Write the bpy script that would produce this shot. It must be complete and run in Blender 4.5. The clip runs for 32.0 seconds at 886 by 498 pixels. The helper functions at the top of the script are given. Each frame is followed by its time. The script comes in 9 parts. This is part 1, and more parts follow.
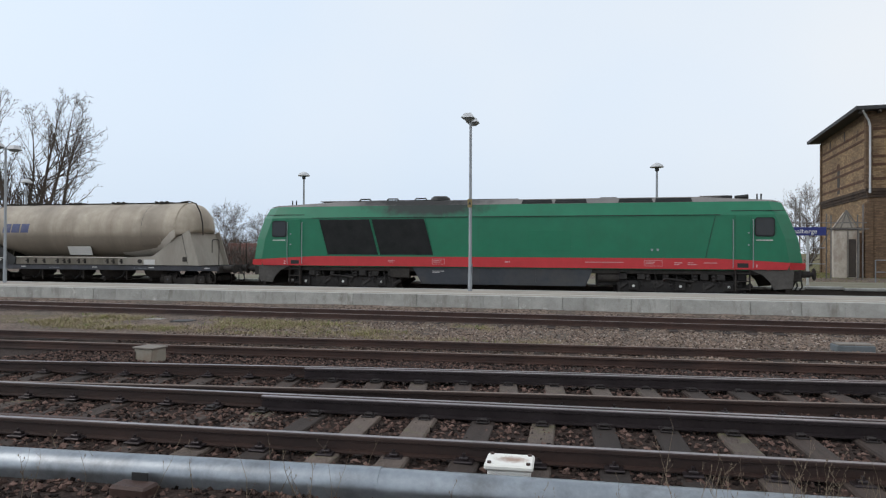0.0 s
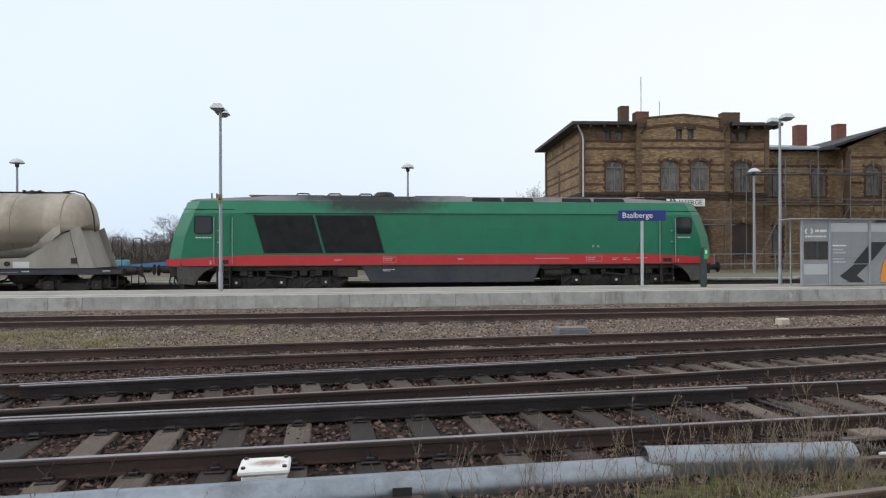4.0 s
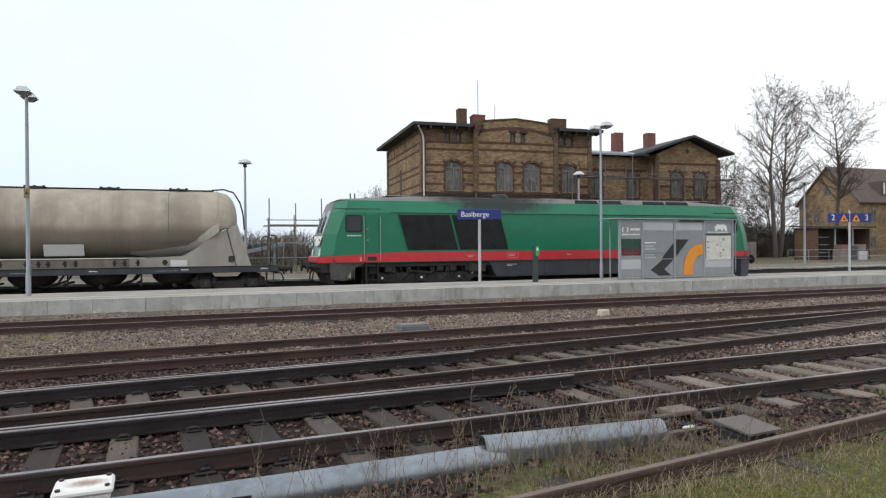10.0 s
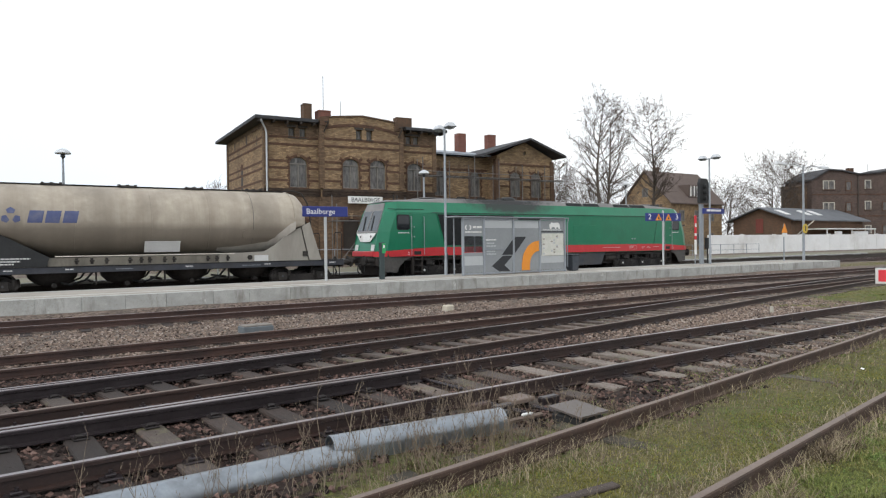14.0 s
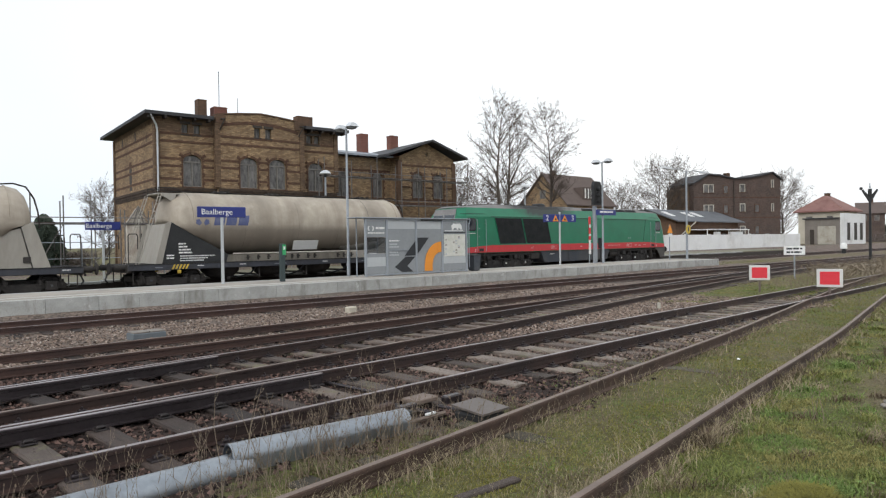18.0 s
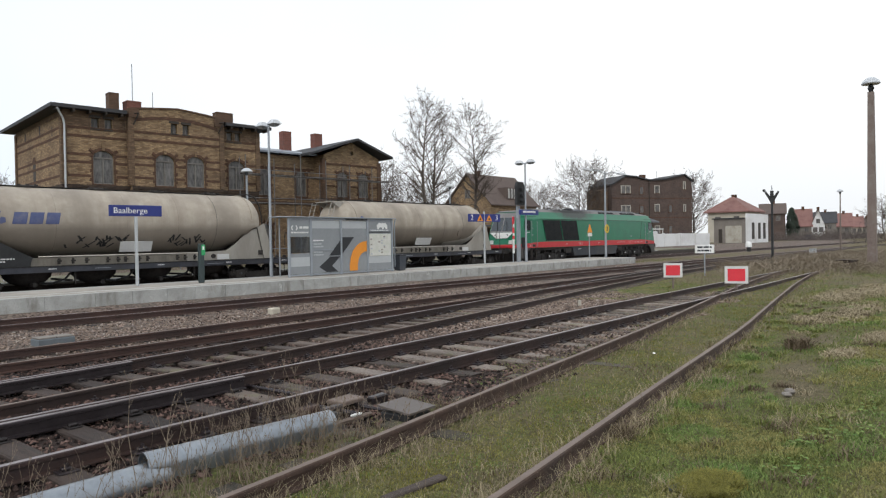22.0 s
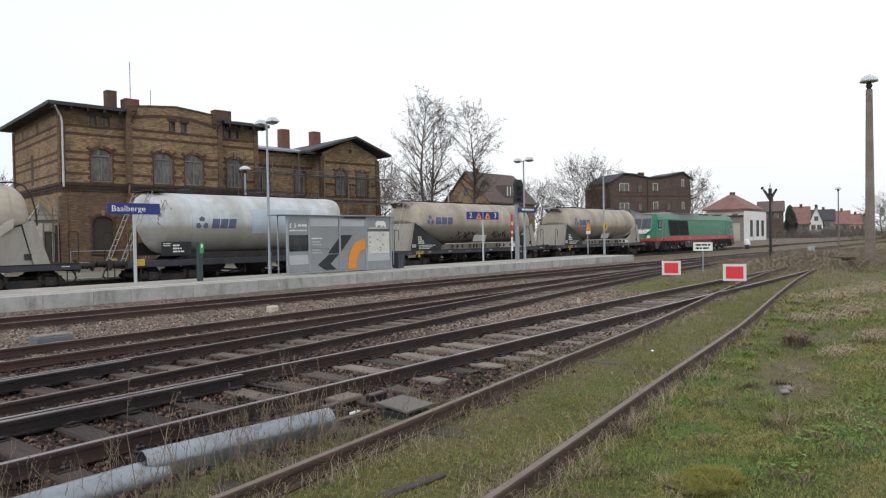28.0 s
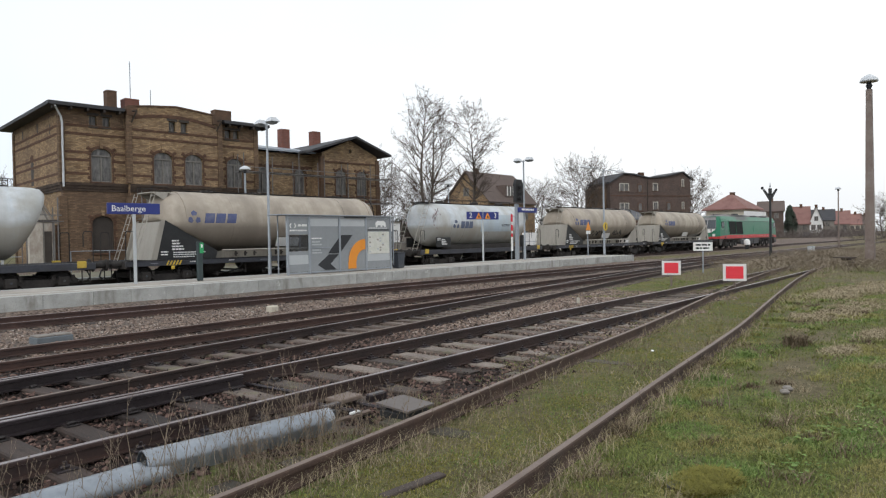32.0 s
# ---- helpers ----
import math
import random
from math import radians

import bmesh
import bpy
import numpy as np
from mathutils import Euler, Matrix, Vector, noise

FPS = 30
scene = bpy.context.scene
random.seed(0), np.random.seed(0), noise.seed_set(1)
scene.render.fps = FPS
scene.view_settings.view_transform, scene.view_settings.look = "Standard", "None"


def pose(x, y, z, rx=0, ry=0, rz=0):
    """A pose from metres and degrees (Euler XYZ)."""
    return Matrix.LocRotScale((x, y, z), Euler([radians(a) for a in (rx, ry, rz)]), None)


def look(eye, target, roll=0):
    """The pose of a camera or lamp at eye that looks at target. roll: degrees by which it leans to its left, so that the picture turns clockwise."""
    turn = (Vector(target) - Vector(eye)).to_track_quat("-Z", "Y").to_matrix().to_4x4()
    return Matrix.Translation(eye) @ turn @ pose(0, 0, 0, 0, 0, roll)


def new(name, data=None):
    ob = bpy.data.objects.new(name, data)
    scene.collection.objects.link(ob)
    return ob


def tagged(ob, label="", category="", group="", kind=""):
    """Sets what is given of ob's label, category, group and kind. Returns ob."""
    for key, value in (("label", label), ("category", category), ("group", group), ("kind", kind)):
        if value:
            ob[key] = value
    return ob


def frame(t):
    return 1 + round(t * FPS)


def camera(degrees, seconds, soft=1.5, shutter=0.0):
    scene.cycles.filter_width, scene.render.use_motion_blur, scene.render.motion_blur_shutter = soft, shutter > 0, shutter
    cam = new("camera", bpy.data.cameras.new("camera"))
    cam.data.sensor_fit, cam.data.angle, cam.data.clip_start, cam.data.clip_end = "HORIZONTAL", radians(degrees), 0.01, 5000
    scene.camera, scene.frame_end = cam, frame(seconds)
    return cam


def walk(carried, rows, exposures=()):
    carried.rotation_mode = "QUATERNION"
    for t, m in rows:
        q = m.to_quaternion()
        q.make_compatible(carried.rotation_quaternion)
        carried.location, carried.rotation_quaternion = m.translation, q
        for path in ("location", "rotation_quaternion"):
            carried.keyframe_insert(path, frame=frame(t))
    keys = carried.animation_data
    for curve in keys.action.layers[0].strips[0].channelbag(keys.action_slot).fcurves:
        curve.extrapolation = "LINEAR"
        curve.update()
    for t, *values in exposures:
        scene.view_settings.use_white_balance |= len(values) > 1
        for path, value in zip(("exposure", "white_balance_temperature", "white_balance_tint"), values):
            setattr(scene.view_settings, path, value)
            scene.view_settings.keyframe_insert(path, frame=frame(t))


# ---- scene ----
# ---------------------------------------------------------------- camera: stands at one spot, pans to the right
cam = camera(66.875, 32.0, soft=1.22)
EYE = (0.0, 0.0, 1.64)
TURNS = [
    (0.0, 90.235, -0.241, 13.534), (0.5, 90.226, -0.226, 11.408), (1.0, 90.202, -0.13, 9.546), (1.5, 90.158, -0.099, 7.082),
    (2.0, 90.172, -0.013, 4.999), (2.5, 90.146, -0.03, 2.578), (3.0, 90.082, 0.05, -0.614), (3.5, 90.057, 0.111, -4.136),
    (4.0, 90.025, 0.166, -7.117), (4.5, 90.006, 0.23, -8.56), (6.5, 89.956, 0.339, -12.73), (7.0, 89.909, 0.41, -13.415),
    (7.5, 89.874, 0.399, -13.427), (8.0, 89.896, 0.387, -13.385), (8.5, 89.891, 0.412, -13.707), (9.0, 89.892, 0.33, -15.26),
    (9.5, 89.864, 0.392, -17.303), (10.0, 89.801, 0.461, -20.522), (10.5, 89.741, 0.462, -22.765), (11.0, 89.704, 0.543, -24.504),
    (11.5, 89.661, 0.538, -26.385), (12.0, 89.619, 0.565, -28.008), (12.5, 89.6, 0.602, -29.466), (13.0, 89.569, 0.596, -30.775),
    (13.5, 89.538, 0.663, -32.032), (14.0, 89.461, 0.662, -33.567), (14.5, 89.426, 0.692, -34.467), (16.5, 89.479, 0.898, -38.58),
    (17.0, 89.461, 0.887, -39.572), (17.5, 89.47, 0.89, -40.752), (18.0, 89.427, 0.883, -41.849), (18.5, 89.432, 0.936, -42.842),
    (19.0, 89.415, 0.962, -44.235), (19.5, 89.364, 0.99, -45.361), (20.0, 89.33, 0.982, -46.189), (20.5, 89.325, 1.023, -46.659),
    (21.0, 89.309, 1.019, -47.284), (21.5, 89.265, 0.998, -47.896), (22.0, 89.28, 0.996, -48.197), (22.5, 89.097, 1.05, -48.321),
    (25.0, 89.092, 1.04, -48.321), (32.0, 89.088, 1.035, -48.322)]
walk(cam, [(t, pose(*EYE, rx, ry, rz)) for t, rx, ry, rz in TURNS], [(0.0, -0.03, 6700, 10), (4.0, 0.12, 6700, 10), (9.0, 0.2, 6750, 10), (12.0, 0.32, 6800, 10), (14.5, 0.38, 6800, 10), (18.0, 0.28, 6800, 10), (22.0, 0.2, 6750, 10), (32.0, 0.2, 6750, 10)])

# ---------------------------------------------------------------- overcast sky and a wide, weak sun
world = bpy.data.worlds.new("overcast_sky")
scene.world = world
world.use_nodes = True
wn, wl = world.node_tree.nodes, world.node_tree.links
wn.clear()
sky = wn.new("ShaderNodeTexSky")
sky.sky_type, sky.sun_disc = "NISHITA", False
sky.sun_elevation, sky.sun_rotation = radians(38), radians(250)
sky.altitude, sky.air_density, sky.dust_density, sky.ozone_density = 60, 1.0, 6.0, 1.0
haze = wn.new("ShaderNodeHueSaturation")
haze.inputs["Saturation"].default_value = 0.2
cloud = wn.new("ShaderNodeMix")
cloud.data_type = "RGBA"
cloud.inputs[0].default_value = 0.72
# the cloud cover: bluer where it is thin, on the one side, with soft drifts
wco = wn.new("ShaderNodeTexCoord")
wsep = wn.new("ShaderNodeSeparateXYZ")
wl.new(wco.outputs["Generated"], wsep.inputs[0])
side = wn.new("ShaderNodeMapRange")
side.inputs["From Min"].default_value, side.inputs["From Max"].default_value = -0.5, 0.9
wl.new(wsep.outputs[0], side.inputs["Value"])
drift = wn.new("ShaderNodeTexNoise")
drift.inputs["Scale"].default_value, drift.inputs["Detail"].default_value = 2.2, 3.0
wl.new(wco.outputs["Generated"], drift.inputs["Vector"])
soft = wn.new("ShaderNodeMapRange")
soft.inputs["From Min"].default_value, soft.inputs["From Max"].default_value = 0.3, 0.7
soft.inputs["To Min"].default_value, soft.inputs["To Max"].default_value = -0.22, 0.22
wl.new(drift.outputs["Fac"], soft.inputs["Value"])
both = wn.new("ShaderNodeMath")
both.operation, both.use_clamp = "ADD", True
wl.new(side.outputs[0], both.inputs[0])
wl.new(soft.outputs[0], both.inputs[1])
tint = wn.new("ShaderNodeMix")
tint.data_type = "RGBA"
tint.inputs[6].default_value = (7.2, 8.65, 10.5, 1)
tint.inputs[7].default_value = (8.9, 9.35, 9.85, 1)
wl.new(both.outputs[0], tint.inputs[0])
wl.new(tint.outputs[2], cloud.inputs[7])
back = wn.new("ShaderNodeBackground")
back.inputs["Strength"].default_value = 0.122
wout = wn.new("ShaderNodeOutputWorld")
wl.new(sky.outputs[0], haze.inputs["Color"])
wl.new(haze.outputs[0], cloud.inputs[6])
wl.new(cloud.outputs[2], back.inputs["Color"])
wl.new(back.outputs[0], wout.inputs[0])
sun = new("sun", bpy.data.lights.new("sun", "SUN"))
sun.data.energy, sun.data.angle, sun.data.color = 0.5, radians(35), (1.0, 0.97, 0.93)
sun.matrix_world = look((-30, -14, 28), (0, 0, 0))


# ---------------------------------------------------------------- materials
def rgba(c):
    return (c[0], c[1], c[2], 1.0)


class Nodes:
    """A material's node tree, with a short way to add nodes."""

    def __init__(self, name):
        self.m = bpy.data.materials.new(name)
        self.m.use_nodes = True
        self.t = self.m.node_tree
        self.b = self.t.nodes["Principled BSDF"]
        self.co = self.t.nodes.new("ShaderNodeTexCoord").outputs["Object"]

    def add(self, kind, **values):
        n = self.t.nodes.new(kind)
        for key, value in values.items():
            if isinstance(value, bpy.types.NodeSocket):
                self.t.links.new(value, n.inputs[key])
            else:
                n.inputs[key].default_value = value
        return n

    def link(self, a, b):
        self.t.links.new(a, b)

    def scaled(self, scale):
        n = self.add("ShaderNodeMapping", Vector=self.co)
        n.inputs["Scale"].default_value = scale
        return n.outputs[0]

    def noise(self, scale, detail=4.0, rough=0.6, vec=None):
        n = self.add("ShaderNodeTexNoise", Vector=vec or self.co, Scale=scale, Detail=detail, Roughness=rough)
        return n.outputs["Fac"]

    def ramp(self, fac, lo, hi):
        n = self.add("ShaderNodeMapRange", Value=fac)
        n.inputs["From Min"].default_value, n.inputs["From Max"].default_value = lo, hi
        return n.outputs[0]

    def mix(self, fac, a, b):
        n = self.t.nodes.new("ShaderNodeMix")
        n.data_type = "RGBA"
        for i, v in ((0, fac), (6, a), (7, b)):
            if isinstance(v, bpy.types.NodeSocket):
                self.t.links.new(v, n.inputs[i])
            else:
                n.inputs[i].default_value = v if i == 0 else rgba(v)
        return n.outputs[2]

    def math(self, op, a, b=0.0):
        n = self.t.nodes.new("ShaderNodeMath")
        n.operation = op
        for i, v in enumerate((a, b)):
            if isinstance(v, bpy.types.NodeSocket):
                self.t.links.new(v, n.inputs[i])
            else:
                n.inputs[i].default_value = v
        return n.outputs[0]

    def shifted(self):
        """Object coordinates moved by a random step for each object, so that alike pieces differ."""
        r = self.t.nodes.new("ShaderNodeObjectInfo").outputs["Random"]
        n = self.add("ShaderNodeVectorMath", **{})
        n.operation = "ADD"
        self.link(self.co, n.inputs[0])
        self.link(self.math("MULTIPLY", r, 57.0), n.inputs[1])
        self.co = n.outputs[0]
        return self

    def rand(self):
        return self.t.nodes.new("ShaderNodeObjectInfo").outputs["Random"]

    def island(self):
        return self.t.nodes.new("ShaderNodeNewGeometry").outputs["Random Per Island"]

    def z(self):
        return self.add("ShaderNodeSeparateXYZ", Vector=self.co).outputs[2]

    def bump(self, height, strength=0.3, distance=0.01):
        n = self.add("ShaderNodeBump", Height=height, Strength=strength, Distance=distance)
        self.link(n.outputs[0], self.b.inputs["Normal"])

    def done(self, colour, rough=0.7, metal=0.0, spec=0.5):
        for key, v in (("Base Color", colour), ("Roughness", rough), ("Metallic", metal), ("Specular IOR Level", spec)):
            if isinstance(v, bpy.types.NodeSocket):
                self.link(v, self.b.inputs[key])
            else:
                self.b.inputs[key].default_value = rgba(v) if key == "Base Color" else v
        return self.m


def worn(name, a, b, rough=0.7, metal=0.0, fine=30.0, coarse=2.5, bump=0.15, piece=0.0, dirt=None, spec=0.5, stretch=(1, 1, 1)):
    """A plain surface with grain and large stains: colour a to b, and dirt on top."""
    n = Nodes(name).shifted() if piece else Nodes(name)
    v = n.scaled(stretch)
    g = n.noise(fine, 5, 0.65, v)
    c = n.noise(coarse, 4, 0.6, v)
    col = n.mix(n.ramp(n.math("ADD", n.math("MULTIPLY", g, 0.45), n.math("MULTIPLY", c, 0.55)), 0.3, 0.7), a, b)
    if dirt:
        col = n.mix(n.math("MULTIPLY", n.ramp(n.noise(coarse * 0.7, 6, 0.7, v), 0.48, 0.75), 0.8), col, dirt)
    if piece:
        shade = n.ramp(n.rand(), 0.0, 1.0)
        col = n.mix(n.math("MULTIPLY", shade, piece), col, tuple(x * 0.45 for x in a))
    n.bump(g, bump, 0.01)
    return n.done(col, rough, metal, spec)


M = {}
M["ballast"] = worn("brown_ballast", (0.056, 0.0405, 0.034), (0.125, 0.092, 0.077), 0.95, fine=26, coarse=1.2, bump=0.8)
M["concrete"] = worn("platform_concrete", (0.30, 0.298, 0.278), (0.46, 0.455, 0.43), 0.9, fine=22, coarse=1.6, piece=0.2, dirt=(0.17, 0.158, 0.138), spec=0.15)
n = Nodes("stained_edge_concrete").shifted()
col = n.mix(n.ramp(n.noise(2.2, 5, 0.65), 0.3, 0.7), (0.33, 0.325, 0.30), (0.50, 0.49, 0.46))
col = n.mix(n.math("MULTIPLY", n.rand(), 0.3), col, (0.24, 0.235, 0.22))
col = n.mix(n.math("MULTIPLY", n.ramp(n.noise(1.5, 6, 0.7, n.scaled((1.6, 1, 0.5))), 0.52, 0.7), 0.75), col, (0.19, 0.175, 0.145))
col = n.mix(n.math("MULTIPLY", n.ramp(n.noise(3.1, 5, 0.7), 0.62, 0.7), 0.8), col, (0.62, 0.61, 0.57))
col = n.mix(n.math("MULTIPLY", n.ramp(n.noise(45, 3, 0.6), 0.52, 0.7), 0.35), col, (0.16, 0.15, 0.13))
n.bump(n.noise(30, 4, 0.6), 0.25, 0.008)
M["edge_concrete"] = n.done(col, 0.92, spec=0.15)
M["paving"] = worn("platform_paving", (0.29, 0.26, 0.225), (0.40, 0.365, 0.32), 0.9, fine=18, coarse=0.8, dirt=(0.2, 0.18, 0.16), spec=0.15)
M["rust"] = worn("rusty_rail", (0.024, 0.0115, 0.0088), (0.080, 0.038, 0.027), 0.65, fine=35, coarse=1.2, bump=0.5, dirt=(0.018, 0.010, 0.009))
M["oily_rust"] = worn("oily_rusty_rail", (0.014, 0.0068, 0.0055), (0.049, 0.0235, 0.0170), 0.6, fine=35, coarse=1.2, bump=0.5, dirt=(0.014, 0.008, 0.007))
M["red_rust"] = worn("red_rust_rail", (0.042, 0.024, 0.017), (0.098, 0.057, 0.040), 0.85, fine=35, coarse=3, bump=0.4, dirt=(0.04, 0.03, 0.026))
M["dark_rail"] = worn("greased_dark_rail", (0.022, 0.0165, 0.0175), (0.060, 0.048, 0.050), 0.34, 0.5, fine=30, coarse=3, bump=0.2)
M["railhead"] = worn("worn_rail_head", (0.17, 0.14, 0.138), (0.36, 0.31, 0.31), 0.30, 0.75, fine=30, coarse=1.2, dirt=(0.10, 0.065, 0.055))
M["rusthead"] = worn("rusty_rail_head", (0.125, 0.088, 0.068), (0.23, 0.172, 0.14), 0.6, 0.2, fine=40, coarse=2)
M["sleeper"] = worn("grey_wooden_sleeper", (0.024, 0.0152, 0.012), (0.088, 0.059, 0.046), 0.9, fine=18, coarse=2, bump=0.6, piece=0.75, dirt=(0.045, 0.036, 0.03), stretch=(6, 0.8, 3))
def old_sleeper(name, a, b, moss):
    """Weathered timber: long grain, cracks, a darker or lighter tone for each sleeper, and mossy patches."""
    n = Nodes(name).shifted()
    v = n.scaled((7, 0.8, 3))
    grain, blot = n.noise(16, 6, 0.7, v), n.noise(1.9, 4, 0.6)
    col = n.mix(n.ramp(n.math("ADD", n.math("MULTIPLY", grain, 0.6), n.math("MULTIPLY", blot, 0.4)), 0.34, 0.66), a, b)
    col = n.mix(n.math("MULTIPLY", n.ramp(n.rand(), 0.15, 1.0), 0.7), col, tuple(x * 0.42 for x in a))
    col = n.mix(n.math("MULTIPLY", n.ramp(n.noise(2.4, 5, 0.7), 0.55, 0.68), moss), col, (0.17, 0.165, 0.07))
    col = n.mix(n.math("MULTIPLY", n.ramp(n.noise(26, 4, 0.7, v), 0.58, 0.68), 0.8), col, (0.022, 0.016, 0.013))
    n.bump(grain, 0.8, 0.012)
    return n.done(col, 0.92)


M["pale_sleeper"] = old_sleeper("pale_wooden_sleeper", (0.056, 0.0405, 0.0335), (0.194, 0.148, 0.122), 0.5)
M["bleached_sleeper"] = old_sleeper("bleached_wooden_sleeper", (0.104, 0.082, 0.067), (0.355, 0.292, 0.245), 0.4)
M["rotten_sleeper"] = old_sleeper("rotten_mossy_sleeper", (0.055, 0.045, 0.032), (0.15, 0.127, 0.095), 0.95)
M["galv"] = worn("galvanised_steel", (0.22, 0.24, 0.262), (0.37, 0.395, 0.42), 0.36, 0.9, fine=16, coarse=2.4, dirt=(0.12, 0.115, 0.11))
M["steel_grey"] = worn("grey_painted_steel", (0.24, 0.258, 0.278), (0.33, 0.35, 0.372), 0.5, 0.1, fine=20, coarse=2)
M["white"] = worn("white_paint", (0.72, 0.71, 0.68), (0.82, 0.81, 0.78), 0.6, fine=20, coarse=2, dirt=(0.5, 0.47, 0.42))
M["black"] = worn("black_paint", (0.018, 0.018, 0.0185), (0.036, 0.036, 0.036), 0.55, fine=20, coarse=2, spec=0.3)
M["red"] = worn("red_loco_paint", (0.46, 0.022, 0.028), (0.56, 0.036, 0.042), 0.42, fine=4, coarse=0.5, bump=0.02)
M["under"] = worn("dirty_underframe", (0.020, 0.0185, 0.018), (0.066, 0.058, 0.052), 0.85, fine=9, coarse=1.5, bump=0.3, spec=0.2)
M["tankgrey"] = worn("blue_grey_fuel_tank", (0.030, 0.036, 0.047), (0.062, 0.069, 0.08), 0.55, fine=6, coarse=0.8, dirt=(0.085, 0.078, 0.07))
M["glass"] = worn("dark_window_glass", (0.012, 0.014, 0.016), (0.02, 0.022, 0.025), 0.08, fine=3, coarse=1, bump=0.0)
M["yellow"] = worn("yellow_paint", (0.55, 0.36, 0.03), (0.65, 0.45, 0.06), 0.6, fine=12, coarse=2, dirt=(0.25, 0.18, 0.06))


# ---------------------------------------------------------------- mesh helpers
class Geo:
    """Vertices and faces of one mesh, gathered by simple solids."""

    def __init__(self):
        self.v, self.f = [], []

    def put(self, verts, faces):
        o = len(self.v)
        self.v += [tuple(p) for p in verts]
        self.f += [tuple(i + o for i in face) for face in faces]
        return self

    def box(self, x0, x1, y0, y1, z0, z1, b=0.0):
        """A box, its edges chamfered by b."""
        if b <= 0:
            v = [(x, y, z) for x in (x0, x1) for y in (y0, y1) for z in (z0, z1)]
            return self.put(v, [(0, 1, 3, 2), (4, 6, 7, 5), (0, 4, 5, 1), (2, 3, 7, 6), (0, 2, 6, 4), (1, 5, 7, 3)])
        b = min(b, (x1 - x0) * 0.49, (y1 - y0) * 0.49, (z1 - z0) * 0.49)
        v, f, idx = [], [], {}
        for sx in (0, 1):
            for sy in (0, 1):
                for sz in (0, 1):
                    X, Y, Z = (x0, x1)[sx], (y0, y1)[sy], (z0, z1)[sz]
                    dx, dy, dz = (b, -b)[sx], (b, -b)[sy], (b, -b)[sz]
                    for a, p in (("x", (X, Y + dy, Z + dz)), ("y", (X + dx, Y, Z + dz)), ("z", (X + dx, Y + dy, Z))):
                        idx[sx, sy, sz, a] = len(v)
                        v.append(p)
        for s in (0, 1):
            f.append([idx[s, q, r, "x"] for q, r in ((0, 0), (0, 1), (1, 1), (1, 0))][:: (1, -1)[s]])
            f.append([idx[q, s, r, "y"] for q, r in ((0, 0), (1, 0), (1, 1), (0, 1))][:: (1, -1)[s]])
            f.append([idx[q, r, s, "z"] for q, r in ((0, 0), (0, 1), (1, 1), (1, 0))][:: (1, -1)[s]])
        for s in (0, 1):
            for r in (0, 1):
                f.append([idx[s, r, 0, "x"], idx[s, r, 1, "x"], idx[s, r, 1, "y"], idx[s, r, 0, "y"]][:: (1, -1)[(s + r) % 2]])
                f.append([idx[s, 0, r, "x"], idx[s, 0, r, "z"], idx[s, 1, r, "z"], idx[s, 1, r, "x"]][:: (1, -1)[(s + r) % 2]])
                f.append([idx[0, s, r, "y"], idx[1, s, r, "y"], idx[1, s, r, "z"], idx[0, s, r, "z"]][:: (1, -1)[(s + r) % 2]])
                for q in (0, 1):
                    t = [idx[s, r, q, "x"], idx[s, r, q, "y"], idx[s, r, q, "z"]]
                    f.append(t[:: (1, -1)[(s + r + q) % 2]])
        return self.put(v, f)

    def prism(self, outline, axis, lo, hi):
        """A flat outline pushed along an axis ('x': outline in y, z; 'y': in x, z; 'z': in x, y)."""
        n = len(outline)

        def at(p, w):
            return {"x": (w, p[0], p[1]), "y": (p[0], w, p[1]), "z": (p[0], p[1], w)}[axis]

        v = [at(p, lo) for p in outline] + [at(p, hi) for p in outline]
        f = [tuple(range(n))[::-1], tuple(range(n, 2 * n))]
        f += [(i, (i + 1) % n, n + (i + 1) % n, n + i) for i in range(n)]
        return self.put(v, f)

    def rod(self, a, b, r, r2=None, n=8):
        """A round bar from a to b."""
        a, b = Vector(a), Vector(b)
        d = (b - a).normalized()
        u = d.orthogonal().normalized()
        w = d.cross(u)
        r2 = r if r2 is None else r2
        v = [p + (u * math.cos(2 * math.pi * i / n) + w * math.sin(2 * math.pi * i / n)) * q for p, q in ((a, r), (b, r2)) for i in range(n)]
        f = [tuple(range(n))[::-1], tuple(range(n, 2 * n))] + [(i, (i + 1) % n, n + (i + 1) % n, n + i) for i in range(n)]
        return self.put(v, f)

    def tube(self, pts, r, n=6):
        for a, b in zip(pts, pts[1:]):
            self.rod(a, b, r, n=n)
        return self

    def loft(self, rings, closed=True, caps=True):
        """Skin over rings of equally many points."""
        n = len(rings[0])
        v = [p for ring in rings for p in ring]
        f = []
        for k in range(len(rings) - 1):
            for i in range(n if closed else n - 1):
                j = (i + 1) % n
                f.append((k * n + i, k * n + j, (k + 1) * n + j, (k + 1) * n + i))
        if caps:
            f += [tuple(range(n))[::-1], tuple(range((len(rings) - 1) * n, len(rings) * n))]
        return self.put(v, f)

    def ring(self, c, radii, axis="z", n=16):
        """Surface of revolution: radii is a list of (along, radius) about an axis through c."""
        rings = []
        for w, r in radii:
            ring = []
            for i in range(n):
                a = 2 * math.pi * i / n
                p, q = r * math.cos(a), r * math.sin(a)
                o = {"z": (p, q, w), "x": (w, p, q), "y": (q, w, p)}[axis]
                ring.append((c[0] + o[0], c[1] + o[1], c[2] + o[2]))
            rings.append(ring)
        return self.loft(rings)

    def moved(self, m):
        self.v = [tuple(m @ Vector(p)) for p in self.v]
        return self

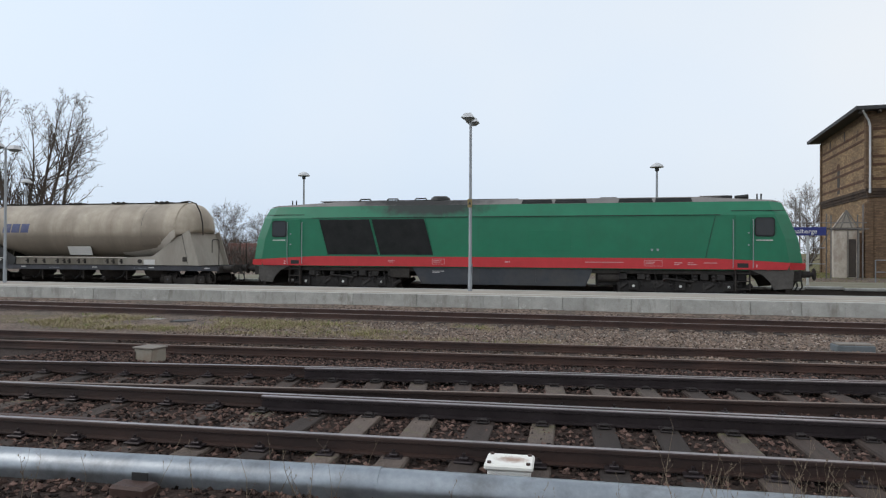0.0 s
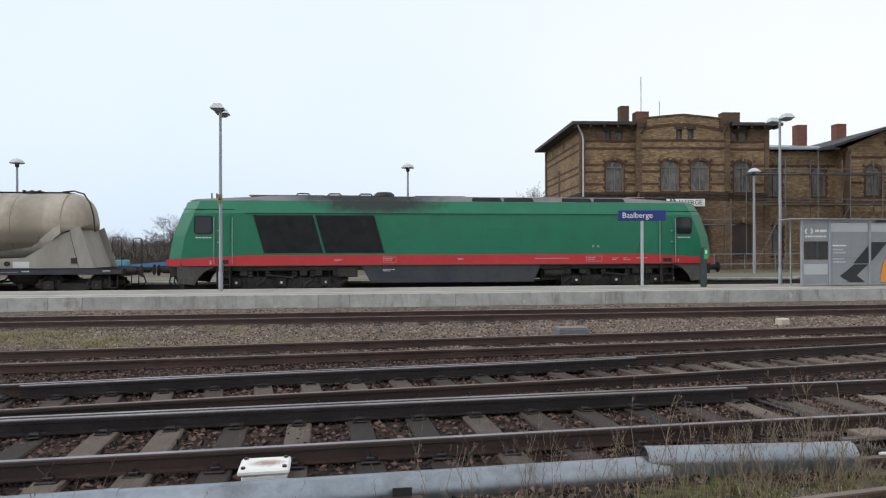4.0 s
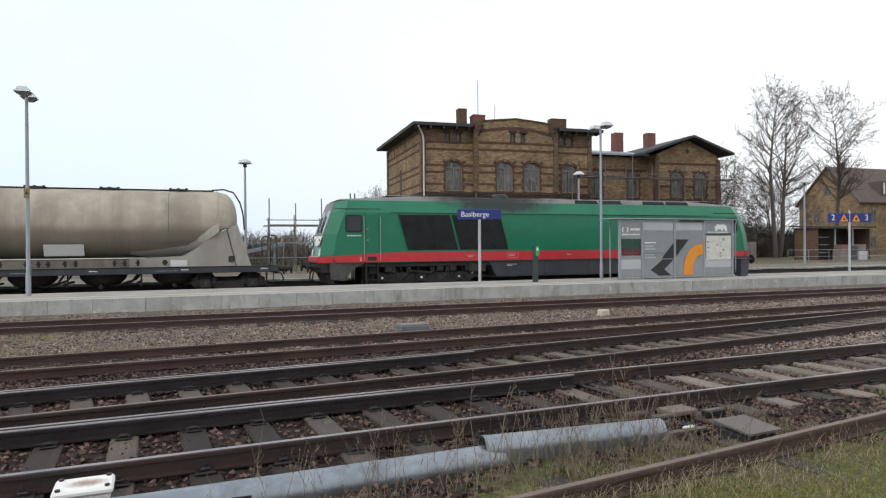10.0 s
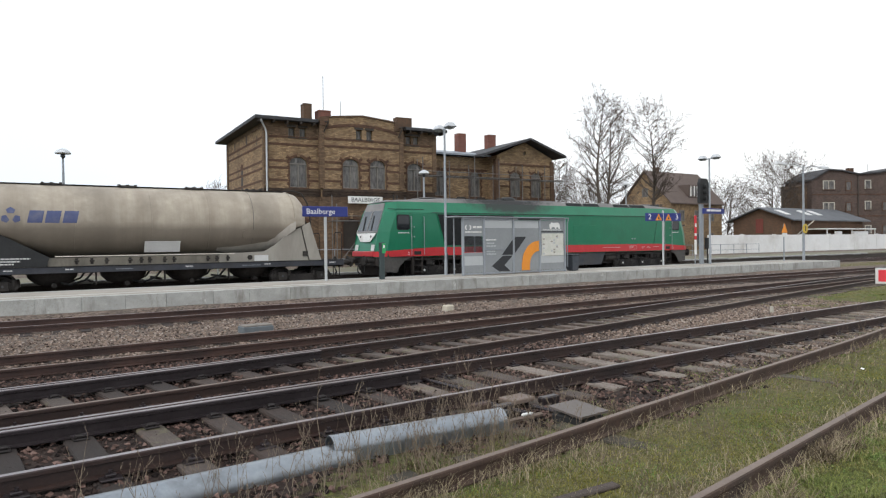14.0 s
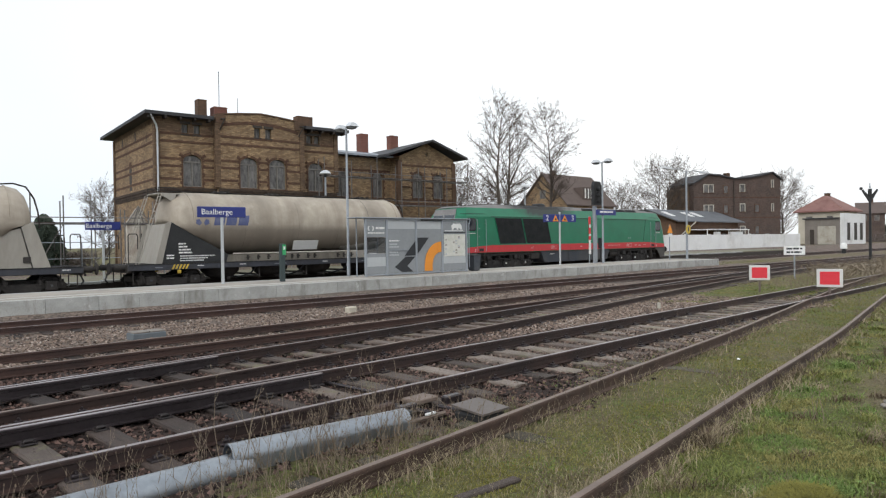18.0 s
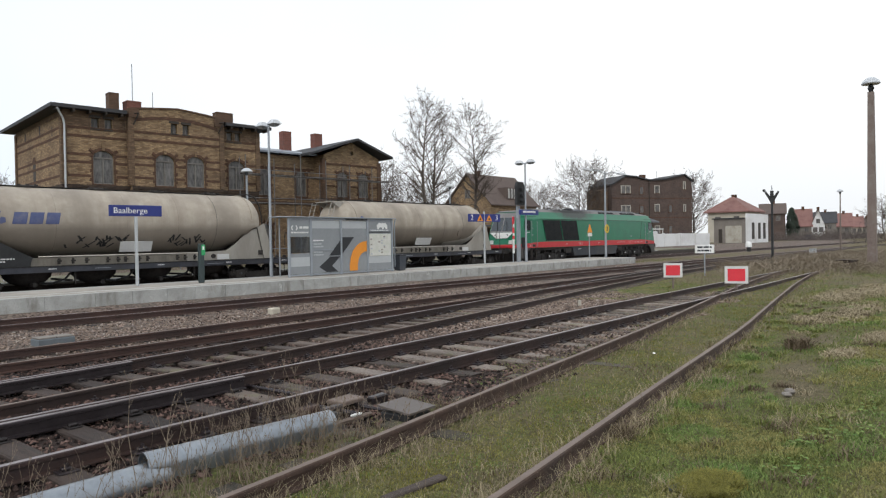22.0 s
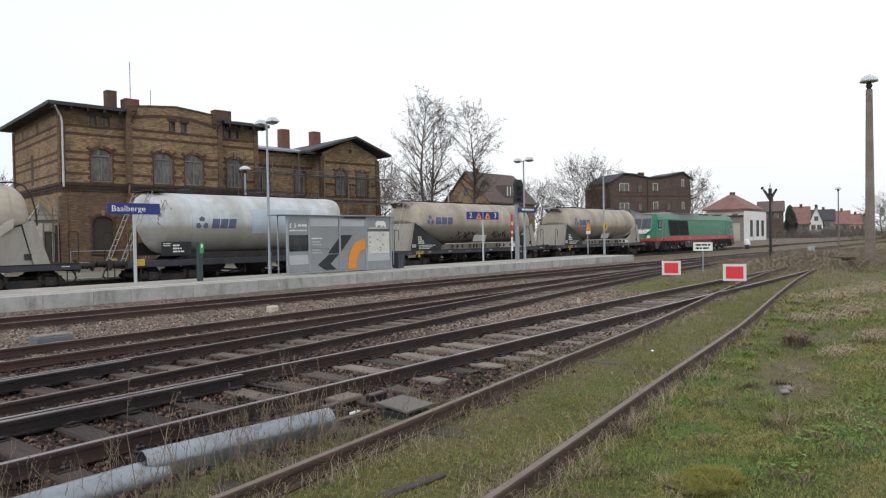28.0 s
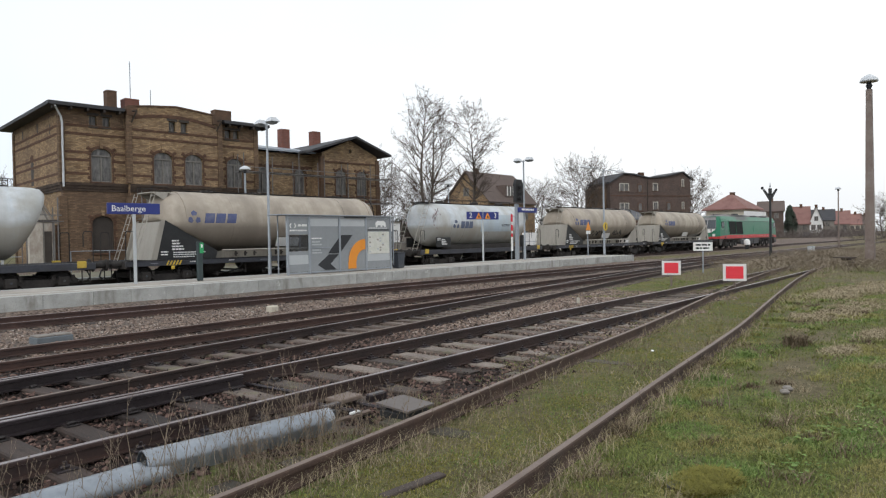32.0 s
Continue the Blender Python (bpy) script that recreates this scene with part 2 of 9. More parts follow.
    def mesh(self, name, smooth=0.0):
        me = bpy.data.meshes.new(name)
        me.from_pydata(self.v, [], self.f)
        me.validate()
        if smooth:
            me.shade_smooth()
            me.set_sharp_from_angle(angle=radians(smooth))
        return me


def part(name, geo, material, parent=None, label="", smooth=0.0, loc=None):
    """One mesh object, under a thing or a part where one is given."""
    me = geo if isinstance(geo, bpy.types.Mesh) else geo.mesh(name, smooth)
    if not me.materials:
        me.materials.append(material)
    ob = new(name, me)
    if parent is not None:
        ob.parent = parent
    if loc is not None:
        ob.matrix_basis = loc if isinstance(loc, Matrix) else Matrix.Translation(loc)
    if label:
        tagged(ob, label)
    return ob


def thing(name, label, category, at=(0, 0, 0), turn=0.0, group="", kind=""):
    """An empty that carries the parts of one thing."""
    ob = new(name)
    ob.empty_display_size = 0.3
    ob.matrix_basis = pose(at[0], at[1], at[2], 0, 0, turn)
    return tagged(ob, label, category, group, kind)


def spline(pts, step=0.7):
    """A smooth line through points in the plan."""
    pts = [Vector((p[0], p[1], 0)) for p in pts]
    ext = [2 * pts[0] - pts[1]] + pts + [2 * pts[-1] - pts[-2]]
    out = []
    for i in range(1, len(ext) - 2):
        p0, p1, p2, p3 = ext[i - 1 : i + 3]
        n = max(1, int((p2 - p1).length / step))
        for k in range(n):
            t = k / n
            out.append(0.5 * (2 * p1 + (p2 - p0) * t + (2 * p0 - 5 * p1 + 4 * p2 - p3) * t * t + (3 * p1 - p0 - 3 * p2 + p3) * t ** 3))
    return out + [pts[-1]]


def rail_z(y):
    """Top of rail: the tracks by the platform lie lower than those in front."""
    s = min(1.0, max(0.0, (y - 6.5) / 6.0))
    return -0.2 * s * s * (3 - 2 * s)


def bars(parent, name, at, rows, size, material, rnd, normal_y=-1, gap=0.4):
    """Rows of short plain bars for writing too small to read, on a side face."""
    g = Geo()
    x0, y, z = at
    for k, wide in enumerate(rows):
        x = 0.0
        while x < wide:
            w = rnd.uniform(1.2, 3.2) * size
            g.box(x0 + x, x0 + min(x + w, wide), y - 0.003, y + 0.003, z - k * size * 1.9 - size, z - k * size * 1.9)
            x += w + size * gap
    return tagged(part(name, g, material, parent), kind="stuff")


# ---------------------------------------------------------------- ground
TRACK_A = [(-140, 19.2), (-40, 19.2), (0, 19.2), (60, 19.2), (120, 19.2), (320, 19.2)]
TRACK_T = [(-220, 29.4), (0, 29.4), (320, 29.4)]
TRACK_B = [(-120, 5.0), (-60, 8.41), (-20, 11.37), (0, 12.85), (30, 15.07), (55, 16.9), (75, 18.2), (95, 19.0), (115, 19.2)]
TRACK_C = [(-22, 5.3), (-8.9, 7.45), (-1.7, 8.75), (2.5, 9.35), (9.2, 10.6), (16.5, 12.05), (23.4, 13.35), (34, 15.0), (44, 16.1)]
TRACK_D = [(-60, 2.9), (-22, 5.15), (-6.6, 6.12), (1.64, 6.62), (6.1, 6.86), (13.1, 7.2), (22, 7.68), (34, 8.4)]
TRACK_E = [(-30, -0.6), (-9, 1.75), (-2, 2.6), (3.1, 3.34), (7.2, 3.98), (12, 4.7), (16, 5.42), (20.3, 6.2), (27, 7.35), (36, 8.6), (60, 11.2), (90, 13.6)]


SIDING = np.array(TRACK_E)


def siding_y(x):
    """Centre line of the overgrown siding."""
    return float(np.interp(x, SIDING[:, 0], SIDING[:, 1]))


def ground_z(x, y):
    """Height of the ground sheet."""
    z = rail_z(y) - 0.185
    if 20.1 < y < 21.5:
        z += 0.24 * min(1.0, (y - 20.1) / 0.5)
    if y > 34:
        z += min(1.0, (y - 34) / 3.0) * 0.55
    if x > 0 or y < 4:
        # the overgrown siding and the meadow lie a little higher than the ballast
        line = 3.6 + 0.155 * x - 0.9
        s = min(1.0, max(0.0, (line + 1.6 - y) / 1.2))
        e = siding_y(x)
        z += 0.075 * s * min(1.0, max(0.5, (abs(y - e) - 0.95) / 0.8))
    if y < 2.0 + 0.14 * x - 0.5:
        z += 0.05 * math.sin(x * 0.5 + y) * 0.3 + min(0.22, max(0.0, (1.2 + 0.12 * x - y) * 0.03))
    z += 0.02 * noise.noise(Vector((x * 1.3, y * 1.3, 0))) + 0.03 * noise.noise(Vector((x * 0.3, y * 0.3, 4)))
    return z


BARE = ((8.3, 2.1, 0.75), (9.5, 2.33, 0.6), (16.5, 3.6, 1.3), (12.4, 2.9, 0.8))


STRAW = ((17.5, 3.15, 1.3, 0.3), (15.4, 3.35, 0.8, 0.4), (10.95, 2.15, 0.4, 0.12), (12.9, 1.95, 0.5, 0.2), (21.0, 4.2, 1.6, 0.5), (24.0, 3.6, 2.0, 0.8))


def bare(x, y):
    """How far the turf is worn down to brown earth."""
    n = noise.noise(Vector((x * 1.7, y * 2.4, 51))) + 0.6 * noise.noise(Vector((x * 4, y * 5, 53)))
    return max(min(1.0, max(0.0, 1.75 - math.hypot(x - bx, (y - by) * 2.2) / br + n * 0.5)) for bx, by, br in BARE)


def grass_share(x, y):
    """How much grass grows: 0 bare ballast, 1 meadow."""
    n = noise.noise(Vector((x * 0.45, y * 0.45, 2))) * 0.5 + noise.noise(Vector((x * 1.6, y * 1.6, 7))) * 0.3
    line = 3.5 + 0.165 * x + (0.7 if 0.5 < x < 5.5 else 0.0)
    g = 0.5 + (line - y) * 0.7 + n * 0.9
    if x < 2:
        g -= (2 - x) * 0.12
    if 14.6 < y < 17.8 and x < 2:
        g = max(g, 0.35 + n - max(0, x + 6) * 0.05)
    if x > 19 and 6 < y < 15:
        g = max(g, (x - 19) * 0.14 + n * 1.2 + 0.1 - max(0, (y - 9 - 0.1 * x)) * 0.25)
    if y > 36:
        g = max(g, (y - 36) * 0.05 + n * 0.6)
    if x > 46 and 20.5 < y < 27:
        g = max(g, 0.6 + n)
    return min(1.0, max(0.0, g))


def dryness(x, y):
    """Where the grass has gone to straw."""
    n = noise.noise(Vector((x * 0.3, y * 0.3, 31))) + 0.5 * noise.noise(Vector((x * 1.1, y * 1.1, 33)))
    d = min(1.0, max(0.0, (x - 23 + 14 * n) / 12.0))
    if 13.0 < y < 19.0:
        d = max(d, 0.75 + 0.5 * n)
    if abs(y - siding_y(x)) < 0.8:
        d = max(d, 0.3 + 0.6 * n)
    if y > 34:
        d = max(d, 0.5 + 0.5 * n)
    if 6 < x < 30 and 0 < y < 8:
        d = max([d, bare(x, y)] + [1.3 - math.hypot((x - cx) / rx, (y - cy) / ry) + 0.4 * n for cx, cy, rx, ry in STRAW])
    return min(1.0, max(0.0, d))


def soil(x, y):
    """How much oil and brake dust lies on the stones round the points."""
    n = noise.noise(Vector((x * 0.5, y * 0.5, 21))) + 0.5 * noise.noise(Vector((x * 2, y * 2, 25)))
    a = min(1.0, max(0.0, (13.9 - y + n) / 1.6))
    b = min(1.0, max(0.0, (11.5 - x * 0.9 + 2.5 * n) / 6.0))
    return a * b


def build_ground():
    def steps(near0, near1, fine, far0, far1):
        out, w, d = [], near0, fine
        while w > far0:
            out.insert(0, w)
            d *= 1.22
            w -= d
        out.insert(0, far0)
        w = near0 + fine
        while w < near1:
            out.append(w)
            w += fine
        d = fine
        while w < far1:
            out.append(w)
            d *= 1.22
            w += d
        return out + [far1]

    xs, ys = steps(-14, 44, 0.3, -2500, 2500), steps(-1, 34, 0.25, -2500, 2500)
    verts = [(x, y, ground_z(x, y) if abs(x) < 400 and abs(y) < 400 else -0.2) for y in ys for x in xs]
    n = len(xs)
    faces = [(j * n + i, j * n + i + 1, (j + 1) * n + i + 1, (j + 1) * n + i) for j in range(len(ys) - 1) for i in range(n - 1)]
    me = bpy.data.meshes.new("ground")
    me.from_pydata(verts, [], faces)
    att = me.attributes.new("grass", "FLOAT", "POINT")
    far = [0.75 if (abs(x) > 300 or abs(y) > 300) else grass_share(x, y) for y in ys for x in xs]
    att.data.foreach_set("value", far)
    oil = me.attributes.new("soil", "FLOAT", "POINT")
    oil.data.foreach_set("value", [0.0 if (abs(x) > 300 or abs(y) > 300) else soil(x, y) for y in ys for x in xs])
    me.attributes.new("dry", "FLOAT", "POINT").data.foreach_set("value", [0.6 if (abs(x) > 300 or abs(y) > 300) else dryness(x, y) for y in ys for x in xs])
    me.shade_smooth()
    nd = Nodes("ballast_and_turf")
    g = nd.t.nodes.new("ShaderNodeAttribute")
    g.attribute_name = "grass"
    fine, mid, big = nd.noise(38, 5, 0.7), nd.noise(6, 5, 0.65), nd.noise(0.8, 4)
    stones = nd.add("ShaderNodeTexVoronoi", Vector=nd.co, Scale=17.0)
    o = nd.t.nodes.new("ShaderNodeAttribute")
    o.attribute_name = "soil"
    stone = nd.mix(nd.ramp(stones.outputs["Color"], 0.1, 0.9), (0.050, 0.0355, 0.0285), (0.275, 0.210, 0.172))
    stone = nd.mix(nd.ramp(big, 0.45, 0.7), stone, (0.13, 0.11, 0.094))
    stone = nd.mix(nd.math("MULTIPLY", o.outputs["Fac"], 0.85), stone, (0.020, 0.0105, 0.0085))
    turf = nd.mix(nd.ramp(mid, 0.3, 0.7), (0.085, 0.105, 0.027), (0.165, 0.19, 0.047))
    turf = nd.mix(nd.ramp(nd.noise(1.7, 5, 0.7), 0.48, 0.66), turf, (0.19, 0.17, 0.055))
    turf = nd.mix(nd.math("MULTIPLY", nd.ramp(big, 0.5, 0.66), 0.85), turf, (0.20, 0.165, 0.095))
    turf = nd.mix(nd.math("MULTIPLY", nd.ramp(nd.noise(2.6, 6, 0.75), 0.56, 0.68), 0.8), turf, (0.09, 0.068, 0.046))
    dry = nd.t.nodes.new("ShaderNodeAttribute")
    dry.attribute_name = "dry"
    turf = nd.mix(nd.math("MULTIPLY", dry.outputs["Fac"], 0.85), turf, nd.mix(mid, (0.13, 0.098, 0.062), (0.27, 0.212, 0.135)))
    turf = nd.mix(nd.math("MULTIPLY", nd.ramp(nd.noise(17, 4, 0.7), 0.45, 0.62), 0.55), turf, (0.055, 0.048, 0.024))
    turf = nd.mix(nd.math("MULTIPLY", fine, 0.45), turf, (0.05, 0.046, 0.022))
    edge = nd.ramp(nd.math("ADD", g.outputs["Fac"], nd.math("MULTIPLY", nd.math("SUBTRACT", mid, 0.5), 0.9)), 0.35, 0.6)
    nd.bump(nd.math("ADD", stones.outputs["Distance"], fine), 0.9, 0.03)
    me.materials.append(nd.done(nd.mix(edge, stone, turf), 0.95, spec=0.2))
    tagged(new("ground", me), "brown track ballast running into mossy green turf", "ground", kind="structure")


build_ground()

# ---------------------------------------------------------------- tracks
RAIL = [(-0.0625, -0.149), (0.0625, -0.149), (0.0625, -0.138), (0.012, -0.125), (0.009, -0.045), (0.034, -0.036), (0.034, -0.008), (0.027, 0.0),
        (-0.027, 0.0), (-0.034, -0.008), (-0.034, -0.036), (-0.009, -0.045), (-0.012, -0.125), (-0.0625, -0.138)]


def swept(pts, off, profile, drop=0.0, zf=rail_z):
    """A profile along a plan line, off metres to its left."""
    rings = []
    for i, p in enumerate(pts):
        d = (pts[min(i + 1, len(pts) - 1)] - pts[max(i - 1, 0)]).normalized()
        s = Vector((-d.y, d.x, 0))
        c = p + s * off
        z = zf(p.y) + drop
        rings.append([(c.x + s.x * a, c.y + s.y * a, z + b) for a, b in profile])
    return Geo().loft(rings)


def lay_rail(track, pts, off, body, head, label=""):
    web = part("rail", swept(pts, off, RAIL), body, track, label)
    part("rail_head", swept(pts, off, [(-0.028, -0.004), (0.028, -0.004), (0.026, 0.003), (-0.026, 0.003)]), head, web)
    return web


def cut(pts, x0, x1):
    return [p for p in pts if x0 <= p.x <= x1]


def lay_sleepers(track, pts, near0, near1, every, wide, material, rnd, drop=0.0, skip=None, rotten=False):
    """Sleepers under a track: single ones between near0 and near1, the rest joined."""
    shapes = []
    for k in range(4):
        g = Geo().box(-wide * 0.5, wide * 0.5, -1.28, 1.28, -0.15, 0.0, 0.015)
        g.v = [(x + rnd.uniform(-0.008, 0.008), y + rnd.uniform(-0.03, 0.03), z + rnd.uniform(-0.006, 0.006)) for x, y, z in g.v]
        shapes.append(g)
    meshes = [g.mesh("sleeper") for g in shapes]
    oiled = [g.mesh("sleeper") for g in shapes]
    bleached = [g.mesh("sleeper") for g in shapes]
    rest, run, k = Geo(), 0.0, 0
    for a, b in zip(pts, pts[1:]):
        run += (b - a).length
        while run > every:
            run -= every
            k += 1
            d = (b - a).normalized()
            p = b - d * run
            if skip and skip(p):
                continue
            m = pose(p.x, p.y, rail_z(p.y) - 0.152 + drop - 0.022 * min(1.0, max(0.0, (-1.8 - p.x) / 2.0)) + rnd.uniform(-0.01, 0.008) * (2.2 if rotten else 1.0), rnd.uniform(-0.4, 0.4) * (2.5 if rotten else 1.0), 0, math.degrees(math.atan2(d.y, d.x)) + rnd.uniform(-1.2, 1.2))
            if near0 < p.x < near1:
                if not rotten and p.x < 3.0 + 2.5 * rnd.random() and rnd.random() < (0.7 if p.x > -2.5 else 0.85):
                    part("sleeper", oiled[k % 4], M["sleeper"], track, loc=m)
                elif not rotten and p.x > 5.0 and p.y < 9.5 and rnd.random() < 0.6:
                    part("sleeper", bleached[k % 4], M["bleached_sleeper"], track, loc=m)
                else:
                    part("sleeper", meshes[k % 4], material, track, loc=m)
            elif -60 < p.x < 120:
                g = Geo()
                g.put(shapes[k % 4].v, shapes[k % 4].f)
                g.moved(m)
                rest.put(g.v, g.f)
    if rest.v:
        tagged(part("far_sleepers", rest, material, track), kind="stuff")


def lay_tracks():
    rnd = random.Random(5)
    lines = {k: spline(v) for k, v in (("a", TRACK_A), ("t", TRACK_T), ("b", TRACK_B), ("c", TRACK_C), ("d", TRACK_D), ("e", TRACK_E))}
    G2 = 0.7535
    spec = [("a", "platform_track", "rusty brown rails on ballast beside the platform", "rust", "railhead", "sleeper", -14, 40, 0.63),
            ("t", "main_track", "rails behind the platform carrying the freight train", "rust", "railhead", "sleeper", 0, 0, 0.65),
            ("b", "middle_track", "rusty rails on brown ballast, wooden sleepers sunk in stones", "rust", "rusthead", "sleeper", -14, 34, 0.63),
            ("c", "diverging_track", "worn rails curving away over dark wooden sleepers", "oily_rust", "railhead", "pale_sleeper", -12, 26, 0.62),
            ("d", "near_track", "dark rails on weathered grey wooden sleepers", "oily_rust", "railhead", "pale_sleeper", -12, 26, 0.62),
            ("e", "overgrown_siding", "rust-red disused rails sunk in moss and grass", "red_rust", "rusthead", "rotten_sleeper", -4, 24, 0.66)]
    for key, name, label, body, head, wood, n0, n1, every in spec:
        track = thing(name, label, "railway track", kind="structure")
        pts = lines[key]
        for off in (G2, -G2):
            if key == "c" and off < 0:
                lay_rail(track, cut(pts, -9, 60), off, M[body], M["rusthead"])
            elif key == "d" and off > 0:
                lay_rail(track, cut(pts, -60, 34), off, M[body], M[head])
            else:
                lay_rail(track, pts, off, M[body], M[head])
        drop = {"e": -0.016, "b": -0.02, "a": -0.02}.get(key, 0.0)
        lay_sleepers(track, pts, n0, n1, every, 0.25, M[wood], rnd, drop, (lambda p: p.x > 20) if key == "d" else None, key == "e")
        if key == "c":
            blade = part("switch_blade", swept(cut(pts, -4.7, 5.0), G2 - 0.115, RAIL, -0.004), M["dark_rail"], track, "black greased switch blade")
            part("rail_head", swept(cut(pts, -4.7, 5.0), G2 - 0.115, [(-0.026, -0.004), (0.026, -0.004), (0.024, 0.002), (-0.024, 0.002)]), M["railhead"], blade)
        if key == "d":
            blade = part("switch_blade", swept(cut(pts, -4.2, 5.2), G2 - 0.115, RAIL, -0.004), M["dark_rail"], track, "black greased switch blade")
            part("rail_head", swept(cut(pts, -4.2, 5.2), G2 - 0.115, [(-0.026, -0.004), (0.026, -0.004), (0.024, 0.002), (-0.024, 0.002)]), M["railhead"], blade)
            part("check_rail", swept(cut(pts, -14, -4.3), -G2 + 0.09, RAIL, 0.004), M["rust"], track, "short rusty check rail")


lay_tracks()


# ---------------------------------------------------------------- island platform
PLAT = 0.26


M["guide"] = worn("worn_guide_paving", (0.40, 0.38, 0.34), (0.52, 0.50, 0.46), 0.9, fine=20, coarse=1.2, dirt=(0.28, 0.25, 0.21), spec=0.15)


def build_platform():
    plat = thing("platform", "concrete island platform with pale precast edge blocks", "platform", kind="structure")
    part("platform_surface", Geo().box(-70, 43.0, 21.25, 24.1, -0.5, PLAT - 0.004), M["paving"], plat, "beige worn paving")
    part("rear_kerb", Geo().box(-70, 43.1, 24.105, 24.4, -0.5, PLAT, 0.01), M["concrete"], plat)
    part("end_wall", Geo().box(43.005, 43.2, 20.9, 24.1, -0.5, PLAT, 0.01), M["concrete"], plat)
    part("tactile_strip", Geo().box(-70, 43.0, 21.75, 22.05, PLAT - 0.1, PLAT + 0.001), M["guide"], plat, "pale guide strip")
    rnd = random.Random(3)
    meshes = {w: Geo().box(-w / 2 + 0.003, w / 2 - 0.003, 20.9, 21.245, -0.5, PLAT, 0.008).mesh("edge_block") for w in (0.95, 1.1, 1.35)}
    x = -69.9
    while x < 41.6:
        w = rnd.choice((0.95, 1.1, 1.1, 1.1, 1.35))
        part("edge_block", meshes[w], M["edge_concrete"], plat, loc=(x + w / 2, rnd.uniform(-0.008, 0.008), rnd.uniform(-0.006, 0.003)))
        x += w
    last = 42.99 - x
    part("edge_block", Geo().box(x + 0.003, x + last, 20.9, 21.245, -0.5, PLAT, 0.008), M["edge_concrete"], plat)


build_platform()


def letters(parent, name, text, size, material, at, turn=(90, 0, 0), thick=0.004):
    """Raised letters from the built-in font, centred on a place."""
    cu = bpy.data.curves.new(name, "FONT")
    cu.body, cu.size, cu.extrude, cu.align_x, cu.align_y, cu.resolution_u = text, size, thick, "CENTER", "CENTER", 3
    ob = bpy.data.objects.new(name, cu)
    scene.collection.objects.link(ob)
    me = bpy.data.meshes.new_from_object(ob.evaluated_get(bpy.context.evaluated_depsgraph_get()))
    bpy.data.objects.remove(ob)
    me.materials.clear()
    return part(name, me, material, parent, loc=pose(at[0], at[1], at[2], *turn))


def lamp_post(name, label, x, y, z, high, group=""):
    """Platform lamp: a thin mast with two shallow four-sided hoods set one behind the other."""
    lamp = thing(name, label, "street lamp", (x, y, z), 90, group=group)
    part("mast", Geo().ring((0, 0, 0), [(0, 0.075), (0.6, 0.075), (0.66, 0.06), (high - 0.15, 0.045), (high, 0.04)], n=10), M["steel_grey"], lamp, smooth=40)
    part("access_door", Geo().box(-0.04, 0.04, -0.082, -0.07, 0.6, 0.95), M["galv"], lamp)
    for s in (-1, 1):
        part("arm", Geo().rod((0, 0, high - 0.08), (s * 0.34, 0, high - 0.0), 0.025, n=6), M["steel_grey"], lamp)
        cx, h = s * 0.42, high - 0.02
        hood = part("lamp_hood", Geo().loft([[(cx - 0.225, -0.22, h), (cx + 0.225, -0.22, h), (cx + 0.225, 0.22, h), (cx - 0.225, 0.22, h)],
                                             [(cx - 0.11, -0.11, h + 0.17), (cx + 0.11, -0.11, h + 0.17), (cx + 0.11, 0.11, h + 0.17), (cx - 0.11, 0.11, h + 0.17)]]), M["lamphood"], lamp)
        part("lamp_glass", Geo().loft([[(cx - 0.12, -0.09, h - 0.1), (cx + 0.12, -0.09, h - 0.1), (cx + 0.12, 0.09, h - 0.1), (cx - 0.12, 0.09, h - 0.1)],
                                       [(cx - 0.2, -0.19, h - 0.003), (cx + 0.2, -0.19, h - 0.003), (cx + 0.2, 0.19, h - 0.003), (cx - 0.2, 0.19, h - 0.003)]]), M["lampglass"], hood, "grey reflector under the hood")
    return lamp


M["lamphood"] = worn("pale_lamp_hood", (0.45, 0.46, 0.47), (0.56, 0.57, 0.58), 0.5, fine=14, coarse=2)
M["lampglass"] = worn("dull_lamp_glass", (0.14, 0.15, 0.15), (0.2, 0.21, 0.21), 0.35, fine=14, coarse=2)
M["signblue"] = worn("blue_sign_enamel", (0.012, 0.022, 0.15), (0.02, 0.032, 0.19), 0.45, fine=8, coarse=1)
M["orange"] = worn("orange_vinyl", (0.72, 0.24, 0.02), (0.80, 0.29, 0.03), 0.5, fine=8, coarse=1)
M["shelter_grey"] = worn("shelter_grey_panel", (0.22, 0.23, 0.235), (0.29, 0.30, 0.305), 0.45, fine=8, coarse=0.8)
M["shelter_light"] = worn("shelter_pale_band", (0.40, 0.41, 0.41), (0.48, 0.49, 0.49), 0.45, fine=8, coarse=0.8)
M["charcoal"] = worn("charcoal_vinyl", (0.014, 0.015, 0.018), (0.024, 0.025, 0.028), 0.5, fine=8, coarse=1)
M["postgreen"] = worn("dark_grey_green_post", (0.025, 0.04, 0.04), (0.04, 0.055, 0.055), 0.5, fine=10, coarse=1)
M["brightgreen"] = worn("bright_green_panel", (0.02, 0.32, 0.10), (0.03, 0.38, 0.13), 0.5, fine=10, coarse=1)
M["warnred"] = worn("signal_red", (0.62, 0.02, 0.035), (0.72, 0.035, 0.05), 0.5, fine=10, coarse=1)
M["poster"] = worn("pale_map_poster", (0.55, 0.53, 0.46), (0.68, 0.66, 0.60), 0.5, fine=26, coarse=5, dirt=(0.45, 0.48, 0.36))

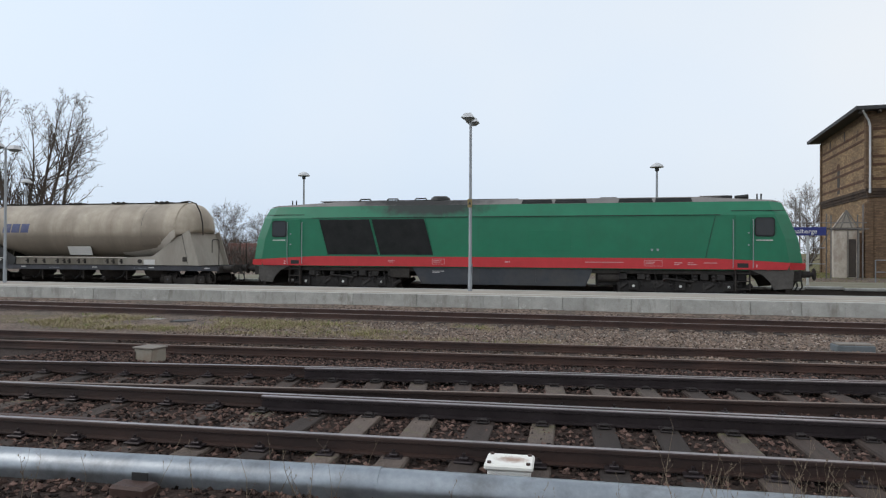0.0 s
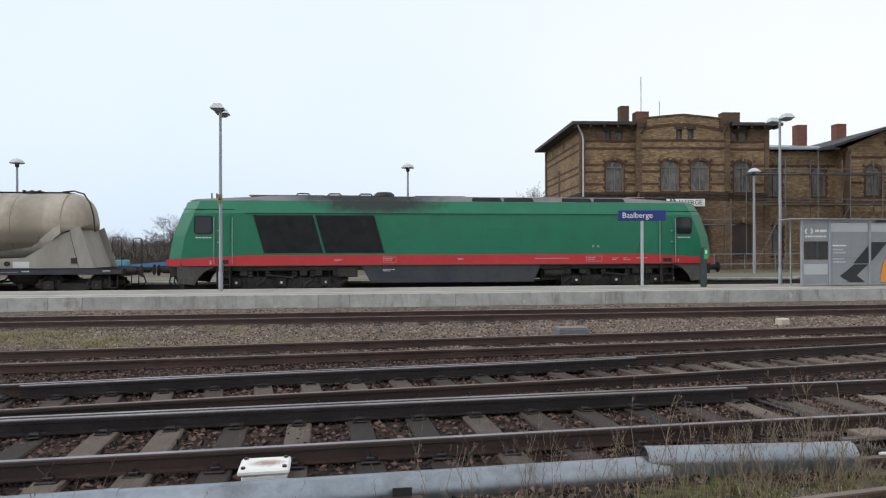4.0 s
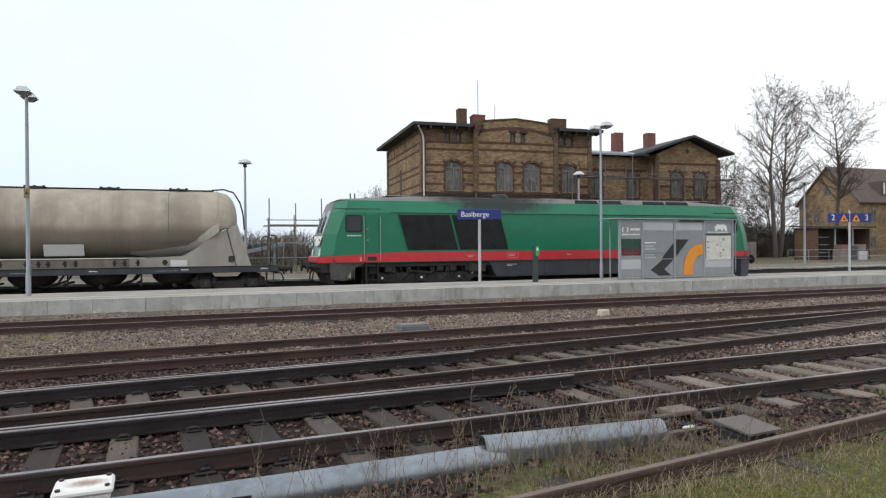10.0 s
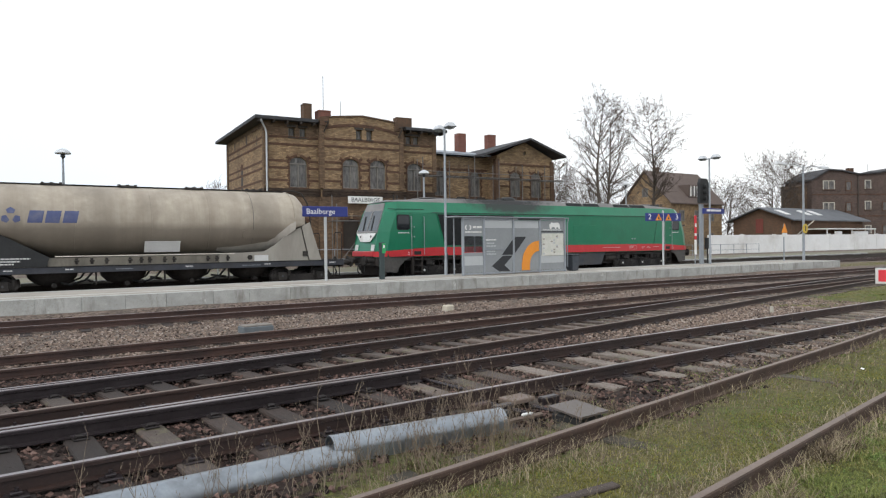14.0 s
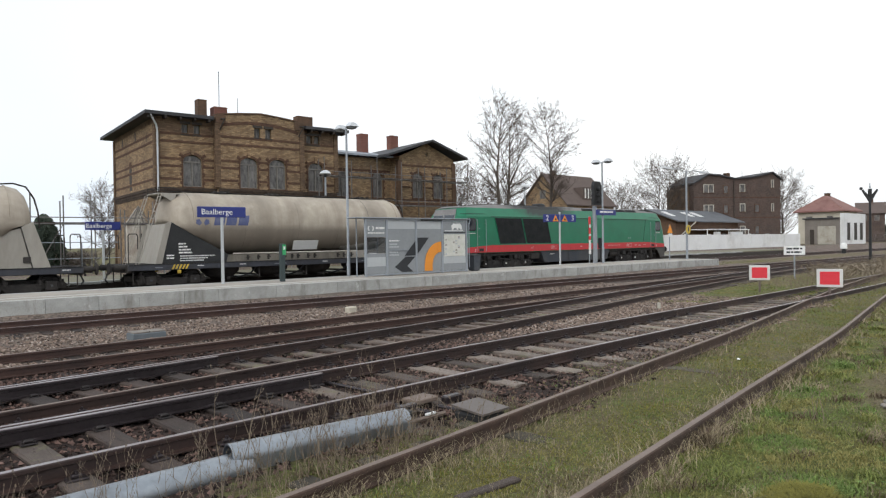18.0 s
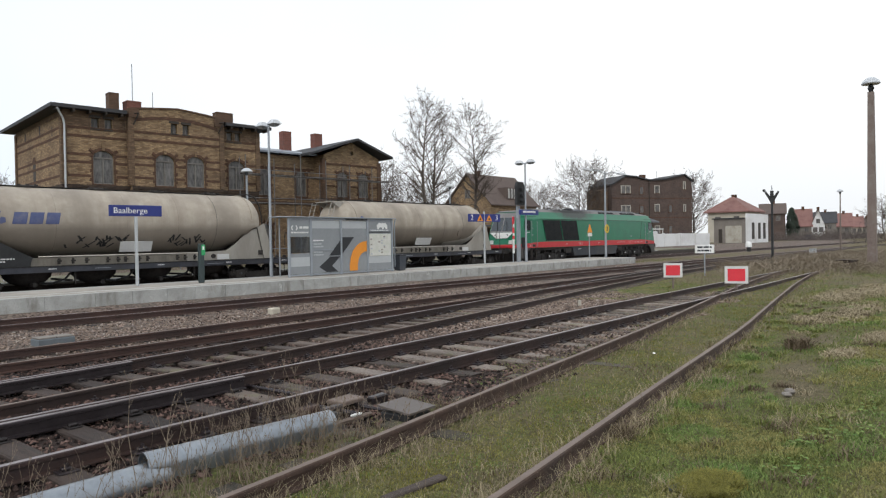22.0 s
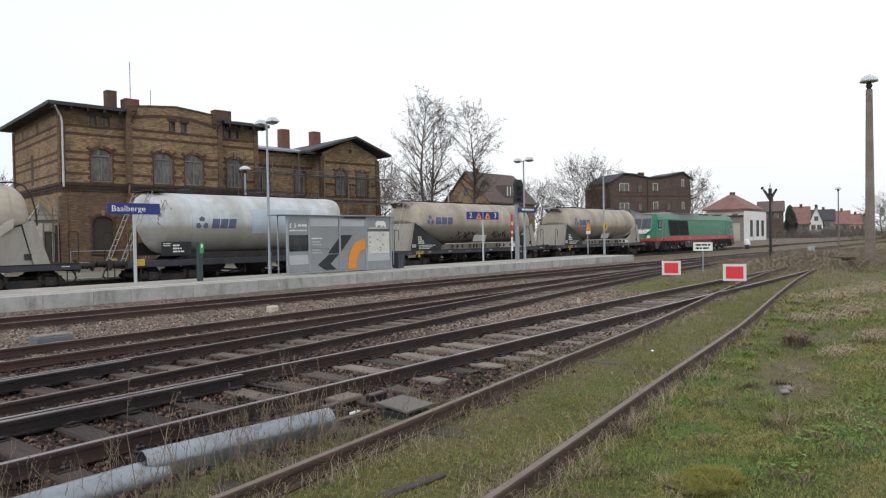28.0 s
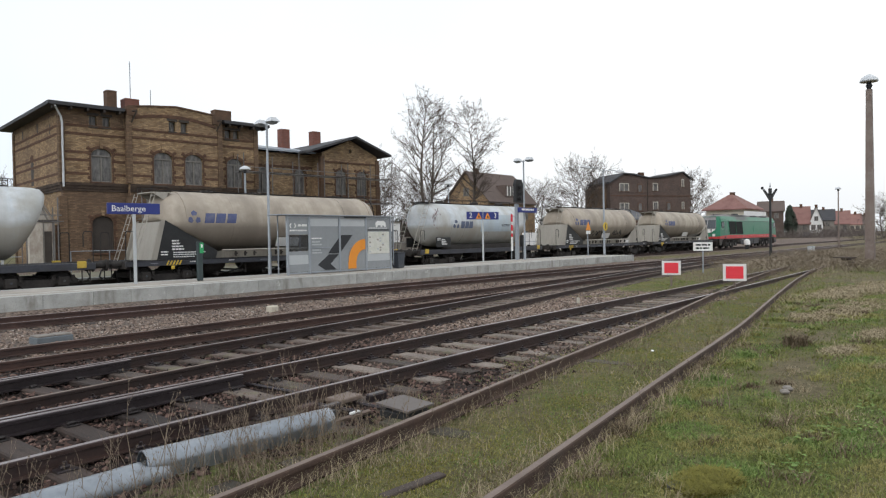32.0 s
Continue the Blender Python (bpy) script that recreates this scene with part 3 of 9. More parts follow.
for lx, ly, lh in ((-24.7, 23.3, 5.72), (-4.62, 23.3, 6.05), (16.0, 23.9, 6.30), (33.6, 23.3, 6.0)):
    lamp_post("platform_lamp", "slim grey platform lamp with two hooded heads", lx, ly, PLAT, lh, "platform lamps")

warn = thing("mast_warning_plate", "small yellow warning plate strapped to the lamp mast", "warning sign", (-4.62, 23.21, 3.35))
part("plate", Geo().box(-0.08, 0.08, -0.02, 0.0, -0.15, 0.15, 0.01), worn("faded_yellow_plate", (0.20, 0.15, 0.06), (0.28, 0.21, 0.09), 0.7), warn)
part("black_mark", Geo().prism([(-0.05, -0.04), (0.05, -0.04), (0.0, 0.07)], "y", -0.026, -0.021), M["charcoal"], warn)


def station_sign(x, y, z, turn, wide, text, label):
    s = thing("station_name_sign", label, "sign", (x, y, z), turn)
    part("post", Geo().box(-0.05, 0.05, -0.03, 0.03, 0, 2.42, 0.01), M["shelter_light"], s)
    board = part("board", Geo().box(-wide / 2, wide / 2, -0.05, 0.05, 2.40, 2.78, 0.015), M["signblue"], s, "blue enamel name board")
    letters(board, "lettering", text, 0.285, M["white"], (-0.18, -0.053, 2.585))
    return s


station_sign(10.2, 23.3, PLAT, -7, 1.72, "Baalberge", "blue station name sign on a pale post")
station_sign(9.0, 33.6, 0.05, 0, 1.5, "Baalberge", "blue station name sign across the main track")

# track numbers and warning triangles
s = thing("track_number_sign", "blue track number board with two yellow warning triangles", "sign", (30.3, 23.9, PLAT), -10)
part("post", Geo().box(-0.05, 0.05, -0.03, 0.03, 0, 3.0, 0.01), M["shelter_light"], s)
for k, (cx, ch) in enumerate(((-0.62, "2"), (0.62, "3"))):
    board = part("board", Geo().box(cx - 0.62 + 0.02, cx + 0.62 - 0.02, -0.04, 0.0, 2.42, 2.86, 0.01), M["signblue"], s)
    letters(board, "number", ch, 0.42, M["white"], (cx + (-0.32, 0.32)[k], -0.043, 2.64))
    tx = cx + (0.28, -0.28)[k]
    tri = part("warning_triangle", Geo().prism([(tx - 0.22, 2.46), (tx + 0.22, 2.46), (tx, 2.82)], "y", -0.052, -0.043), M["orange"], board, "yellow warning triangle")
    part("pictogram", Geo().prism([(tx - 0.07, 2.52), (tx + 0.08, 2.52), (tx + 0.02, 2.66), (tx - 0.04, 2.62)], "y", -0.058, -0.053), M["charcoal"], tri)

# ticket validator
s = thing("ticket_validator", "dark green post with a bright green panel", "ticket machine", (12.3, 22.8, PLAT), 0)
part("post", Geo().box(-0.1, 0.1, -0.06, 0.06, 0, 1.42, 0.015), M["postgreen"], s)
part("panel", Geo().box(-0.02, 0.13, -0.075, -0.061, 1.0, 1.38, 0.01), M["brightgreen"], s)
part("display", Geo().box(0.02, 0.09, -0.082, -0.076, 1.2, 1.32), M["white"], s)


def build_shelter():
    """Waiting shelter: grey printed panels in a steel frame under a thin flat roof."""
    s = thing("waiting_shelter", "grey platform shelter with a charcoal arrow and orange arc", "bus shelter", (15.98, 22.6, PLAT), 0)
    cols = [0.0, 1.08, 2.68, 4.2, 5.72]
    part("roof", Geo().box(-0.45, 5.9, -0.12, 0.75, 2.42, 2.46, 0.012), M["steel_grey"], s)
    part("floor_rail", Geo().box(0, 5.72, -0.02, 0.04, 0.04, 0.10), M["steel_grey"], s)
    part("eaves_rail", Geo().box(0, 5.72, -0.02, 0.04, 2.33, 2.41), M["steel_grey"], s)
    for x in cols:
        part("post", Geo().box(x - 0.045, x + 0.045, -0.05, 0.05, 0, 2.42, 0.01), M["steel_grey"], s)
        part("rear_post", Geo().box(x - 0.025, x + 0.025, 0.62, 0.67, 0, 2.42, 0.01), M["steel_grey"], s)
    for k in range(4):
        a, b = cols[k] + 0.05, cols[k + 1] - 0.05
        if k in (0,):
            part("panel", Geo().box(a, b, 0, 0.012, 0.11, 0.95), M["shelter_grey"], s)
            part("window_pane", Geo().box(a, b, 0, 0.01, 0.97, 1.62), M["tinted"], s, "tinted see-through pane")
            part("panel", Geo().box(a, b, 0, 0.012, 1.64, 2.32), M["shelter_grey"], s)
        elif k == 3:
            part("panel", Geo().box(a, b, 0, 0.012, 0.11, 2.32), M["shelter_grey"], s)
            mp = part("map_poster", Geo().box(a + 0.06, b - 0.04, -0.03, -0.002, 0.74, 1.74, 0.01), M["poster"], s, "pale printed area map")
            for q in range(14):
                rx, rz = 4.36 + 0.08 * ((q * 5 + q * q) % 14), 0.80 + 0.06 * ((q * 9) % 14)
                part("map_patch", Geo().box(rx, rx + 0.11, -0.0345, -0.0305, rz, rz + 0.07), (M["shelter_light"], M["paving"])[q % 2], mp)
            part("header_strip", Geo().box(a + 0.06, b - 0.04, -0.03, -0.002, 1.8, 1.84), M["charcoal"], s)
        else:
            part("panel", Geo().box(a, b, 0, 0.012, 0.11, 1.06), M["shelter_grey"], s)
            part("panel", Geo().box(a, b, 0, 0.012, 1.09, 2.32), M["shelter_grey"], s)
            part("midrail", Geo().box(a, b, -0.03, 0.03, 1.06, 1.09), M["steel_grey"], s)
        part("pale_band", Geo().box(a + 0.02, b - 0.02, -0.006, -0.001, 1.98 if k in (1, 2) else 0.42, 2.3 if k in (1, 2) else 0.8), M["shelter_light"], s)
    # arrow of two strokes and a quarter ring
    part("arrow_shape", Geo().prism([(1.49, 0.36), (2.08, 0.78), (2.62, 0.78), (2.17, 0.38), (2.5, 0.13), (1.88, 0.13)], "y", -0.012, -0.004), M["charcoal"], s)
    part("arrow_shape", Geo().prism([(2.02, 0.83), (2.62, 0.83), (2.62, 1.05), (2.62, 1.47)], "y", -0.034, -0.0305), M["charcoal"], s)
    part("arrow_shape", Geo().prism([(2.74, 0.90), (2.9, 1.06), (3.39, 1.6), (2.74, 1.6)], "y", -0.034, -0.0305), M["charcoal"], s)
    ring = []
    for k in range(9):
        a = math.pi / 2 * k / 8
        ring.append((4.13 - 0.98 * math.cos(a), 0.44 + 0.98 * math.sin(a)))
    for k in range(9):
        a = math.pi / 2 * (8 - k) / 8
        ring.append((4.13 - 0.52 * math.cos(a), 0.44 + 0.52 * math.sin(a)))
    part("orange_arc", Geo().prism(ring, "y", -0.034, -0.0305), M["orange"], s)
    part("orange_arc", Geo().prism([(3.15, 0.13), (3.61, 0.13), (3.61, 0.44), (3.15, 0.44)], "y", -0.012, -0.004), M["orange"], s)
    # small white emblem, lettering bars and an animal outline as a plain shape
    for d in (0, 1):
        sx = 1 if d else -1
        part("emblem", Geo().prism([(0.27 + sx * 0.06, 2.1), (0.27 + sx * 0.11, 2.1), (0.27 + sx * 0.17, 2.0), (0.27 + sx * 0.11, 1.9), (0.27 + sx * 0.06, 1.9), (0.27 + sx * 0.11, 2.0)], "y", -0.012, -0.004), M["white"], s)
    rnd = random.Random(8)
    bars(s, "small_lettering", (0.52, -0.006, 2.06), (0.45,), 0.09, M["white"], rnd)
    bars(s, "small_lettering", (0.12, -0.006, 1.84), (0.85,), 0.06, M["white"], rnd)
    bars(s, "small_lettering", (1.2, -0.006, 1.5), (0.55,), 0.05, M["white"], rnd)
    bars(s, "small_lettering", (1.22, -0.006, 1.36), (0.4, 0.5, 0.0, 0.45, 0.5), 0.06, M["shelter_light"], rnd)
    part("white_silhouette", Geo().prism([(4.82, 1.95), (4.9, 1.95), (4.95, 2.03), (5.1, 2.03), (5.12, 1.95), (5.2, 1.95), (5.24, 2.06), (5.36, 1.95), (5.44, 1.95), (5.42, 2.15), (5.3, 2.24), (5.05, 2.22), (4.92, 2.24), (4.84, 2.17), (4.78, 2.14), (4.78, 2.09)], "y", -0.012, -0.004), M["white"], s)
    bars(s, "small_lettering", (4.4, -0.006, 1.92), (1.1,), 0.035, M["white"], rnd)
    # side wall, back wall and bench
    part("side_panel", Geo().box(5.71, 5.73, 0.05, 0.6, 0.1, 2.3), M["tinted"], s)
    part("bench", Geo().box(1.4, 4.4, 0.2, 0.6, 0.42, 0.48, 0.02), M["steel_grey"], s)
    for x in (1.6, 4.2):
        part("bench_leg", Geo().box(x, x + 0.06, 0.25, 0.55, 0, 0.42), M["steel_grey"], s)
    part("gutter_lamp", Geo().box(2.9, 4.15, -0.1, -0.06, 2.34, 2.40, 0.01), M["charcoal"], s)
    part("downpipe", Geo().tube([(5.9, -0.08, 2.42), (5.82, -0.08, 2.2), (5.82, -0.08, 0.2)], 0.03), M["galv"], s)


nt = Nodes("tinted_pane")
nt.b.inputs["Transmission Weight"].default_value = 0.9
nt.b.inputs["IOR"].default_value = 1.1
M["tinted"] = nt.done((0.30, 0.31, 0.32), 0.05)
build_shelter()

b = thing("waste_bin", "dark grey plastic waste bin beside the shelter", "bin", (22.35, 22.75, PLAT))
part("body", Geo().loft([[(-0.18, -0.18, 0.02), (0.18, -0.18, 0.02), (0.18, 0.18, 0.02), (-0.18, 0.18, 0.02)], [(-0.22, -0.22, 0.7), (0.22, -0.22, 0.7), (0.22, 0.22, 0.7), (-0.22, 0.22, 0.7)]]), M["tankgrey"], b)
part("lid", Geo().box(-0.24, 0.24, -0.24, 0.24, 0.7, 0.77, 0.03), M["charcoal"], b)
part("foot", Geo().box(-0.12, 0.12, -0.12, 0.12, 0.0, 0.02), M["charcoal"], b)

# light signal with its backplate
s = thing("light_signal", "tall black railway light signal on a grey mast", "railway signal", (33.45, 23.75, PLAT))
part("mast", Geo().box(-0.1, 0.1, -0.1, 0.1, 0, 3.4, 0.015), M["steel_grey"], s)
part("signal_head", Geo().prism([(-0.4, 3.45), (0.4, 3.45), (0.4, 4.6), (0.28, 4.85), (-0.28, 4.85), (-0.4, 4.6)], "y", -0.22, -0.05), M["black"], s, "black backplate")
for z in (3.7, 4.05, 4.4):
    part("lens_hood", Geo().rod((0.0, -0.22, z), (0.0, -0.42, z + 0.01), 0.13, n=12), M["black"], s)
part("red_white_plate", Geo().box(-0.66, -0.5, -0.06, -0.02, 1.4, 2.75), M["warnred"], s)
part("white_plate", Geo().box(-0.66, -0.5, -0.062, -0.022, 0.55, 1.38), M["white"], s)
for z0, z1 in ((2.1, 2.3), (1.6, 1.75)):
    part("white_plate", Geo().box(-0.66, -0.5, -0.063, -0.023, z0, z1), M["white"], s)
part("plate_post", Geo().rod((-0.58, 0, 0), (-0.58, 0, 2.8), 0.03, n=6), M["steel_grey"], s)
part("plate_bracket", Geo().box(-0.6, -0.09, -0.02, 0.02, 2.6, 2.64), M["steel_grey"], s)
s = thing("direction_sign", "small dark blue direction sign on the lamp mast", "sign", (33.8, 23.2, 3.1))
part("board", Geo().box(-0.95, 0.95, -0.06, 0.06, 0, 0.3, 0.01), M["signblue"], s)
bars(s, "small_lettering", (-0.7, -0.066, 0.24), (1.3,), 0.11, M["white"], random.Random(2))
part("clamp", Geo().box(-0.26, -0.12, -0.04, 0.18, 0.08, 0.2), M["steel_grey"], s)

# tall double lamp at the platform end and its crossing signs
s = thing("yard_lamp", "grey mast with two slim outreach lamps", "street lamp", (42.2, 22.6, PLAT))
part("mast", Geo().rod((0, 0, 0), (0, 0, 5.95), 0.08, 0.05, n=10), M["steel_grey"], s)
for d in (-1, 1):
    part("arm", Geo().tube([(0, 0, 5.8), (d * 0.9, 0, 5.98), (d * 2.2, 0, 5.95)], 0.03), M["steel_grey"], s)
    part("lamp_head", Geo().loft([[(d * 2.0, -0.14, 5.86), (d * 3.0, -0.14, 5.9), (d * 3.0, 0.14, 5.9), (d * 2.0, 0.14, 5.86)], [(d * 2.1, -0.08, 6.02), (d * 2.9, -0.08, 6.04), (d * 2.9, 0.08, 6.04), (d * 2.1, 0.08, 6.02)]]), M["lamphood"], s)
part("round_sign", Geo().rod((0, -0.12, 2.0), (0, -0.09, 2.0), 0.3, n=20), M["yellow"], s, "round yellow prohibition sign")
part("sign_symbol", Geo().box(-0.05, 0.05, -0.127, -0.121, 1.85, 2.15), M["charcoal"], s)
s = thing("warning_sign", "small warning triangle on a thin post", "sign", (40.3, 22.8, PLAT))
part("post", Geo().rod((0, 0, 0), (0, 0, 2.3), 0.035, n=8), M["steel_grey"], s)
part("triangle", Geo().prism([(-0.32, 1.75), (0.32, 1.75), (0.0, 2.32)], "y", -0.06, -0.036), M["orange"], s)
part("small_plate", Geo().box(-0.26, 0.26, -0.06, -0.036, 1.5, 1.72), M["white"], s)


# ---------------------------------------------------------------- train (local x ahead, rail top at z = 0)
def soot_paint(name, a, b, rough, at, size, soot=(0.012, 0.012, 0.012), grime=(0.03, 0.035, 0.03)):
    """Coach paint with a soot stain round one place, faint dirt and road film low down."""
    n = Nodes(name)
    base = n.mix(n.ramp(n.noise(1.1, 5, 0.6), 0.35, 0.7), a, b)
    film = n.ramp(n.noise(2.2, 6, 0.7, n.scaled((1, 1, 0.25))), 0.52, 0.8)
    base = n.mix(n.math("MULTIPLY", film, 0.16), base, grime)
    shift = n.add("ShaderNodeVectorMath", **{})
    shift.operation = "SUBTRACT"
    n.link(n.co, shift.inputs[0])
    shift.inputs[1].default_value = at
    sc = n.add("ShaderNodeMapping", Vector=shift.outputs[0])
    sc.inputs["Scale"].default_value = (1 / size[0], 1 / size[1], 1 / size[2])
    far = n.add("ShaderNodeVectorMath", **{})
    far.operation = "LENGTH"
    n.link(sc.outputs[0], far.inputs[0])
    rough_edge = n.math("ADD", far.outputs["Value"], n.math("MULTIPLY", n.math("SUBTRACT", n.noise(2.5, 5, 0.7), 0.5), 0.9))
    stain = n.ramp(rough_edge, 1.1, 0.55)
    n.bump(n.noise(1.3, 2), 0.03, 0.05)
    return n.done(n.mix(n.math("MULTIPLY", stain, 0.93), base, soot), rough, spec=0.5)


M["green"] = soot_paint("green_loco_paint", (0.004, 0.145, 0.072), (0.006, 0.175, 0.088), 0.34, (-3.2, -1.2, 3.80), (2.9, 1.4, 0.55))
M["roofgrey"] = soot_paint("grey_roof_paint", (0.17, 0.16, 0.155), (0.23, 0.215, 0.205), 0.7, (-3.6, -0.6, 4.05), (3.4, 1.4, 0.6))
M["skirtgrey"] = worn("dusty_grey_skirt", (0.05, 0.046, 0.042), (0.11, 0.102, 0.093), 0.8, fine=8, coarse=1.2, dirt=(0.03, 0.027, 0.025))
M["bogie"] = worn("black_greasy_bogie", (0.010, 0.0095, 0.0095), (0.040, 0.036, 0.034), 0.7, fine=7, coarse=1.6, bump=0.3, dirt=(0.055, 0.05, 0.046), spec=0.3)
M["mesh"] = worn("dark_louvre_mesh", (0.013, 0.014, 0.0145), (0.036, 0.037, 0.037), 0.7, fine=60, coarse=2, spec=0.12)
M["screen"] = worn("cab_windscreen_glass", (0.02, 0.024, 0.026), (0.03, 0.033, 0.035), 0.04, fine=3, coarse=1, bump=0.0, spec=0.9)
M["pinkish"] = worn("faded_small_lettering", (0.50, 0.28, 0.28), (0.60, 0.38, 0.37), 0.6, fine=10, coarse=2)
M["lens"] = worn("headlight_glass", (0.55, 0.55, 0.52), (0.7, 0.7, 0.68), 0.15, fine=3, coarse=1, bump=0.0)


def wheelset(parent, x, r, material, side=0.75):
    g = Geo()
    for s in (-1, 1):
        g.ring((0, s * side, 0), [(-0.07, 0.1), (-0.07, r - 0.12), (-0.03, r - 0.1), (-0.07, r - 0.06), (-0.07, r), (0.06, r), (0.06, r - 0.08), (0.02, r - 0.12), (0.06, 0.1)], "y", 20)
        for k in range(4):
            a = math.pi / 2 * k + 0.4
            g.rod((0.5 * r * math.cos(a), s * (side + 0.08) - 0.02, 0.5 * r * math.sin(a)), (0.5 * r * math.cos(a), s * (side + 0.08) + 0.02, 0.5 * r * math.sin(a)), 0.06, n=6)
    g.rod((0, -1.0, 0), (0, 1.0, 0), 0.09, n=10)
    ob = part("wheelset", g, material, parent, smooth=40, loc=(x, 0, r))
    return ob


def buffer(parent, x, s, z, material, side):
    """Side buffer: sleeve, ram and round head."""
    g = Geo().rod((x, side, z), (x + s * 0.42, side, z), 0.13, n=12).rod((x + s * 0.4, side, z), (x + s * 0.55, side, z), 0.085, n=10)
    b = part("buffer", g, material, parent, smooth=40)
    part("buffer_head", Geo().ring((x + s * 0.54, side, z), [(0.0, 0.2), (s * 0.03, 0.24), (s * 0.06, 0.22)] if s > 0 else [(-0.06, 0.22), (-0.03, 0.24), (0.0, 0.2)], "x", 14), material, b, smooth=40)


def ladder(name, a, b, wide, material, parent, rungs=7, r=0.018):
    """Two stiles with rungs from a to b, wide along y."""
    a, b = Vector(a), Vector(b)
    g = Geo()
    h = Vector((0, wide / 2, 0))
    g.rod(a - h, b - h, r, n=6).rod(a + h, b + h, r, n=6)
    for k in range(rungs):
        p = a.lerp(b, (k + 0.5) / rungs)
        g.rod(p - h, p + h, r * 0.8, n=5)
    return part(name, g, material, parent)


def build_bogie(parent, x, axles, r, wide, long, material, rnd, heavy):
    bogie = part("bogie", Geo().box(-long / 2, long / 2, -0.5, 0.5, r - 0.05, r + 0.2, 0.03), material, parent, loc=(x, 0, 0))
    sets = [wheelset(bogie, a, r, material) for a in axles]
    for s in (-1, 1):
        y = s * wide
        if heavy:
            side = [(-long / 2, r - 0.02), (-long / 2 + 0.25, r - 0.22), (long / 2 - 0.25, r - 0.22), (long / 2, r - 0.02), (long / 2, r + 0.22), (-long / 2, r + 0.22)]
        else:
            side = [(-long / 2, r + 0.02), (-long / 2 + 0.1, r - 0.12), (-0.62, r - 0.1), (-0.4, r - 0.3), (0.4, r - 0.3), (0.62, r - 0.1), (long / 2 - 0.1, r - 0.12), (long / 2, r + 0.02),
                    (long / 2 - 0.15, r + 0.14), (0.5, r + 0.08), (-0.5, r + 0.08), (-long / 2 + 0.15, r + 0.14)]
        part("side_frame", Geo().prism(side, "y", y - 0.07, y + 0.07), material, bogie)
        for a in axles:
            box = part("axle_box", Geo().box(a - 0.2, a + 0.2, y + s * 0.10 - 0.07, y + s * 0.10 + 0.07, r - 0.18, r + 0.17, 0.03), material, bogie)
            for d in (-0.34, 0.34):
                part("spring", Geo().ring((a + d, y + s * 0.02, r - 0.02), [(0.0, 0.085), (0.06, 0.1), (0.12, 0.085), (0.18, 0.1), (0.24, 0.085)], "z", 8), material, bogie)
            if s < 0:
                part("axle_cap", Geo().rod((a, y - 0.17, r), (a, y - 0.2, r), 0.055 if heavy else 0.04, n=10), M["grey_plate"] if heavy else M["tankgrey"], box)
        if heavy:
            for a in (-long / 2 + 0.1, -0.95, 0.95, long / 2 - 0.1):
                part("brake_cylinder", Geo().rod((a, y + s * 0.02, r - 0.1), (a + 0.3, y + s * 0.02, r + 0.1), 0.1, n=8), material, bogie)
            part("damper", Geo().rod((-0.6, y + s * 0.16, r + 0.3), (0.5, y + s * 0.16, r + 0.18), 0.05, n=8), material, bogie)
            # added dark sheet keeps the space behind the wheels dim
            part("bogie_screen", Geo().box(-long / 2 - 0.1, long / 2 + 0.1, s * 0.62 - 0.03, s * 0.62 + 0.03, 0.2, 1.16), material, bogie)
            for a in (-1.25, -0.55, 0.55, 1.25):
                part("coil_spring", Geo().ring((a, y + s * 0.06, r + 0.2), [(0.06 * q, 0.13 if q % 2 else 0.1) for q in range(8)], "z", 9), material, bogie)
            for a, h in ((-2.2, 0.55), (-1.5, 0.4), (0.9, 0.46), (1.5, 0.4), (2.25, 0.5)):
                part("brake_box", Geo().box(a - 0.16, a + 0.16, y + s * 0.12 - 0.08, y + s * 0.12 + 0.08, r + 0.25, r + 0.25 + h * 0.6, 0.03), material, bogie)
            for a in (-1.0, -0.2, 0.4, 1.9):
                part("brake_pipe", Geo().tube([(a, y + s * 0.2, r + 0.55), (a + 0.1, y + s * 0.22, r + 0.2), (a - 0.12, y + s * 0.2, r - 0.05), (a + 0.05, y + s * 0.15, r - 0.25)], 0.016, 5), material, bogie)
            for a in (-2.35, -0.9, 0.9, 2.35):
                part("brake_shoe", Geo().box(a - 0.07, a + 0.07, y - 0.1, y + 0.1, r - 0.25, r + 0.15, 0.03), material, bogie)
            part("sand_pipe", Geo().tube([(-long / 2 - 0.05, y, r + 0.3), (-long / 2 - 0.12, y * 0.75, r - 0.1), (-long / 2 - 0.02, y * 0.62, 0.12)], 0.025), material, bogie)
        else:
            part("brake_hanger", Geo().box(-0.08, 0.08, y - 0.1, y + 0.1, r - 0.38, r - 0.28), material, bogie)
    return bogie, sets


def rounded(x, z, hw, hh, r):
    """Outline of a rectangle with round corners in x and z."""
    pts = []
    for cx, cz, a0 in ((hw - r, hh - r, 0), (r - hw, hh - r, 90), (r - hw, r - hh, 180), (hw - r, r - hh, 270)):
        for k in range(5):
            a = math.radians(a0 + 22.5 * k)
            pts.append((x + cx + r * math.cos(a), z + cz + r * math.sin(a)))
    return pts


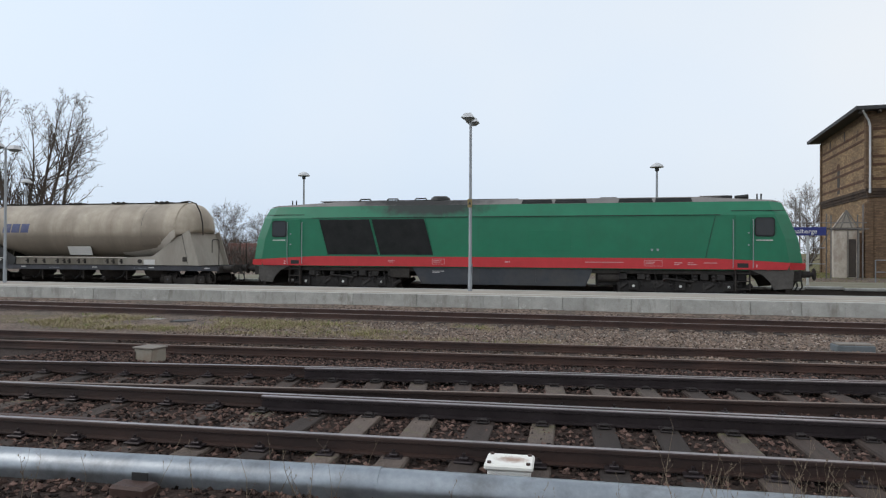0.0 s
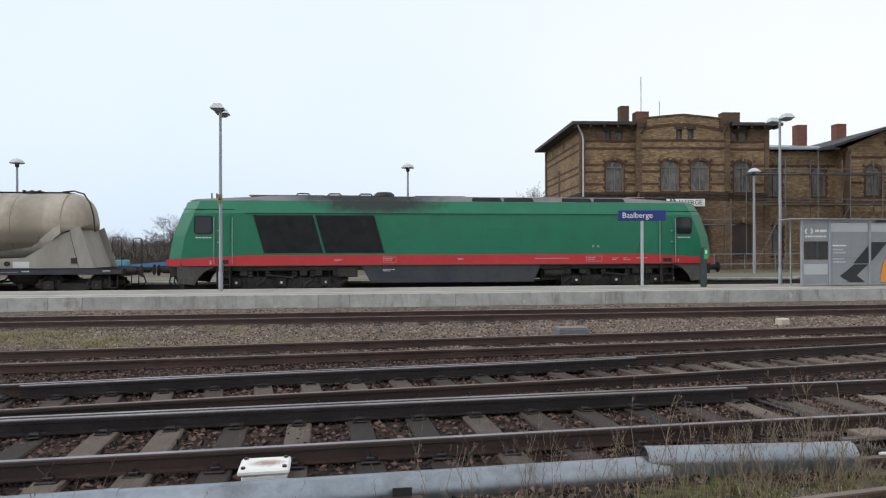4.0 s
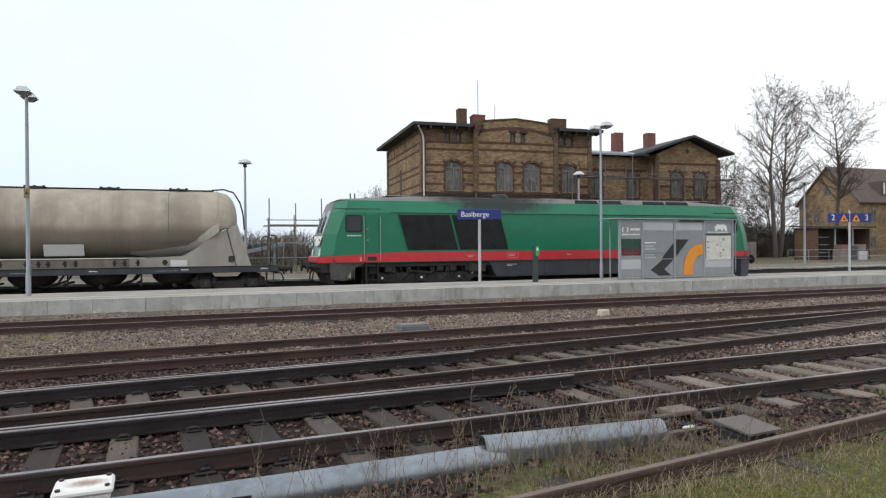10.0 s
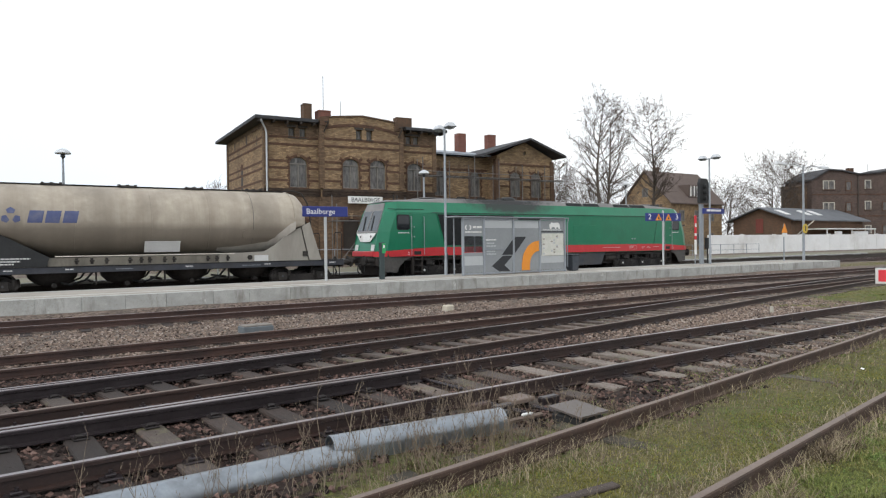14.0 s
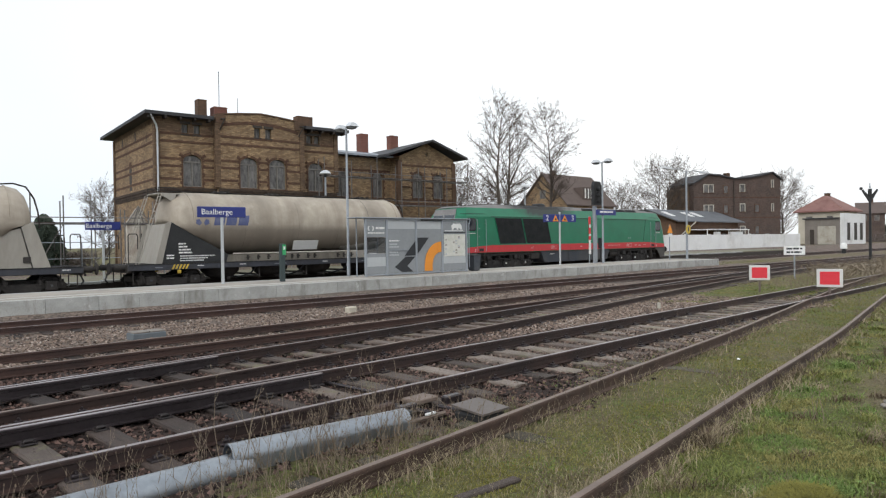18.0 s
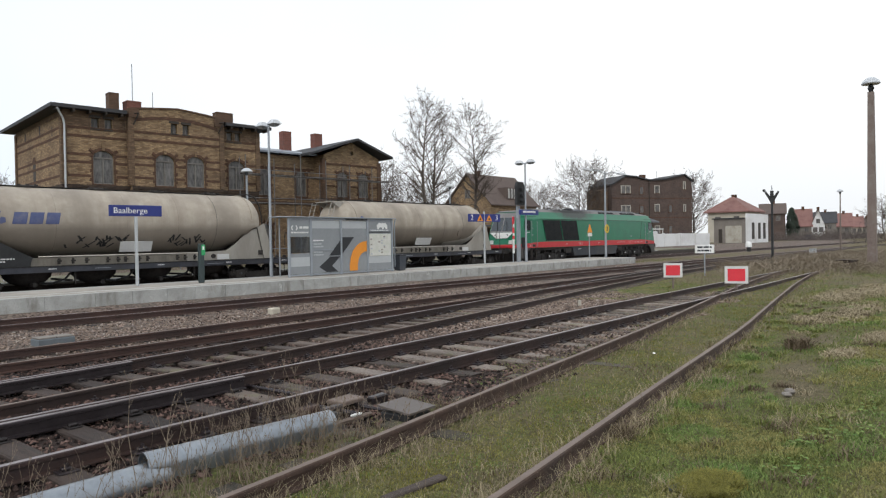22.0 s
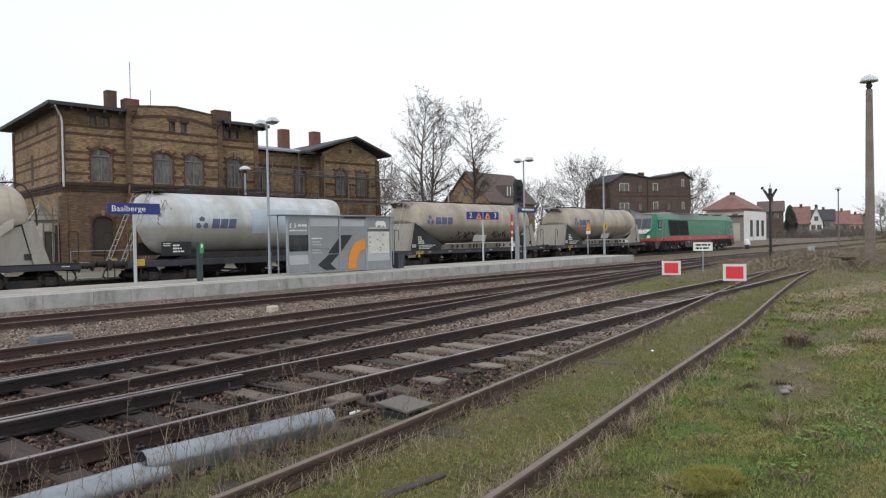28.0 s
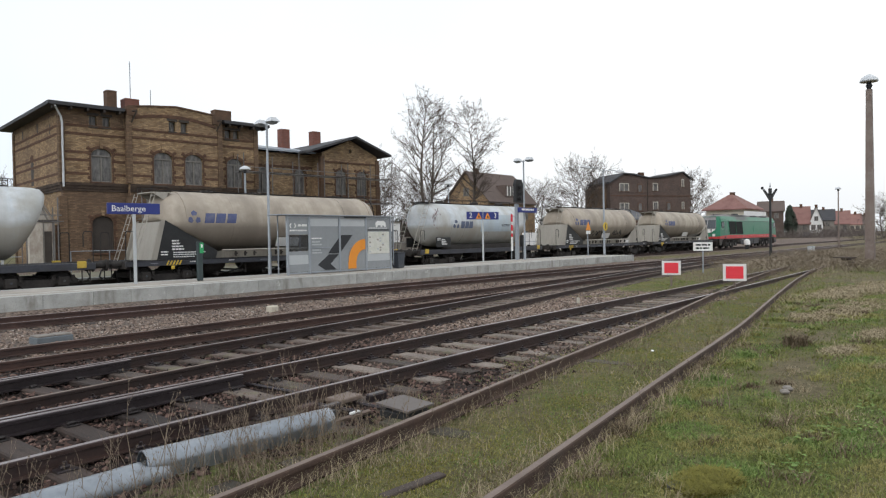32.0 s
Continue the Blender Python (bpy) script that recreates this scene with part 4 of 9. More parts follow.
def build_loco():
    rnd = random.Random(11)
    loco = thing("diesel_locomotive", "green six-axle diesel locomotive with a red stripe and sooty grey roof", "locomotive", (0, 29.4, -0.2))
    E = 11.62

    def end_x(z):
        return E - max(0.0, z - 1.35) * 0.16 - max(0.0, z - 2.35) * 0.22

    half = [(1.38, 1.16), (1.43, 1.5), (1.42, 2.4), (1.40, 3.33), (1.16, 3.86)]
    sec = [(-y, z) for y, z in half] + [(y, z) for y, z in half[::-1]]

    def station(kind, s):
        ring = []
        for y, z in sec:
            if kind == "end":
                ring.append((s * end_x(z), y * (0.80 if z < 3.5 else 0.78), z - (0.05 if z > 3.5 else 0)))
            elif kind == "corner":
                ring.append((s * (end_x(z) - 0.52), y * 0.985, z))
            else:
                ring.append((s * kind, y, z))
        return ring

    rings = [station("end", -1), station("corner", -1), station(9.9, -1), station(9.0, -1), station(4, -1), station(4, 1), station(9.0, 1), station(9.9, 1), station("corner", 1), station("end", 1)]
    body = part("body", Geo().loft(rings), M["green"], loco)
    # the roof lies between the two shoulders, lower over the cabs
    rsec = [(-1.165, 3.862), (-1.0, 4.06), (-0.5, 4.12), (0.5, 4.12), (1.0, 4.06), (1.165, 3.862)]
    roof = Geo()
    rr = []
    for x, dz, k in ((-10.85, -0.01, 0.0), (-10.6, 0.0, 0.35), (-8.6, 0.0, 0.75), (-7.4, 0.0, 1.0), (7.9, 0.0, 1.0), (8.9, 0.0, 0.75), (10.6, 0.0, 0.35), (10.85, -0.01, 0.0)):
        rr.append([(x, y * (0.99 if abs(x) < 10.5 else 0.8), 3.864 + (z - 3.862) * k + dz) for y, z in rsec])
    roof.loft(rr)
    top = part("roof", roof, M["roofgrey"], loco, "grey roof blackened round the exhaust")
    for x0, x1 in ((-8.55, -5.4), (-5.36, -2.6), (-1.6, 0.6), (4.0, 4.7), (7.95, 8.75)):
        part("roof_panel", Geo().box(x0, x1, -0.62, 0.62, 4.10, 4.145, 0.015), M["roofgrey"], top)
    for x0, x1 in ((0.8, 2.1), (2.18, 3.5), (4.75, 6.1), (6.18, 7.6)):
        for s in (-1, 1):
            g = Geo().loft([[(x0, s * 1.14, 3.88), (x1, s * 1.14, 3.88), (x1, s * 1.158, 3.89), (x0, s * 1.158, 3.89)], [(x0 + 0.05, s * 1.005, 4.04), (x1 - 0.05, s * 1.005, 4.04), (x1 - 0.05, s * 1.023, 4.05), (x0 + 0.05, s * 1.023, 4.05)]])
            part("roof_grille", g, M["mesh"], top, "black radiator grille")
    part("exhaust", Geo().ring((-2.9, -0.35, 4.1), [(0.0, 0.46), (0.12, 0.42), (0.2, 0.3), (0.2, 0.18), (0.1, 0.17)], "z", 16), M["black"], top, smooth=40)
    for x in (-6.3, -5.0, -3.7):
        part("lifting_lug", Geo().tube([(x - 0.3, -0.75, 4.08), (x - 0.22, -0.75, 4.19), (x + 0.22, -0.75, 4.19), (x + 0.3, -0.75, 4.08)], 0.03), M["black"], top)
    for x in (-10.1, -9.9, 10.15, 10.3):
        part("antenna", Geo().rod((x, -0.3, 3.9), (x, -0.3, 4.22), 0.03, n=6), M["black"], top)
    part("horn", Geo().rod((9.3, -0.4, 4.08), (9.8, -0.4, 4.1), 0.07, 0.1, n=8), M["black"], top)
    part("air_conditioner", Geo().box(8.2, 9.2, -0.5, 0.5, 4.04, 4.16, 0.03), M["black"], top)

    for s in (-1, 1):
        y = s * 1.43
        # red stripe, rising slightly towards the cab ends
        pts = [(-11.0, 1.20), (-9.6, 1.20), (-8.6, 1.20), (8.6, 1.20), (9.6, 1.20), (11.0, 1.20), (11.12, 1.47), (9.6, 1.56), (8.4, 1.62), (-8.4, 1.62), (-9.6, 1.56), (-11.12, 1.47)]
        part("red_stripe", Geo().prism(pts, "y", y - 0.008, y + 0.008), M["red"], loco)
        part("gutter", Geo().box(-8.6, 8.6, y - 0.02, y + 0.01, 3.32, 3.345, 0.005), M["black"], loco)
        for e in (-1, 1):
            part("cab_gutter", Geo().box(min(e * 9.0, e * 11.0), max(e * 9.0, e * 11.0), s * 1.33 - 0.02, s * 1.33 + 0.02, 3.475, 3.50, 0.005), M["black"], loco)
        # louvres: two slanted dark panels with a pale frame
        if s < 0:
            spans = ((-8.25, -5.86, -7.83, -5.44), (-5.78, -3.36, -5.36, -2.94))
        else:
            spans = ((3.36, 5.78, 2.94, 5.36), (5.86, 8.25, 5.44, 7.83))
        for a, b, c, d in spans:
            lv = part("louvre", Geo().prism([(a, 3.25), (b, 3.25), (d, 1.70), (c, 1.70)], "y", y - 0.012, y + 0.012), M["mesh"], loco, "black cooling louvre")
            for k in range(1, 13):
                f = k / 13.0
                x0, x1, z = a + (c - a) * f, b + (d - b) * f, 3.25 - 1.55 * f
                part("slat", Geo().box(x0 + 0.03, x1 - 0.03, y + s * 0.012 - 0.012, y + s * 0.012 + 0.012, z - 0.012, z + 0.012), M["mesh"], lv)
            for u, v in (((a, 3.25), (c, 1.70)), ((b, 3.25), (d, 1.70))):
                part("louvre_frame", Geo().rod((u[0], y + s * 0.016, u[1]), (v[0], y + s * 0.016, v[1]), 0.013, n=4), M["green"], lv)
        part("panel_joint", Geo().rod((s * -8.42, y + s * 0.006, 3.3), (s * -8.06, y + s * 0.006, 1.64), 0.009, n=4), M["black"], loco)
        part("service_flap", Geo().box(1.1, 2.9, y - 0.006, y + 0.010, 1.9, 2.75, 0.004), M["green"], loco)
        part("stripe_flap", Geo().box(-1.9, -0.1, y - 0.004, y + 0.014, 1.26, 1.58, 0.005), M["red"], loco)
        for k in (0, 1):
            part("filler_cap", Geo().rod((6.05 + 0.22 * k, y, 1.95), (6.05 + 0.22 * k, y + s * 0.03, 1.95), 0.05, n=10), M["steel_grey"], loco)
        for e in (-1, 1):
            win = part("side_window", Geo().prism(rounded(e * 10.2, 2.85, 0.36, 0.37, 0.12), "y", s * 1.415 - 0.02, s * 1.415 + 0.02), M["mesh"], loco)
            part("window_pane", Geo().prism(rounded(e * 10.2, 2.85, 0.315, 0.325, 0.11), "y", s * 1.43 - 0.01, s * 1.43 + 0.01), M["glass"], win, "dark side window glass")
            door = part("cab_door", Geo().box(e * 9.42 - 0.27, e * 9.42 + 0.27, s * 1.425 - 0.012, s * 1.425 + 0.012, 1.58, 3.28, 0.01), M["green"], loco)
            for d in (-0.36, 0.36):
                part("handrail", Geo().tube([(e * 9.42 + d, s * 1.43, 3.14), (e * 9.42 + d, s * 1.49, 3.1), (e * 9.42 + d, s * 1.49, 1.3), (e * 9.42 + d, s * 1.43, 1.26)], 0.016), M["steel_grey"], loco)
            for z in (2.15, 2.62):
                part("door_handle", Geo().rod((e * 9.42 + e * 0.2, s * 1.44, z), (e * 9.42 + e * 0.2, s * 1.50, z), 0.03, n=6), M["steel_grey"], door)
            step = part("step_recess", Geo().box(e * 9.42 - 0.2, e * 9.42 + 0.2, s * 1.43 - 0.012, s * 1.43 + 0.012, 1.27, 1.44), M["black"], loco)
            lad = Geo()
            for k in range(3):
                lad.box(e * 9.42 - 0.25, e * 9.42 + 0.25, s * 1.38 - 0.1, s * 1.38 + 0.1, 0.42 + 0.3 * k, 0.45 + 0.3 * k)
            lad.box(e * 9.42 - 0.27, e * 9.42 - 0.24, s * 1.38 - 0.1, s * 1.38 + 0.1, 0.36, 1.2).box(e * 9.42 + 0.24, e * 9.42 + 0.27, s * 1.38 - 0.1, s * 1.38 + 0.1, 0.36, 1.2)
            part("steps", lad, M["under"], loco)
            part("corner_stripe", Geo().loft([[(e * 11.09, s * 1.40, 1.2), (e * 11.66, s * 1.13, 1.2), (e * 11.64, s * 1.11, 1.2), (e * 11.09, s * 1.36, 1.2)], [(e * 11.09, s * 1.438, 1.475), (e * 11.65, s * 1.15, 1.45), (e * 11.62, s * 1.13, 1.45), (e * 11.09, s * 1.39, 1.475)]]), M["red"], loco)
            part("cheek_light", Geo().loft([[(e * 11.14, s * 1.18, 1.50), (e * 11.44, s * 1.02, 1.50), (e * 11.42, s * 1.0, 1.72), (e * 11.06, s * 1.2, 1.78)], [(e * 11.18, s * 1.22, 1.50), (e * 11.48, s * 1.06, 1.50), (e * 11.46, s * 1.04, 1.72), (e * 11.1, s * 1.24, 1.78)]]), M["lens"], loco)
            bars(loco, "small_lettering", (e * 10.2 - 0.3, s * 1.436, 2.36), (0.6,), 0.045, M["grey_plate"], rnd)
            if s < 0:
                letters(loco, "cab_number", "1" if e > 0 else "2", 0.2, M["white"], (e * 9.92, -1.44, 1.33))
        y2 = s * 1.442
        for x0, rows, size in ((-5.0, (0.32, 0.25), 0.03), (0.15, (0.22,), 0.06), (3.45, (1.5,), 0.035), (8.0, (0.5,), 0.035), (6.9, (0.3, 0.2), 0.035), (7.4, (0.2, 0.35), 0.035)):
            bars(loco, "small_lettering", (x0, y2, 1.46), rows, size, M["pinkish"], rnd)
        for x0, x1 in ((-3.0, -2.45), (5.75, 6.45)):
            g = Geo().box(x0, x1, y2 - 0.003, y2 + 0.003, 1.52, 1.535).box(x0, x1, y2 - 0.003, y2 + 0.003, 1.30, 1.315).box(x0, x0 + 0.015, y2 - 0.003, y2 + 0.003, 1.315, 1.52).box(x1 - 0.015, x1, y2 - 0.003, y2 + 0.003, 1.315, 1.52)
            part("lettering_frame", g, M["pinkish"], loco)
            bars(loco, "small_lettering", (x0 + 0.06, y2, 1.48), (0.35, 0.3), 0.035, M["pinkish"], rnd)
    for e in (-1, 1):
        # cab face
        def face(name, z0, z1, w0, w1, mat, lift, parent=loco, label=""):
            a, b = end_x(z0) + lift, end_x(z1) + lift
            g = Geo().loft([[(e * (a - 0.02), -w0, z0), (e * (a - 0.02), w0, z0), (e * a, w0, z0), (e * a, -w0, z0)], [(e * (b - 0.02), -w1, z1), (e * (b - 0.02), w1, z1), (e * b, w1, z1), (e * b, -w1, z1)]])
            return part(name, g, mat, parent, label)

        face("windscreen_frame", 2.36, 3.78, 1.10, 0.92, M["roofgrey"], 0.012)
        ws = face("windscreen", 2.45, 3.42, 1.02, 0.92, M["screen"], 0.022, label="raked cab windscreen")
        face("screen_pillar", 2.45, 3.42, 0.04, 0.04, M["roofgrey"], 0.035, ws)
        for d in (-0.45, 0.4):
            part("wiper", Geo().rod((e * (end_x(2.5) + 0.05), d, 2.48), (e * (end_x(3.2) + 0.05), d + 0.18, 3.2), 0.02, n=5), M["black"], ws)
        shield = face("front_panel", 1.92, 2.34, 0.5, 1.05, M["white"], 0.015, label="white pointed front panel")
        for d in (-0.55, 0.55):
            part("headlight", Geo().rod((e * (end_x(2.15)), d, 2.17), (e * (end_x(2.15) + 0.04), d, 2.17), 0.06, n=12), M["roofgrey"], shield)
        for d in (-0.85, 0.85):
            face("lower_light", 1.5, 1.78, 0.16, 0.16, M["lens"], 0.012).matrix_basis = Matrix.Translation((0, d, 0))
        part("nose_stripe", Geo().box(min(e * 11.3, e * 11.72), max(e * 11.3, e * 11.72), -1.12, 1.12, 1.2, 1.46, 0.03), M["red"], loco)
        part("buffer_beam", Geo().box(min(e * 10.9, e * 11.55), max(e * 10.9, e * 11.55), -1.2, 1.2, 0.75, 1.19, 0.03), M["under"], loco)
        part("snow_plough", Geo().loft([[(e * 11.0, -1.15, 0.3), (e * 11.0, 1.15, 0.3), (e * 11.05, 1.2, 0.74), (e * 11.05, -1.2, 0.74)], [(e * 11.2, -1.0, 0.28), (e * 11.2, 1.0, 0.28), (e * 11.4, 1.1, 0.74), (e * 11.4, -1.1, 0.74)]]), M["under"], loco)
        for s in (-0.875, 0.875):
            buffer(loco, e * 11.5, e, 1.02, M["under"], s)
        part("screw_coupling", Geo().tube([(e * 11.5, 0, 1.0), (e * 11.75, 0, 0.96), (e * 11.85, 0, 0.7)], 0.04), M["under"], loco)
        for d in (-0.35, 0.35):
            part("brake_hose", Geo().tube([(e * 11.5, d, 0.95), (e * 11.75, d, 0.8), (e * 11.8, d, 0.5), (e * 11.7, d * 0.8, 0.35)], 0.03), M["black"], loco)
        # skirt behind the nose with the bogie cut-out
        for s in (-1, 1):
            pr = [(e * 11.25, 1.2), (e * 11.2, 0.5), (e * 10.55, 0.42), (e * 10.42, 0.7), (e * 10.15, 0.98), (e * 9.8, 1.14), (e * 9.5, 1.2)]
            part("nose_skirt", Geo().prism(pr, "y", s * 1.36 - 0.03, s * 1.36 + 0.03), M["skirtgrey"], loco, "dusty grey wheel-arch skirt")
    part("underframe", Geo().box(-10.9, 10.9, -1.3, 1.3, 0.98, 1.17, 0.02), M["under"], loco)
    tank = Geo()
    tank.loft([[(-3.9, -1.36, 1.17), (-3.9, 1.36, 1.17), (-3.5, 1.3, 0.45), (-3.5, -1.3, 0.45)], [(3.75, -1.36, 1.17), (3.75, 1.36, 1.17), (3.45, 1.3, 0.45), (3.45, -1.3, 0.45)]])
    ft = part("fuel_tank", tank, M["tankgrey"], loco, "blue-grey fuel tank with rusty streaks")
    for s in (-1, 1):
        for x in (-1.0, 1.4):
            part("tank_seam", Geo().box(x, x + 0.03, s * 1.345 - 0.02, s * 1.345 + 0.02, 0.5, 1.15), M["tankgrey"], ft)
        bars(ft, "small_lettering", (-3.0, s * 1.352, 1.02), (0.5, 0.3), 0.03, M["grey_plate"], rnd)
        part("equipment_box", Geo().box(-4.9, -4.05, s * 1.25 - 0.1, s * 1.25 + 0.1, 0.7, 1.1, 0.02), M["under"], loco)
        part("brake_rack", Geo().box(3.85, 4.75, s * 0.95 - 0.08, s * 0.95 + 0.08, 0.5, 1.1, 0.02), M["bogie"], loco)
        part("air_reservoir", Geo().rod((3.95, s * 1.1, 0.82), (4.8, s * 1.1, 0.82), 0.18, n=12), M["under"], loco)
    sets = []
    for x in (-7.15, 7.15):
        b, ws = build_bogie(loco, x, (-1.8, 0, 1.8), 0.5, 1.1, 4.9, M["bogie"], rnd, True)
        sets += [(w, 0.5) for w in ws]
    return loco, sets


def tank_paint(name, a, b, streak, low):
    """Dirty tank enamel: vertical run marks; below the middle, dirt and shade share a darker colour."""
    n = Nodes(name)
    runs = n.ramp(n.noise(1.6, 6, 0.65, n.scaled((1.0, 0.1, 0.06))), 0.42, 0.72)
    blot = n.ramp(n.noise(0.55, 5, 0.6), 0.45, 0.7)
    base = n.mix(n.ramp(n.noise(3, 5, 0.6), 0.25, 0.75), a, b)
    base = n.mix(n.math("MULTIPLY", runs, 0.6), base, streak)
    base = n.mix(n.math("MULTIPLY", blot, 0.6), base, low)
    split = n.add("ShaderNodeSeparateXYZ", Vector=n.co)
    side = n.math("ABSOLUTE", n.math("SUBTRACT", n.math("ABSOLUTE", n.math("ADD", split.outputs["X"], n.math("MULTIPLY", n.math("SUBTRACT", n.noise(1.1, 5, 0.7), 0.5), 1.3))), 3.1))
    base = n.mix(n.math("MULTIPLY", n.ramp(side, 0.75, 0.15), 0.42), base, low)
    # mid-height tone break: dirt film plus the barrel's shade, painted together
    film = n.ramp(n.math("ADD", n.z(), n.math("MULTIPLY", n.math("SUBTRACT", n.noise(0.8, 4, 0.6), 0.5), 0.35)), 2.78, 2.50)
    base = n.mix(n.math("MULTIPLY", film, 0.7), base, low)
    n.bump(n.noise(2.2, 4, 0.6), 0.08, 0.03)
    return n.done(base, 0.58, spec=0.35)


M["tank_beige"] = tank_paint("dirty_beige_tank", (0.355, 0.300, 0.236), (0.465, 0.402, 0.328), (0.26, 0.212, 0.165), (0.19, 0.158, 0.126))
M["cabinet"] = worn("dusty_valve_cabinet", (0.17, 0.15, 0.12), (0.27, 0.24, 0.195), 0.8, fine=8, coarse=1.5, dirt=(0.075, 0.064, 0.052), stretch=(1, 1, 0.4))
M["tank_seam"] = worn("dark_tank_seam", (0.10, 0.09, 0.075), (0.17, 0.15, 0.125), 0.7, fine=9, coarse=2)
M["clean_tank"] = worn("clean_beige_paint", (0.46, 0.415, 0.355), (0.58, 0.53, 0.465), 0.6, fine=7, coarse=0.9, dirt=(0.25, 0.22, 0.18))
M["rooftile_faded"] = worn("faded_spray", (0.22, 0.13, 0.12), (0.30, 0.26, 0.27), 0.7, fine=6, coarse=2)
M["dullblue"] = worn("grey_blue_marking", (0.07, 0.085, 0.14), (0.11, 0.13, 0.19), 0.6, fine=12, coarse=2)
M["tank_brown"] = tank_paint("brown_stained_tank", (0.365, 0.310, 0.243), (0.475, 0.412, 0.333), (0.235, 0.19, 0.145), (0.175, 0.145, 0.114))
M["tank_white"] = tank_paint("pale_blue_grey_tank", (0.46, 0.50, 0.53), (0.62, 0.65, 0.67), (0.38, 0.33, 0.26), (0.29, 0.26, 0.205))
M["patch_blue"] = worn("pale_blue_repaint", (0.34, 0.40, 0.445), (0.43, 0.49, 0.53), 0.55, fine=6, coarse=0.8, dirt=(0.30, 0.29, 0.25), stretch=(1, 1, 0.3))
M["sill_paint"] = worn("dark_blue_grey_sill", (0.024, 0.026, 0.033), (0.062, 0.064, 0.076), 0.5, fine=9, coarse=1.4, dirt=(0.035, 0.03, 0.027), spec=0.4)
M["skirt"] = worn("pale_beige_skirt", (0.29, 0.265, 0.225), (0.38, 0.35, 0.30), 0.7, fine=8, coarse=0.9, dirt=(0.24, 0.21, 0.18), stretch=(1, 1, 0.3))
M["blue"] = worn("faded_blue_marking", (0.055, 0.07, 0.165), (0.095, 0.112, 0.225), 0.6, fine=12, coarse=2, dirt=(0.2, 0.19, 0.22))
M["grey_plate"] = worn("light_grey_plate", (0.55, 0.54, 0.52), (0.66, 0.65, 0.62), 0.6, fine=10, coarse=1.5)


def on_tank(parent, name, outline, material, r, zc, lift=0.008, side=-1, thick=0.006):
    """A flat outline in x and z, laid on the tank's round side."""
    def wrap(p, d):
        h = max(0.02, (r + d) ** 2 - (p[1] - zc) ** 2)
        return (p[0], side * math.sqrt(h), p[1])

    n = len(outline)
    g = Geo().put([wrap(p, lift) for p in outline] + [wrap(p, lift - thick - 0.02) for p in outline],
                  [tuple(range(n)), tuple(range(2 * n - 1, n - 1, -1))] + [(i, n + i, n + (i + 1) % n, (i + 1) % n) for i in range(n)])
    return part(name, g, material, parent)


def strip_on_tank(parent, name, x0, x1, z0, z1, material, r, zc, lean=0.0, side=-1):
    """A slanted block of colour on the tank's side, in narrow bands that follow the curve."""
    rings, d = [], -side * 0.02
    for i in range(7):
        a = z0 + (z1 - z0) * i / 6
        y, o = side * math.sqrt((r + 0.008) ** 2 - (a - zc) ** 2), lean * (a - z0)
        rings.append([(x0 + o, y, a), (x1 + o, y, a), (x1 + o, y + d, a), (x0 + o, y + d, a)])
    return part(name, Geo().loft(rings), material, parent)


